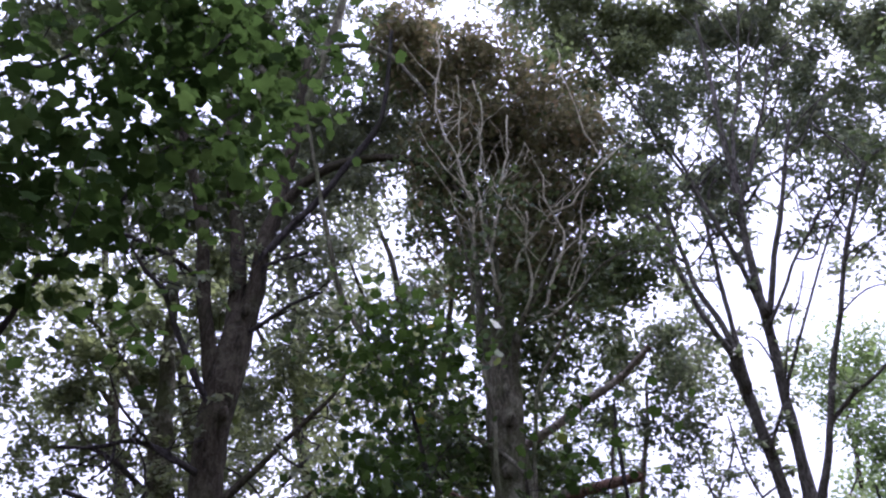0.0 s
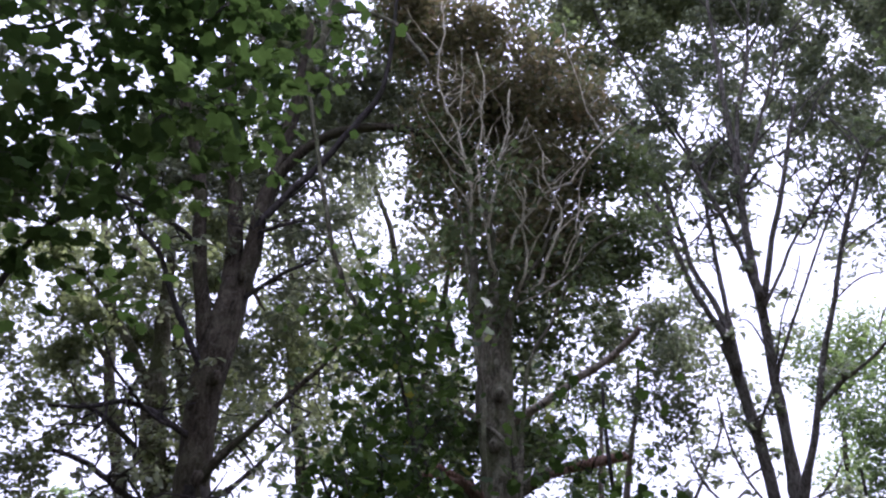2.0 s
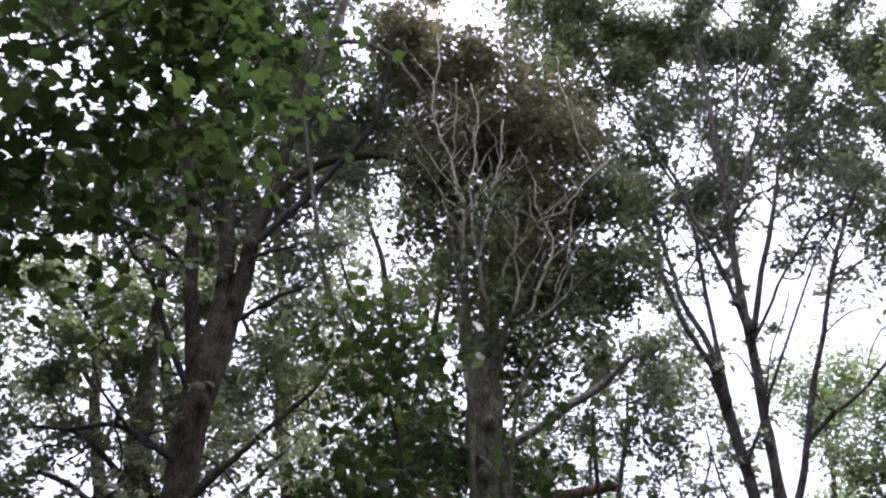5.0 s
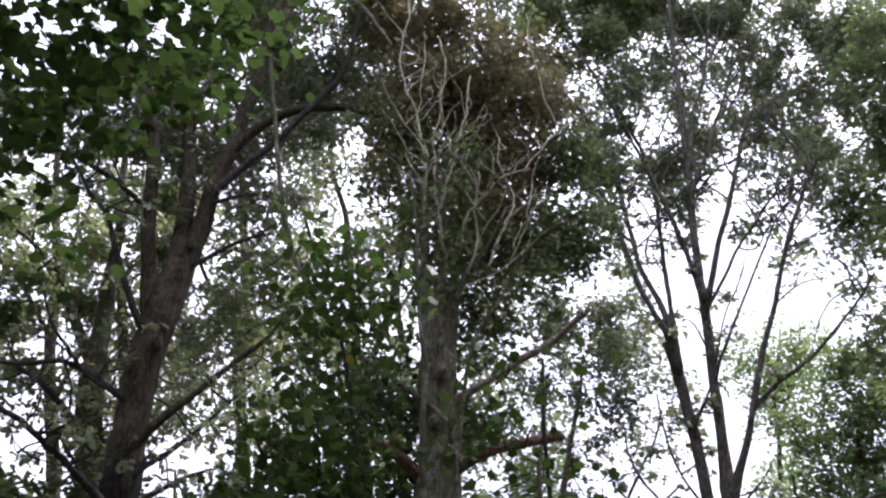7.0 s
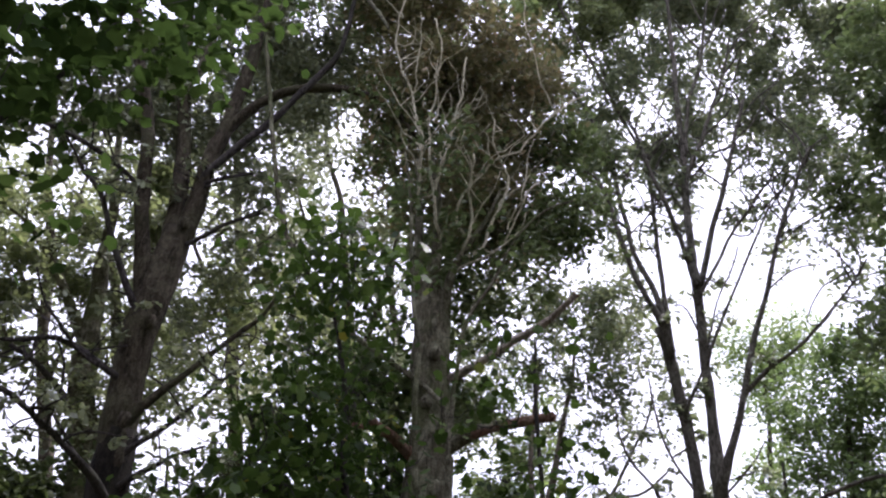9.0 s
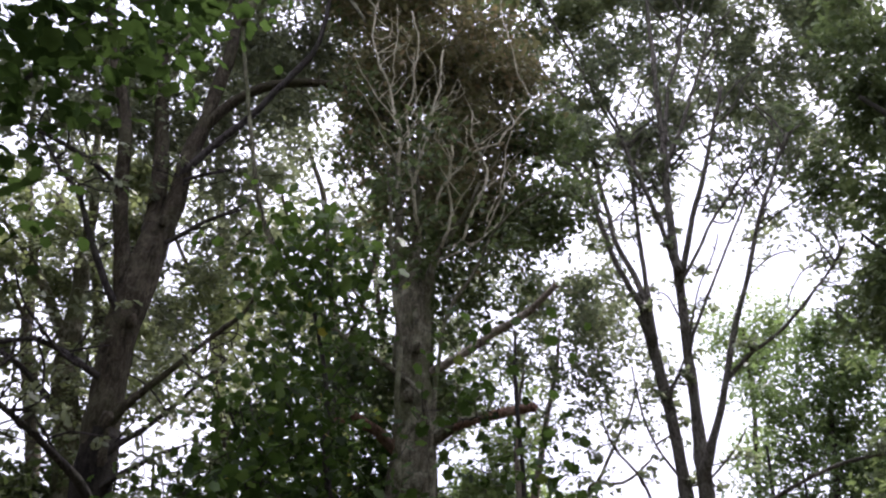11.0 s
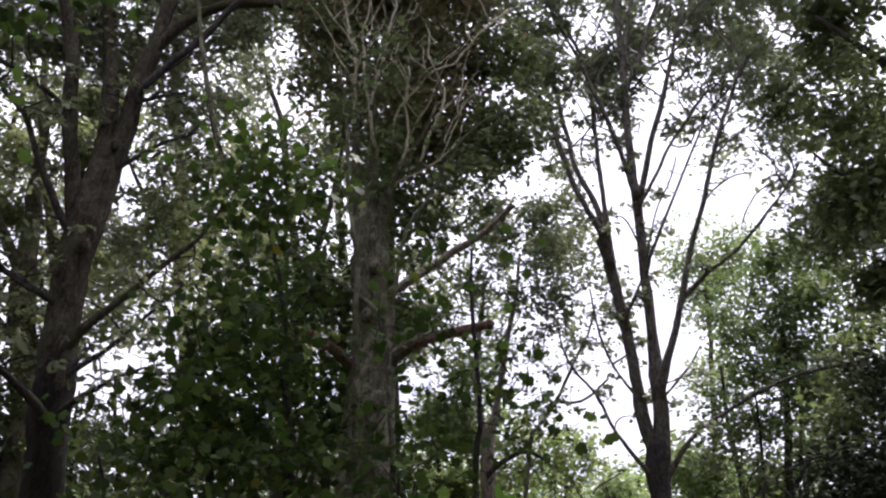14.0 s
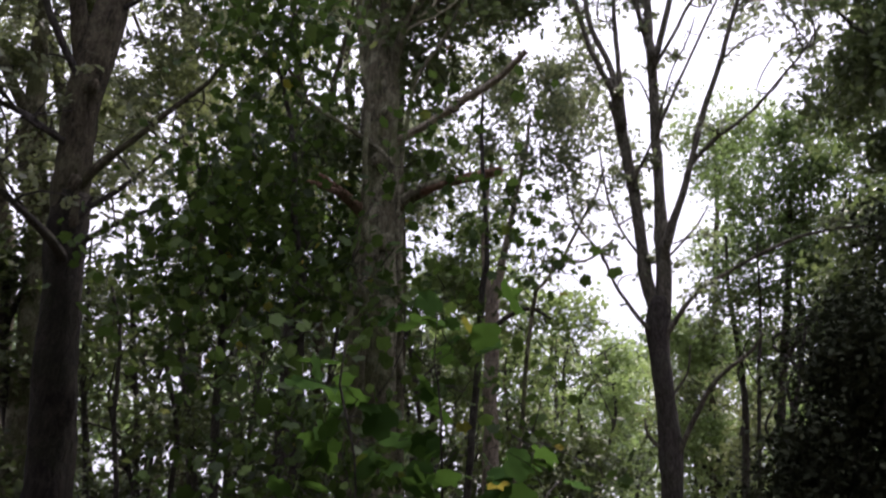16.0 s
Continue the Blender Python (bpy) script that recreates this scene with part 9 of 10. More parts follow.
clump(thicket_tree_17, 3.01, 10.85, 1.66, 0.51, 0.70, 0.29, 309)
clump(thicket_tree_17, 2.96, 10.87, 1.57, 0.42, 0.70, 0.29, 251)
crown(thicket_tree_17, "pointed", 0.0951, leaf_shaded, 417, per_spray=12, spread=0.0936, flat=0.75, bunch=8, twig_r=0.006)

thicket_tree_18 = Tree("sapling", "slim woodland sapling in a dense thicket", bark_dark, (2.10, 10.54), "sapling", "thicket saplings")
limb(thicket_tree_18, "trunk", [(2.099, 10.539, -0.1, 0.035), (2.118, 10.535, 0.536, 0.03), (2.137, 10.532, 1.531, 0.028), (2.149, 10.529, 1.725, 0.023), (1.951, 10.563, 1.916, 0.018), (1.953, 10.563, 2.115, 0.014), (1.971, 10.56, 2.317, 0.009)])
limb(thicket_tree_18, "limb", [(2.149, 10.529, 1.725, 0.014), (2.111, 10.536, 1.986, 0.01), (2.249, 10.511, 2.324, 0.004)])
limb(thicket_tree_18, "limb", [(1.951, 10.563, 1.916, 0.014), (2.037, 10.549, 2.184, 0.01), (1.524, 10.623, 2.507, 0.004)])
limb(thicket_tree_18, "limb", [(1.953, 10.563, 2.115, 0.014), (2.033, 10.55, 2.386, 0.01), (1.838, 10.581, 2.723, 0.004)])
clump(thicket_tree_18, 1.87, 10.58, 2.23, 0.35, 0.70, 0.28, 168)
clump(thicket_tree_18, 1.73, 10.60, 2.21, 0.40, 0.70, 0.28, 133)
clump(thicket_tree_18, 2.65, 10.43, 1.97, 0.36, 0.70, 0.28, 1273)
clump(thicket_tree_18, 1.92, 10.57, 1.84, 0.42, 0.70, 0.28, 345)
clump(thicket_tree_18, 2.18, 10.52, 1.60, 0.42, 0.70, 0.28, 343)
clump(thicket_tree_18, 1.86, 10.58, 1.52, 0.34, 0.70, 0.28, 276)
crown(thicket_tree_18, "pointed", 0.0951, leaf_shaded, 418, per_spray=12, spread=0.0936, flat=0.75, bunch=8, twig_r=0.006)

thicket_tree_19 = Tree("sapling", "slim woodland sapling in a dense thicket", bark_dark, (-0.25, 9.18), "sapling", "thicket saplings")
limb(thicket_tree_19, "trunk", [(-0.245, 9.182, -0.1, 0.03), (-0.262, 9.181, 0.495, 0.026), (-0.278, 9.18, 1.414, 0.024), (-0.297, 9.179, 1.742, 0.02), (-0.263, 9.181, 2.08, 0.016), (-0.184, 9.185, 2.43, 0.012), (-0.127, 9.188, 2.788, 0.008)])
limb(thicket_tree_19, "limb", [(-0.297, 9.179, 1.742, 0.012), (-0.089, 9.19, 1.975, 0.008), (-0.734, 9.14, 2.225, 0.004)])
limb(thicket_tree_19, "limb", [(-0.263, 9.181, 2.08, 0.012), (-0.378, 9.173, 2.303, 0.008), (0.089, 9.195, 2.621, 0.004)])
limb(thicket_tree_19, "limb", [(-0.184, 9.185, 2.43, 0.012), (-0.154, 9.187, 2.667, 0.008), (-0.222, 9.183, 2.962, 0.004)])
clump(thicket_tree_19, -0.86, 9.13, 2.81, 0.41, 0.70, 0.24, 222)
clump(thicket_tree_19, -0.29, 9.18, 2.46, 0.39, 0.70, 0.24, 5)
clump(thicket_tree_19, -0.73, 9.14, 2.11, 0.37, 0.70, 0.24, 213)
clump(thicket_tree_19, 0.05, 9.19, 1.90, 0.42, 0.70, 0.24, 633)
clump(thicket_tree_19, -0.53, 9.16, 1.53, 0.36, 0.70, 0.24, 289)
clump(thicket_tree_19, -0.41, 9.17, 1.34, 0.38, 0.70, 0.24, 306)
crown(thicket_tree_19, "oval", 0.0881, leaf_shaded, 419, per_spray=12, spread=0.0936, flat=0.75, bunch=8, twig_r=0.006)

thicket_tree_20 = Tree("sapling", "slim woodland sapling in a dense thicket", bark_dark, (-1.48, 9.02), "sapling", "thicket saplings")
limb(thicket_tree_20, "trunk", [(-1.483, 9.024, -0.1, 0.03), (-1.54, 9.012, 0.478, 0.026), (-1.596, 9, 1.365, 0.024), (-1.661, 8.985, 1.677, 0.02), (-1.829, 8.947, 1.989, 0.016), (-1.899, 8.93, 2.311, 0.012), (-1.901, 8.929, 2.646, 0.008)])
limb(thicket_tree_20, "limb", [(-1.661, 8.985, 1.677, 0.012), (-1.905, 8.928, 1.876, 0.008), (-1.977, 8.91, 2.14, 0.004)])
limb(thicket_tree_20, "limb", [(-1.829, 8.947, 1.989, 0.012), (-2.337, 8.809, 2.165, 0.008), (-1.499, 9.02, 2.512, 0.004)])
limb(thicket_tree_20, "limb", [(-1.899, 8.93, 2.311, 0.012), (-1.853, 8.941, 2.538, 0.008), (-1.954, 8.916, 2.811, 0.004)])
clump(thicket_tree_20, -1.83, 8.95, 2.64, 0.37, 0.70, 0.24, 173)
clump(thicket_tree_20, -1.80, 8.95, 2.35, 0.35, 0.70, 0.24, 145)
clump(thicket_tree_20, -1.65, 8.99, 1.98, 0.42, 0.70, 0.24, 143)
clump(thicket_tree_20, -1.60, 9.00, 1.86, 0.40, 0.70, 0.24, 70)
clump(thicket_tree_20, -2.14, 8.87, 1.50, 0.36, 0.70, 0.24, 288)
clump(thicket_tree_20, -1.75, 8.96, 1.28, 0.40, 0.70, 0.24, 326)
crown(thicket_tree_20, "oval", 0.0881, leaf_shaded, 420, per_spray=12, spread=0.0936, flat=0.75, bunch=8, twig_r=0.006)

back_oak = Tree("tree", "tall grey oak standing further back in the wood", bark_grey, (-1.77, 13.96), "tree", "woodland trees")
limb(back_oak, "trunk", [(-1.773, 13.961, -0.1, 0.155), (-1.899, 13.94, 1.634, 0.134), (-2.026, 13.92, 4.669, 0.124), (-2.196, 13.892, 5.924, 0.117), (-2.526, 13.832, 7.484, 0.106), (-2.69, 13.799, 9.135, 0.09), (-3.042, 13.722, 10.926, 0.073), (-3.275, 13.665, 12.965, 0.048)])
limb(back_oak, "limb", [(-2.579, 13.822, 7.905, 0.051), (-3.133, 13.443, 8.543, 0.041), (-3.5, 13.088, 9.211, 0.026)])
limb(back_oak, "limb", [(-2.68, 13.801, 8.785, 0.052), (-2.252, 13.629, 9.682, 0.042), (-1.956, 13.425, 10.585, 0.027)])
limb(back_oak, "limb", [(-2.97, 13.738, 10.683, 0.044), (-3.671, 13.3, 11.471, 0.034), (-4.072, 12.915, 12.202, 0.023)])
limb(back_oak, "limb", [(-2.438, 13.849, 7.08, 0.04), (-1.884, 13.688, 7.908, 0.03), (-1.469, 13.492, 8.514, 0.02)])
clump(back_oak, -2.78, 13.72, 9.75, 0.96, 1.30, 0.64, 462)
clump(back_oak, -1.91, 13.87, 8.88, 0.94, 1.30, 0.62, 171)
clump(back_oak, -3.07, 13.66, 8.56, 0.72, 1.30, 0.62, 386)
clump(back_oak, -2.23, 13.82, 7.76, 0.91, 1.30, 0.51, 446)
clump(back_oak, -1.78, 13.89, 10.33, 0.65, 1.30, 0.54, 268)
clump(back_oak, -2.16, 13.83, 11.35, 0.79, 1.30, 0.45, 195)
clump(back_oak, -3.71, 13.50, 10.88, 0.66, 1.30, 0.66, 734)
clump(back_oak, -2.74, 13.73, 7.11, 0.80, 1.30, 0.50, 51)
clump(back_oak, -1.36, 13.93, 8.01, 0.61, 1.30, 0.61, 197)
clump(back_oak, -3.36, 13.59, 6.86, 0.69, 1.30, 0.59, 1059)
clump(back_oak, -3.28, 13.61, 12.90, 0.95, 1.30, 0.71, 606)
clump(back_oak, -1.76, 13.89, 6.37, 0.78, 1.30, 0.49, 1289)
crown(back_oak, "pointed", 0.108, leaf_green, 501, per_spray=14, spread=0.12, flat=0.75, bunch=7, twig_r=0.006)

back_maple = Tree("tree", "tall slender tree far back with yellow-green leaves", bark_grey, (-4.60, 14.33), "tree", "woodland trees")
limb(back_maple, "trunk", [(-4.599, 14.331, -0.1, 0.152), (-4.799, 14.256, 1.581, 0.132), (-5, 14.18, 4.518, 0.122), (-5.27, 14.079, 5.737, 0.114), (-5.685, 13.911, 7.226, 0.101), (-5.948, 13.797, 8.79, 0.083), (-6.395, 13.59, 10.431, 0.064), (-6.71, 13.433, 12.295, 0.043)])
limb(back_maple, "limb", [(-5.769, 13.876, 7.625, 0.048), (-6.187, 13.413, 8.212, 0.038), (-6.571, 12.942, 8.783, 0.027)])
limb(back_maple, "limb", [(-6.014, 13.768, 8.882, 0.05), (-5.722, 13.623, 9.78, 0.039), (-5.589, 13.409, 10.654, 0.023)])
limb(back_maple, "limb", [(-5.478, 13.997, 6.466, 0.047), (-5.201, 13.837, 7.238, 0.037), (-4.934, 13.672, 7.821, 0.021)])
clump(back_maple, -7.29, 13.11, 9.44, 1.01, 1.30, 0.67, 582)
clump(back_maple, -6.40, 13.57, 9.22, 0.89, 1.30, 0.67, 784)
clump(back_maple, -5.72, 13.87, 8.91, 0.66, 1.30, 0.55, 383)
clump(back_maple, -6.86, 13.34, 8.11, 0.97, 1.30, 0.54, 783)
clump(back_maple, -5.79, 13.84, 7.80, 0.75, 1.30, 0.54, 304)
clump(back_maple, -6.82, 13.36, 7.20, 0.74, 1.30, 0.53, 721)
clump(back_maple, -6.77, 13.39, 10.70, 1.04, 1.30, 0.58, 460)
clump(back_maple, -7.75, 12.85, 11.64, 1.07, 1.30, 0.71, 21)
clump(back_maple, -5.69, 13.88, 9.87, 0.68, 1.30, 0.57, 647)
clump(back_maple, -5.77, 13.84, 6.78, 0.63, 1.30, 0.42, 115)
clump(back_maple, -4.74, 14.23, 8.63, 0.55, 1.30, 0.66, 554)
clump(back_maple, -4.82, 14.20, 7.31, 0.53, 1.30, 0.64, 755)
crown(back_maple, "pointed", 0.108, leaf_green, 511, per_spray=14, spread=0.12, flat=0.75, bunch=7, twig_r=0.006)

back_birch = Tree("tree", "tall thin grey tree seen between nearer trunks", bark_grey, (0.76, 13.08), "tree", "woodland trees")
limb(back_birch, "trunk", [(0.763, 13.077, -0.1, 0.1), (0.635, 13.08, 1.629, 0.086), (0.507, 13.083, 4.653, 0.08), (0.34, 13.086, 5.865, 0.073), (0.305, 13.087, 7.21, 0.066), (0.109, 13.088, 8.46, 0.054), (0.115, 13.088, 9.609, 0.041), (-0.087, 13.086, 11.486, 0.027)])
limb(back_birch, "limb", [(0.27, 13.087, 7.411, 0.033), (-0.248, 12.832, 8.074, 0.028), (-0.581, 12.567, 8.543, 0.019)])
limb(back_birch, "limb", [(0.165, 13.088, 8.246, 0.034), (0.542, 12.832, 9.036, 0.025), (0.783, 12.571, 9.596, 0.015)])
clump(back_birch, -0.05, 13.00, 8.85, 0.49, 1.30, 0.59, 92)
clump(back_birch, -0.06, 13.00, 7.79, 0.57, 1.30, 0.48, 257)
clump(back_birch, 0.44, 12.99, 8.84, 0.49, 1.30, 0.59, 71)
clump(back_birch, -1.41, 12.92, 8.83, 0.49, 1.30, 0.49, 158)
clump(back_birch, 1.67, 12.89, 8.35, 0.68, 1.30, 0.48, 437)
clump(back_birch, 2.08, 12.83, 7.69, 0.57, 1.30, 0.47, 137)
clump(back_birch, 1.34, 12.93, 7.54, 0.57, 1.30, 0.57, 366)
clump(back_birch, -0.78, 12.98, 6.80, 0.74, 1.30, 0.55, 126)
clump(back_birch, 0.21, 13.00, 6.99, 0.56, 1.30, 0.46, 795)
clump(back_birch, 1.92, 12.86, 6.92, 0.56, 1.30, 0.37, 46)
clump(back_birch, 1.53, 12.91, 6.38, 0.55, 1.30, 0.46, 500)
clump(back_birch, -1.48, 12.91, 10.46, 0.31, 1.30, 0.31, 390)
crown(back_birch, "pointed", 0.1026, leaf_oak, 521, per_spray=14, spread=0.12, flat=0.75, bunch=7, twig_r=0.006)

pole_sapling_0 = Tree("sapling", "thin bare-stemmed sapling in the shade", bark_dark, (-2.04, 9.41), "sapling", "understory poles")
limb(pole_sapling_0, "trunk", [(-2.035, 9.412, -0.1, 0.039), (-2.074, 9.401, 0.475, 0.034), (-2.113, 9.391, 1.358, 0.032), (-2.206, 9.366, 2.015, 0.029), (-2.343, 9.328, 2.931, 0.026), (-2.382, 9.317, 3.474, 0.019), (-2.423, 9.305, 4.036, 0.01)])
limb(pole_sapling_0, "limb", [(-2.274, 9.348, 2.467, 0.014), (-2.141, 9.384, 2.834, 0.01), (-2.646, 9.236, 3.132, 0.005)])
clump(pole_sapling_0, -2.41, 9.31, 3.29, 0.29, 0.40, 0.26, 26)
clump(pole_sapling_0, -2.29, 9.34, 2.76, 0.29, 0.40, 0.26, 159)
crown(pole_sapling_0, "pointed", 0.0951, leaf_shaded, 600, per_spray=8, spread=0.1040, flat=0.75, bunch=4, twig_r=0.006)

pole_sapling_1 = Tree("sapling", "thin bare-stemmed sapling in the shade", bark_dark, (-1.53, 8.50), "sapling", "understory poles")
limb(pole_sapling_1, "trunk", [(-1.527, 8.504, -0.1, 0.032), (-1.568, 8.494, 0.473, 0.027), (-1.609, 8.485, 1.351, 0.025), (-1.7, 8.464, 1.945, 0.023), (-1.77, 8.446, 2.782, 0.021), (-1.871, 8.421, 3.127, 0.016), (-1.973, 8.393, 3.478, 0.008)])
limb(pole_sapling_1, "limb", [(-1.73, 8.456, 2.358, 0.012), (-1.73, 8.456, 2.678, 0.008), (-1.453, 8.519, 3.037, 0.004)])
clump(pole_sapling_1, -1.93, 8.41, 3.31, 0.26, 0.40, 0.23, 193)
clump(pole_sapling_1, -1.46, 8.52, 2.87, 0.26, 0.40, 0.23, 101)
clump(pole_sapling_1, -1.87, 8.42, 2.35, 0.26, 0.40, 0.23, 17)
crown(pole_sapling_1, "oval", 0.0881, leaf_shaded, 601, per_spray=8, spread=0.1040, flat=0.75, bunch=4, twig_r=0.006)

pole_sapling_2 = Tree("sapling", "thin bare-stemmed sapling in the shade", bark_dark, (-1.68, 10.00), "sapling", "understory poles")
limb(pole_sapling_2, "trunk", [(-1.685, 10.003, -0.1, 0.05), (-1.717, 9.996, 0.485, 0.043), (-1.749, 9.989, 1.386, 0.04), (-1.832, 9.972, 2.092, 0.037), (-1.997, 9.935, 3.076, 0.032), (-2.114, 9.906, 3.717, 0.025), (-2.236, 9.876, 4.379, 0.013)])
limb(pole_sapling_2, "limb", [(-1.918, 9.953, 2.577, 0.018), (-2.191, 9.887, 2.928, 0.012), (-2.219, 9.88, 3.309, 0.006)])
clump(pole_sapling_2, -2.20, 9.88, 3.57, 0.31, 0.40, 0.27, 114)
clump(pole_sapling_2, -1.79, 9.98, 3.03, 0.30, 0.40, 0.27, 56)
crown(pole_sapling_2, "pointed", 0.0951, leaf_shaded, 602, per_spray=8, spread=0.1040, flat=0.75, bunch=4, twig_r=0.006)

pole_sapling_3 = Tree("sapling", "thin bare-stemmed sapling in the shade", bark_dark, (-1.24, 9.07), "sapling", "understory poles")
limb(pole_sapling_3, "trunk", [(-1.235, 9.069, -0.1, 0.034), (-1.238, 9.068, 0.483, 0.029), (-1.241, 9.068, 1.379, 0.027), (-1.248, 9.067, 2.026, 0.025), (-1.503, 9.019, 2.915, 0.022), (-1.492, 9.021, 3.152, 0.017), (-1.481, 9.023, 3.393, 0.008)])
limb(pole_sapling_3, "limb", [(-1.41, 9.037, 2.463, 0.012), (-1.419, 9.035, 2.807, 0.008), (-1.457, 9.028, 3.156, 0.004)])
clump(pole_sapling_3, -0.99, 9.11, 3.26, 0.28, 0.40, 0.25, 100)
clump(pole_sapling_3, -1.18, 9.08, 2.71, 0.27, 0.40, 0.24, 11)
clump(pole_sapling_3, -1.28, 9.06, 2.19, 0.27, 0.40, 0.24, 59)
crown(pole_sapling_3, "oval", 0.0881, leaf_shaded, 603, per_spray=8, spread=0.1040, flat=0.75, bunch=4, twig_r=0.006)

pole_sapling_4 = Tree("sapling", "thin bare-stemmed sapling in the shade", bark_dark, (-1.15, 10.09), "sapling", "understory poles")
limb(pole_sapling_4, "trunk", [(-1.15, 10.095, -0.1, 0.054), (-1.179, 10.09, 0.492, 0.047), (-1.208, 10.086, 1.407, 0.043), (-1.282, 10.074, 2.126, 0.04), (-1.526, 10.033, 3.123, 0.035), (-1.55, 10.028, 3.686, 0.027), (-1.575, 10.024, 4.268, 0.014)])
limb(pole_sapling_4, "limb", [(-1.407, 10.054, 2.618, 0.02), (-1.609, 10.017, 2.986, 0.013), (-1.493, 10.039, 3.39, 0.007)])
clump(pole_sapling_4, -1.50, 10.04, 4.07, 0.31, 0.40, 0.28, 402)
clump(pole_sapling_4, -1.24, 10.08, 3.48, 0.31, 0.40, 0.27, 153)
clump(pole_sapling_4, -0.94, 10.12, 2.91, 0.30, 0.40, 0.27, 21)
crown(pole_sapling_4, "pointed", 0.0951, leaf_shaded, 604, per_spray=8, spread=0.1040, flat=0.75, bunch=4, twig_r=0.006)

pole_sapling_5 = Tree("sapling", "thin bare-stemmed sapling in the shade", bark_dark, (-0.93, 11.13), "sapling", "understory poles")
limb(pole_sapling_5, "trunk", [(-0.93, 11.131, -0.1, 0.046), (-0.939, 11.13, 0.505, 0.039), (-0.948, 11.129, 1.443, 0.037), (-0.973, 11.126, 2.246, 0.034), (-1.072, 11.114, 3.373, 0.03), (-1.132, 11.106, 3.811, 0.023), (-1.193, 11.098, 4.26, 0.011)])
limb(pole_sapling_5, "limb", [(-1.052, 11.116, 2.799, 0.017), (-0.986, 11.124, 3.234, 0.011), (-0.778, 11.146, 3.693, 0.006)])
clump(pole_sapling_5, -1.57, 11.04, 3.99, 0.34, 0.40, 0.30, 113)
clump(pole_sapling_5, -0.65, 11.16, 3.41, 0.34, 0.40, 0.30, 515)
crown(pole_sapling_5, "pointed", 0.0951, leaf_shaded, 605, per_spray=8, spread=0.1040, flat=0.75, bunch=4, twig_r=0.006)

pole_sapling_6 = Tree("sapling", "thin bare-stemmed sapling in the shade", bark_dark, (-0.38, 10.18), "sapling", "understory poles")
limb(pole_sapling_6, "trunk", [(-0.382, 10.177, -0.1, 0.037), (-0.437, 10.172, 0.502, 0.032), (-0.493, 10.167, 1.433, 0.03), (-0.634, 10.155, 2.163, 0.028), (-0.566, 10.161, 3.205, 0.024), (-0.498, 10.167, 3.826, 0.019), (-0.427, 10.172, 4.473, 0.009)])
limb(pole_sapling_6, "limb", [(-0.564, 10.162, 2.677, 0.014), (-0.757, 10.143, 3.057, 0.009), (-0.827, 10.136, 3.453, 0.005)])
clump(pole_sapling_6, -0.03, 10.19, 4.29, 0.31, 0.40, 0.28, 5)
clump(pole_sapling_6, -0.67, 10.15, 3.60, 0.31, 0.40, 0.27, 68)
clump(pole_sapling_6, -1.08, 10.10, 2.97, 0.30, 0.40, 0.27, 80)
crown(pole_sapling_6, "pointed", 0.0951, leaf_shaded, 606, per_spray=8, spread=0.1040, flat=0.75, bunch=4, twig_r=0.006)

pole_sapling_7 = Tree("sapling", "thin bare-stemmed sapling in the shade", bark_dark, (0.32, 10.20), "sapling", "understory poles")
limb(pole_sapling_7, "trunk", [(0.319, 10.198, -0.1, 0.037), (0.284, 10.197, 0.511, 0.032), (0.249, 10.197, 1.459, 0.03), (0.16, 10.197, 2.201, 0.028), (0.239, 10.197, 3.258, 0.024), (0.26, 10.197, 3.534, 0.018), (0.281, 10.197, 3.814, 0.009)])
limb(pole_sapling_7, "limb", [(0.217, 10.197, 2.722, 0.014), (0.363, 10.197, 3.13, 0.009), (0.714, 10.188, 3.559, 0.005)])
clump(pole_sapling_7, 0.25, 10.20, 3.60, 0.31, 0.40, 0.27, 265)
clump(pole_sapling_7, 0.06, 10.19, 2.98, 0.30, 0.40, 0.27, 94)
clump(pole_sapling_7, -0.18, 10.19, 2.38, 0.30, 0.40, 0.27, 8)
crown(pole_sapling_7, "pointed", 0.0951, leaf_shaded, 607, per_spray=8, spread=0.1040, flat=0.75, bunch=4, twig_r=0.006)

pole_sapling_8 = Tree("sapling", "thin bare-stemmed sapling in the shade", bark_dark, (0.71, 11.19), "sapling", "understory poles")
limb(pole_sapling_8, "trunk", [(0.711, 11.189, -0.1, 0.037), (0.703, 11.189, 0.525, 0.032), (0.696, 11.189, 1.5, 0.029), (0.676, 11.19, 2.324, 0.027), (0.505, 11.195, 3.479, 0.024), (0.488, 11.195, 3.705, 0.018), (0.47, 11.196, 3.934, 0.009)])
limb(pole_sapling_8, "limb", [(0.577, 11.193, 2.892, 0.013), (1.002, 11.173, 3.353, 0.009), (0.727, 11.188, 3.794, 0.005)])
clump(pole_sapling_8, 0.58, 11.19, 3.71, 0.34, 0.40, 0.30, 124)
clump(pole_sapling_8, 0.62, 11.19, 3.04, 0.33, 0.40, 0.30, 50)
clump(pole_sapling_8, 0.83, 11.18, 2.40, 0.33, 0.40, 0.29, 18)
crown(pole_sapling_8, "pointed", 0.0951, leaf_shaded, 608, per_spray=8, spread=0.1040, flat=0.75, bunch=4, twig_r=0.006)

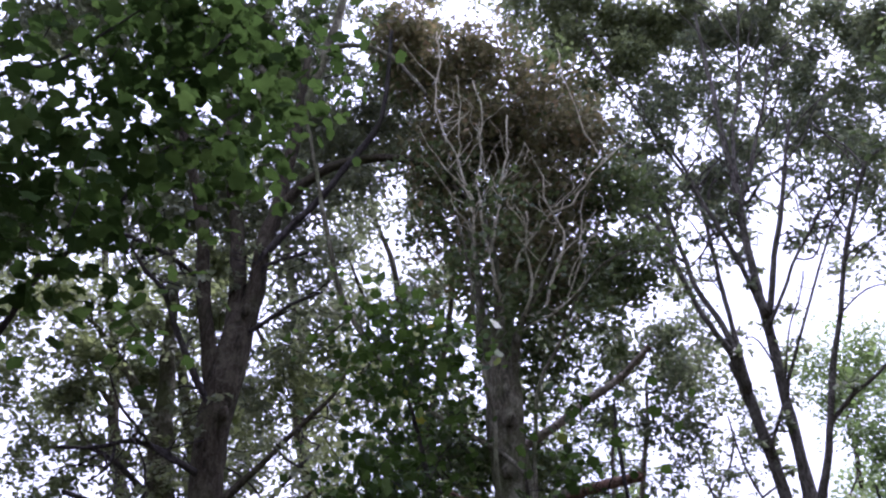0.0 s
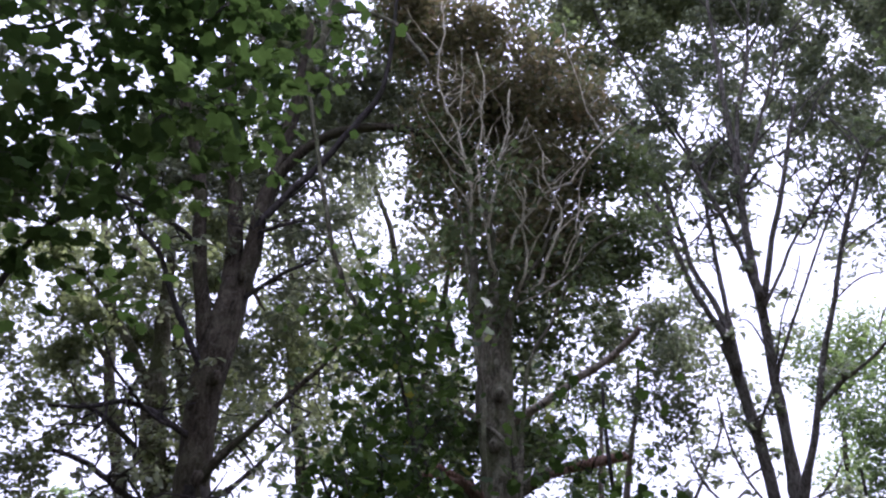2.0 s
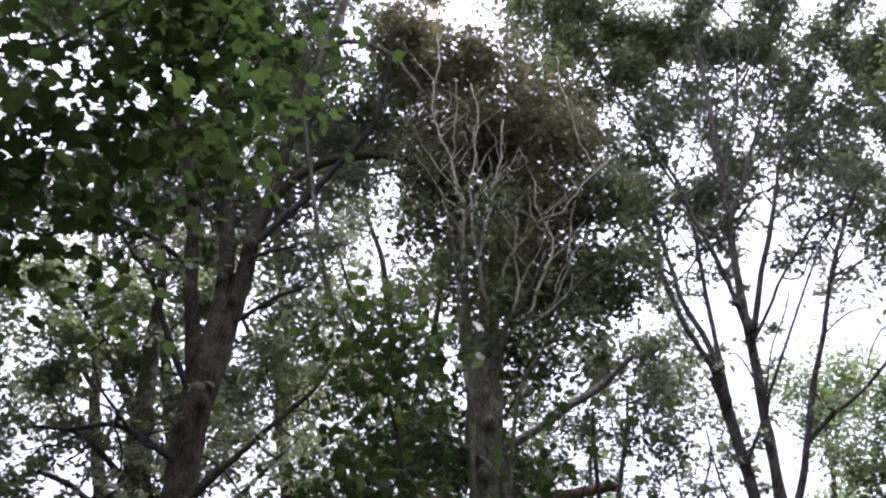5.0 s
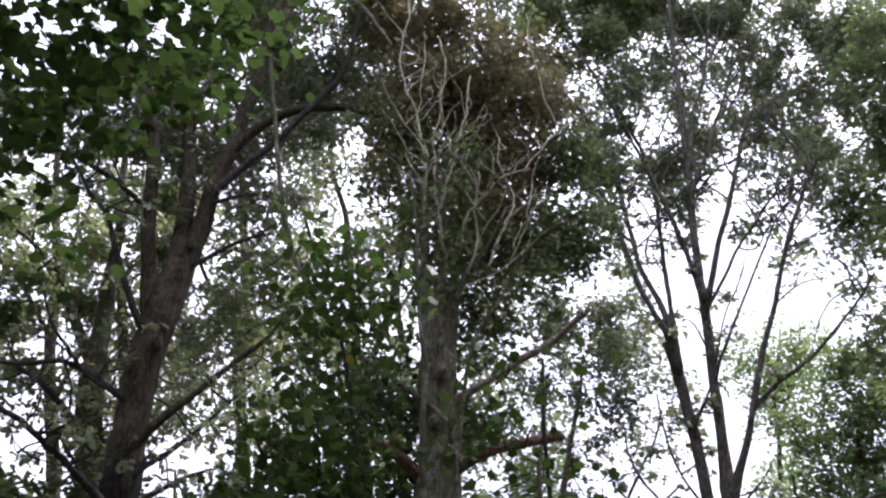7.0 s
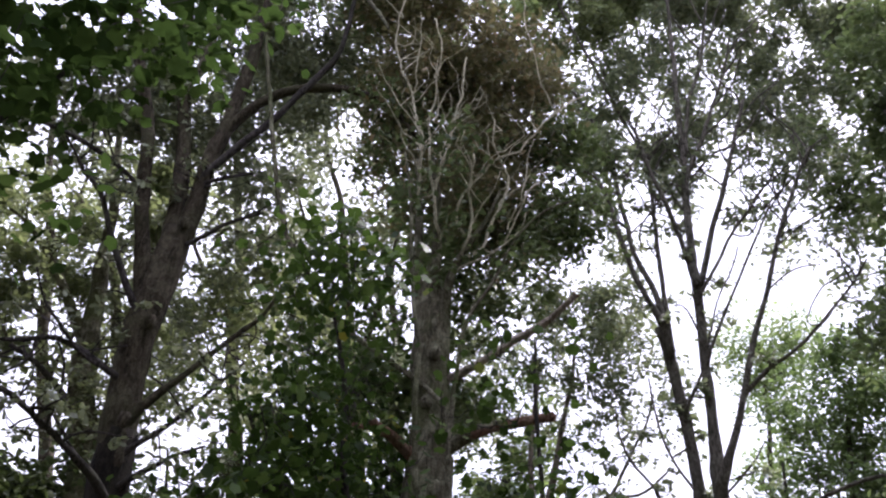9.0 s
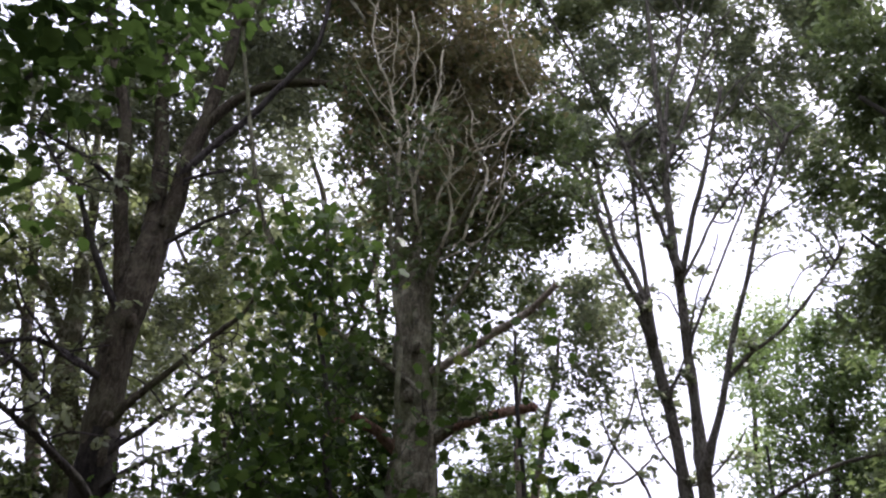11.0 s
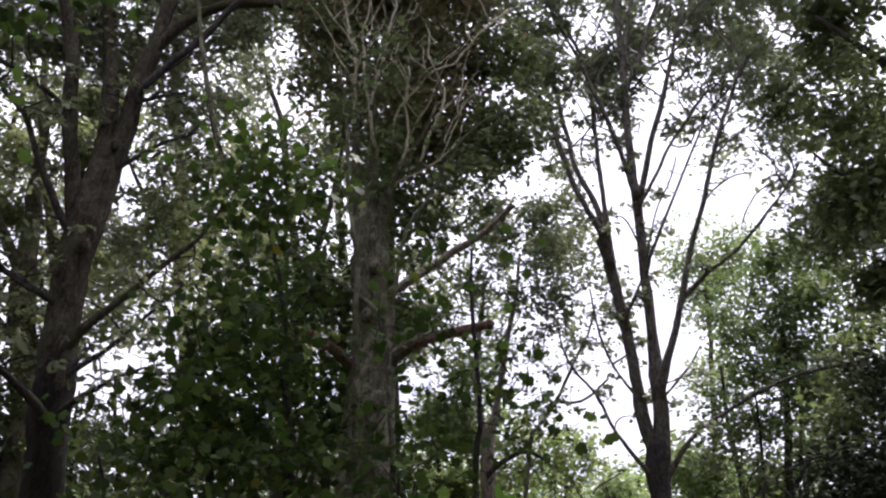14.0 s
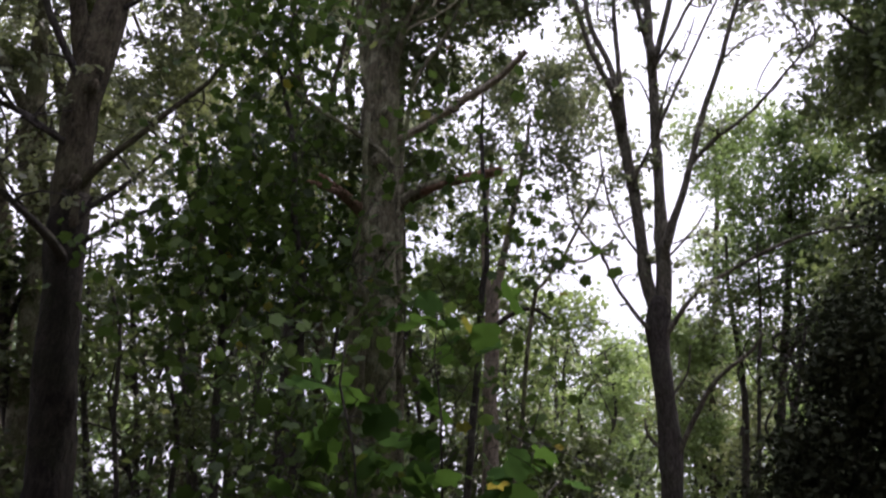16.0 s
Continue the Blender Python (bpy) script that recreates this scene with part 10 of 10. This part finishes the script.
pole_sapling_9 = Tree("sapling", "thin bare-stemmed sapling in the shade", bark_dark, (1.19, 9.65), "sapling", "understory poles")
limb(pole_sapling_9, "trunk", [(1.192, 9.653, -0.1, 0.035), (1.201, 9.652, 0.517, 0.031), (1.211, 9.651, 1.477, 0.028), (1.234, 9.649, 2.193, 0.026), (1.067, 9.665, 3.196, 0.023), (1.069, 9.664, 3.392, 0.017), (1.072, 9.664, 3.592, 0.009)])
limb(pole_sapling_9, "limb", [(1.126, 9.659, 2.685, 0.013), (1.491, 9.62, 3.081, 0.009), (1.347, 9.637, 3.469, 0.004)])
clump(pole_sapling_9, 0.96, 9.67, 3.39, 0.29, 0.40, 0.26, 230)
clump(pole_sapling_9, 1.01, 9.67, 2.81, 0.29, 0.40, 0.26, 170)
clump(pole_sapling_9, 0.73, 9.69, 2.24, 0.29, 0.40, 0.25, 15)
crown(pole_sapling_9, "pointed", 0.0951, leaf_shaded, 609, per_spray=8, spread=0.1040, flat=0.75, bunch=4, twig_r=0.006)

pole_sapling_10 = Tree("sapling", "thin bare-stemmed sapling in the shade", bark_dark, (1.66, 11.11), "sapling", "understory poles")
limb(pole_sapling_10, "trunk", [(1.659, 11.111, -0.1, 0.046), (1.631, 11.114, 0.535, 0.039), (1.602, 11.117, 1.528, 0.037), (1.524, 11.127, 2.355, 0.034), (1.643, 11.112, 3.528, 0.03), (1.625, 11.115, 3.986, 0.023), (1.607, 11.117, 4.456, 0.011)])
limb(pole_sapling_10, "limb", [(1.609, 11.117, 2.932, 0.017), (1.375, 11.143, 3.368, 0.011), (1.377, 11.142, 3.823, 0.006)])
clump(pole_sapling_10, 1.49, 11.13, 4.21, 0.34, 0.40, 0.30, 25)
clump(pole_sapling_10, 1.51, 11.13, 3.52, 0.34, 0.40, 0.30, 47)
clump(pole_sapling_10, 1.47, 11.13, 2.85, 0.33, 0.40, 0.30, 137)
crown(pole_sapling_10, "pointed", 0.0951, leaf_shaded, 610, per_spray=8, spread=0.1040, flat=0.75, bunch=4, twig_r=0.006)

pole_sapling_11 = Tree("sapling", "thin bare-stemmed sapling in the shade", bark_dark, (3.47, 11.77), "sapling", "understory poles")
limb(pole_sapling_11, "trunk", [(3.465, 11.767, -0.1, 0.035), (3.451, 11.771, 0.563, 0.03), (3.437, 11.774, 1.607, 0.028), (3.398, 11.785, 2.502, 0.026), (3.511, 11.754, 3.767, 0.023), (3.614, 11.725, 3.604, 0.017), (3.715, 11.695, 3.444, 0.009)])
limb(pole_sapling_11, "limb", [(3.48, 11.763, 3.125, 0.013), (3.335, 11.802, 3.604, 0.009), (3.264, 11.82, 4.096, 0.004)])
clump(pole_sapling_11, 3.77, 11.68, 3.21, 0.36, 0.40, 0.32, 150)
clump(pole_sapling_11, 3.07, 11.87, 2.50, 0.36, 0.40, 0.32, 122)
clump(pole_sapling_11, 3.29, 11.81, 1.82, 0.36, 0.40, 0.32, 118)
crown(pole_sapling_11, "pointed", 0.0951, leaf_shaded, 611, per_spray=8, spread=0.1040, flat=0.75, bunch=4, twig_r=0.006)

pole_sapling_12 = Tree("sapling", "thin bare-stemmed sapling in the shade", bark_dark, (5.26, 10.01), "sapling", "understory poles")
limb(pole_sapling_12, "trunk", [(5.26, 10.005, -0.1, 0.032), (5.275, 9.997, 0.568, 0.028), (5.291, 9.99, 1.622, 0.026), (5.327, 9.971, 2.403, 0.024), (5.432, 9.916, 3.497, 0.021), (5.461, 9.9, 4.107, 0.016), (5.491, 9.884, 4.738, 0.008)])
limb(pole_sapling_12, "limb", [(5.389, 9.939, 2.942, 0.012), (5.238, 10.016, 3.365, 0.008), (5.56, 9.847, 3.774, 0.004)])
clump(pole_sapling_12, 5.25, 10.01, 4.53, 0.34, 0.40, 0.31, 50)
clump(pole_sapling_12, 5.09, 10.09, 3.88, 0.34, 0.40, 0.30, 323)
crown(pole_sapling_12, "pointed", 0.0951, leaf_shaded, 612, per_spray=8, spread=0.1040, flat=0.75, bunch=4, twig_r=0.006)

pole_sapling_13 = Tree("sapling", "thin bare-stemmed sapling in the shade", bark_dark, (6.16, 10.66), "sapling", "understory poles")
limb(pole_sapling_13, "trunk", [(6.158, 10.66, -0.1, 0.04), (6.201, 10.635, 0.585, 0.034), (6.244, 10.61, 1.671, 0.032), (6.352, 10.548, 2.505, 0.029), (6.316, 10.568, 3.682, 0.026), (6.401, 10.518, 4.45, 0.02), (6.49, 10.465, 5.245, 0.01)])
limb(pole_sapling_13, "limb", [(6.314, 10.569, 3.085, 0.015), (6.487, 10.467, 3.521, 0.01), (6.624, 10.383, 3.964, 0.005)])
clump(pole_sapling_13, 6.48, 10.47, 5.00, 0.38, 0.40, 0.33, 105)
clump(pole_sapling_13, 6.34, 10.55, 4.30, 0.37, 0.40, 0.33, 6)
clump(pole_sapling_13, 6.42, 10.51, 3.60, 0.37, 0.40, 0.33, 36)
crown(pole_sapling_13, "pointed", 0.0951, leaf_shaded, 613, per_spray=8, spread=0.1040, flat=0.75, bunch=4, twig_r=0.006)

pole_sapling_14 = Tree("sapling", "thin bare-stemmed sapling in the shade", bark_dark, (2.40, 12.01), "sapling", "understory poles")
limb(pole_sapling_14, "trunk", [(2.403, 12.008, -0.1, 0.04), (2.384, 12.011, 0.552, 0.034), (2.365, 12.015, 1.578, 0.032), (2.31, 12.024, 2.479, 0.029), (2.24, 12.036, 3.752, 0.026), (2.318, 12.023, 4.509, 0.02), (2.4, 12.008, 5.295, 0.01)])
limb(pole_sapling_14, "limb", [(2.296, 12.027, 3.106, 0.015), (2.039, 12.067, 3.583, 0.01), (3.091, 11.863, 4.096, 0.005)])
clump(pole_sapling_14, 2.46, 12.00, 5.03, 0.38, 0.40, 0.33, 149)
clump(pole_sapling_14, 2.20, 12.04, 4.25, 0.37, 0.40, 0.33, 8)
clump(pole_sapling_14, 2.46, 12.00, 3.51, 0.37, 0.40, 0.32, 89)
crown(pole_sapling_14, "pointed", 0.0951, leaf_shaded, 614, per_spray=8, spread=0.1040, flat=0.75, bunch=4, twig_r=0.006)

upper_tree = Tree("tree", "tall tree with fresh green crown behind the broad one", bark_grey, (1.02, 9.45), "tree", "woodland trees")
limb(upper_tree, "trunk", [(1.025, 9.447, -0.1, 0.096), (0.975, 9.451, 1.342, 0.083), (0.924, 9.455, 3.835, 0.077), (0.84, 9.462, 5.125, 0.073), (0.814, 9.464, 6.456, 0.07), (0.845, 9.461, 7.626, 0.063), (1.092, 9.44, 9.147, 0.056), (1.464, 9.394, 10.543, 0.047), (1.791, 9.342, 12.093, 0.037), (2.064, 9.289, 13.69, 0.025)])
limb(upper_tree, "limb", [(1.092, 9.44, 9.147, 0.032), (1.299, 9.349, 10.037, 0.029), (1.185, 9.295, 10.978, 0.022), (1.06, 9.242, 12.118, 0.014)])
limb(upper_tree, "limb", [(1.385, 9.405, 10.318, 0.034), (1.939, 9.212, 10.777, 0.026), (2.419, 9.001, 11.452, 0.018)])
limb(upper_tree, "limb", [(1.663, 9.364, 11.598, 0.032), (2.118, 9.175, 12.214, 0.023), (2.776, 8.902, 12.391, 0.014)])
clumps(upper_tree, [(1.02, 9.57, 11.73, 0.26, 14), (1.94, 9.02, 12.11, 0.44, 1100), (1.85, 9.31, 11.60, 0.26, 299), (1.34, 9.20, 12.25, 0.47, 1328), (1.89, 9.36, 11.73, 0.26, 600), (2.79, 9.16, 11.80, 0.31, 2314), (2.12, 9.03, 12.16, 0.47, 1469), (3.27, 9.13, 11.67, 0.32, 3029), (2.63, 9.25, 11.31, 0.27, 40), (1.95, 9.23, 10.68, 0.26, 9), (1.83, 9.20, 11.12, 0.26, 69), (2.21, 9.22, 10.48, 0.30, 1085), (2.73, 8.97, 10.84, 0.30, 1358), (1.20, 9.32, 10.65, 0.48, 211), (1.08, 9.36, 13.59, 0.42, 328), (1.86, 8.80, 13.22, 0.42, 328), (1.65, 9.74, 13.33, 0.42, 328), (1.10, 9.42, 12.94, 0.42, 328), (2.37, 8.97, 12.83, 0.42, 386)])
clumps(upper_tree, [(2.46, 8.86, 13.44, 0.42, 386), (3.16, 9.30, 13.19, 0.42, 386), (2.06, 9.16, 13.30, 0.42, 386), (1.03, 9.34, 11.26, 0.38, 107), (0.99, 9.45, 11.12, 0.27, 32), (0.48, 9.71, 10.97, 0.33, 1126), (0.64, 8.80, 11.14, 0.27, 5), (1.15, 9.03, 11.34, 0.29, 313), (1.75, 9.49, 10.82, 0.26, 28), (1.99, 8.97, 11.24, 0.31, 795)])
crown(upper_tree, "pointed", 0.0820, leaf_green, 701, per_spray=7, spread=0.078, flat=0.75, bunch=3, twig_r=0.006, label="fresh green leaves in full clumps")


# ---- far woods: a thick belt of trees round the place ----
def far_woods():
    rng = np.random.default_rng(77)
    belt = Tree("far_woods", "hazy green belt of far woodland trees", bark_grey, (0, 34), "woods", "far woods")
    belt.thing["kind"] = "stuff"
    for i in range(64):
        a = radians(-64 + 128 * (i + rng.uniform(-0.4, 0.4)) / 63)
        d = rng.uniform(23, 38)
        x, y, h = d * math.sin(a), d * math.cos(a), d * rng.uniform(0.19, 0.27)
        limb(belt, "trunk", [(x, y, -0.1, 0.13), (x + rng.normal(0, 0.2), y, h * 0.5, 0.09), (x + rng.normal(0, 0.5), y, h * 0.85, 0.03)])
        for k in range(5):
            z = h * (0.12 + 0.85 * k / 4)
            w = 2.0 - 0.9 * k / 4
            clump(belt, x + rng.normal(0, 1.0), y + rng.normal(0, 1.0), z, w, w, 1.1, 300)
    crown(belt, "pointed", 0.26, leaf_fresh, 78, per_spray=18, spread=0.22, bunch=10, twig_r=0.012)


far_woods()


# ---- unseen woods, added behind and beside to close the clearing and block light ----
def shade_tree(x, y, h, spread_m, leaves, seed, size=0.3):
    rng = np.random.default_rng(seed)
    w = Tree("tree", "unseen tall leafy tree with a straight grey trunk, added to block light", bark_grey, (x, y), "tree", "woodland trees")
    limb(w, "trunk", [(x, y, -0.1, 0.2), (x + 0.1, y, h * 0.3, 0.16), (x - 0.1, y + 0.2, h * 0.65, 0.11), (x, y, h, 0.03)])
    for k in range(5):
        a, z = rng.uniform(0, 6.28), h * (0.3 + 0.13 * k)
        ex, ey = x + math.cos(a) * spread_m * 0.8, y + math.sin(a) * spread_m * 0.8
        limb(w, "limb", [(x, y, z, 0.06), ((x + ex) / 2, (y + ey) / 2, z + 0.6, 0.045), (ex, ey, z + 1.6, 0.015)])
    for k in range(12):
        a, r = rng.uniform(0, 6.28), spread_m * rng.uniform(0.1, 0.9)
        clump(w, x + r * math.cos(a), y + r * math.sin(a), h * rng.uniform(0.25, 1.0), spread_m * 0.42, spread_m * 0.42, 1.4, leaves // 12)
    crown(w, "pointed", size, leaf_oak, seed + 1, per_spray=14, spread=0.3, twig_r=0.012)


for k, (x, y, h) in enumerate([(-5.5, -2.5, 11), (-2.2, -6.0, 12), (2.6, -4.6, 11), (6.5, -5.5, 13), (8.5, -0.5, 11), (-9.0, 1.5, 12), (-6.5, -8.5, 14), (1.0, -10.5, 14), (7.5, -11.0, 14), (12.5, 3.0, 12), (-12.0, 5.5, 12)]):
    shade_tree(x, y, h, 3.6, 5400, 300 + 7 * k)


# out-of-view bushes, added so less low skylight reaches the trunk bases
def shade_bush(x, y, h, seed):
    rng = np.random.default_rng(seed)
    w = Tree("bush", "unseen leafy green bush edging the clearing, added to shade low trunks", bark_dark, (x, y), "bush", "bushes")
    for k in range(5):
        a = k * 1.26 + rng.uniform(-0.3, 0.3)
        limb(w, "stem", [(x, y, -0.05, 0.03), (x + 0.4 * math.cos(a), y + 0.4 * math.sin(a), h * 0.5, 0.022), (x + 0.9 * math.cos(a), y + 0.9 * math.sin(a), h, 0.008)])
    for k in range(7):
        a = rng.uniform(0, 6.28)
        clump(w, x + 0.8 * math.cos(a), y + 0.8 * math.sin(a), h * (0.15 + 0.12 * k), 1.0, 1.0, 0.85, 380)
    crown(w, "pointed", 0.2, leaf_shaded, seed + 1, per_spray=12, spread=0.2, twig_r=0.008)


for k in range(15):
    a = radians(64 + 232 * k / 14)
    shade_bush(5.2 * math.sin(a) + 0.6 * math.sin(7.0 * k), 5.2 * math.cos(a) - 0.5 + 0.5 * math.sin(5.0 * k), 5.3 + 0.7 * math.sin(3.0 * k), 900 + 3 * k)
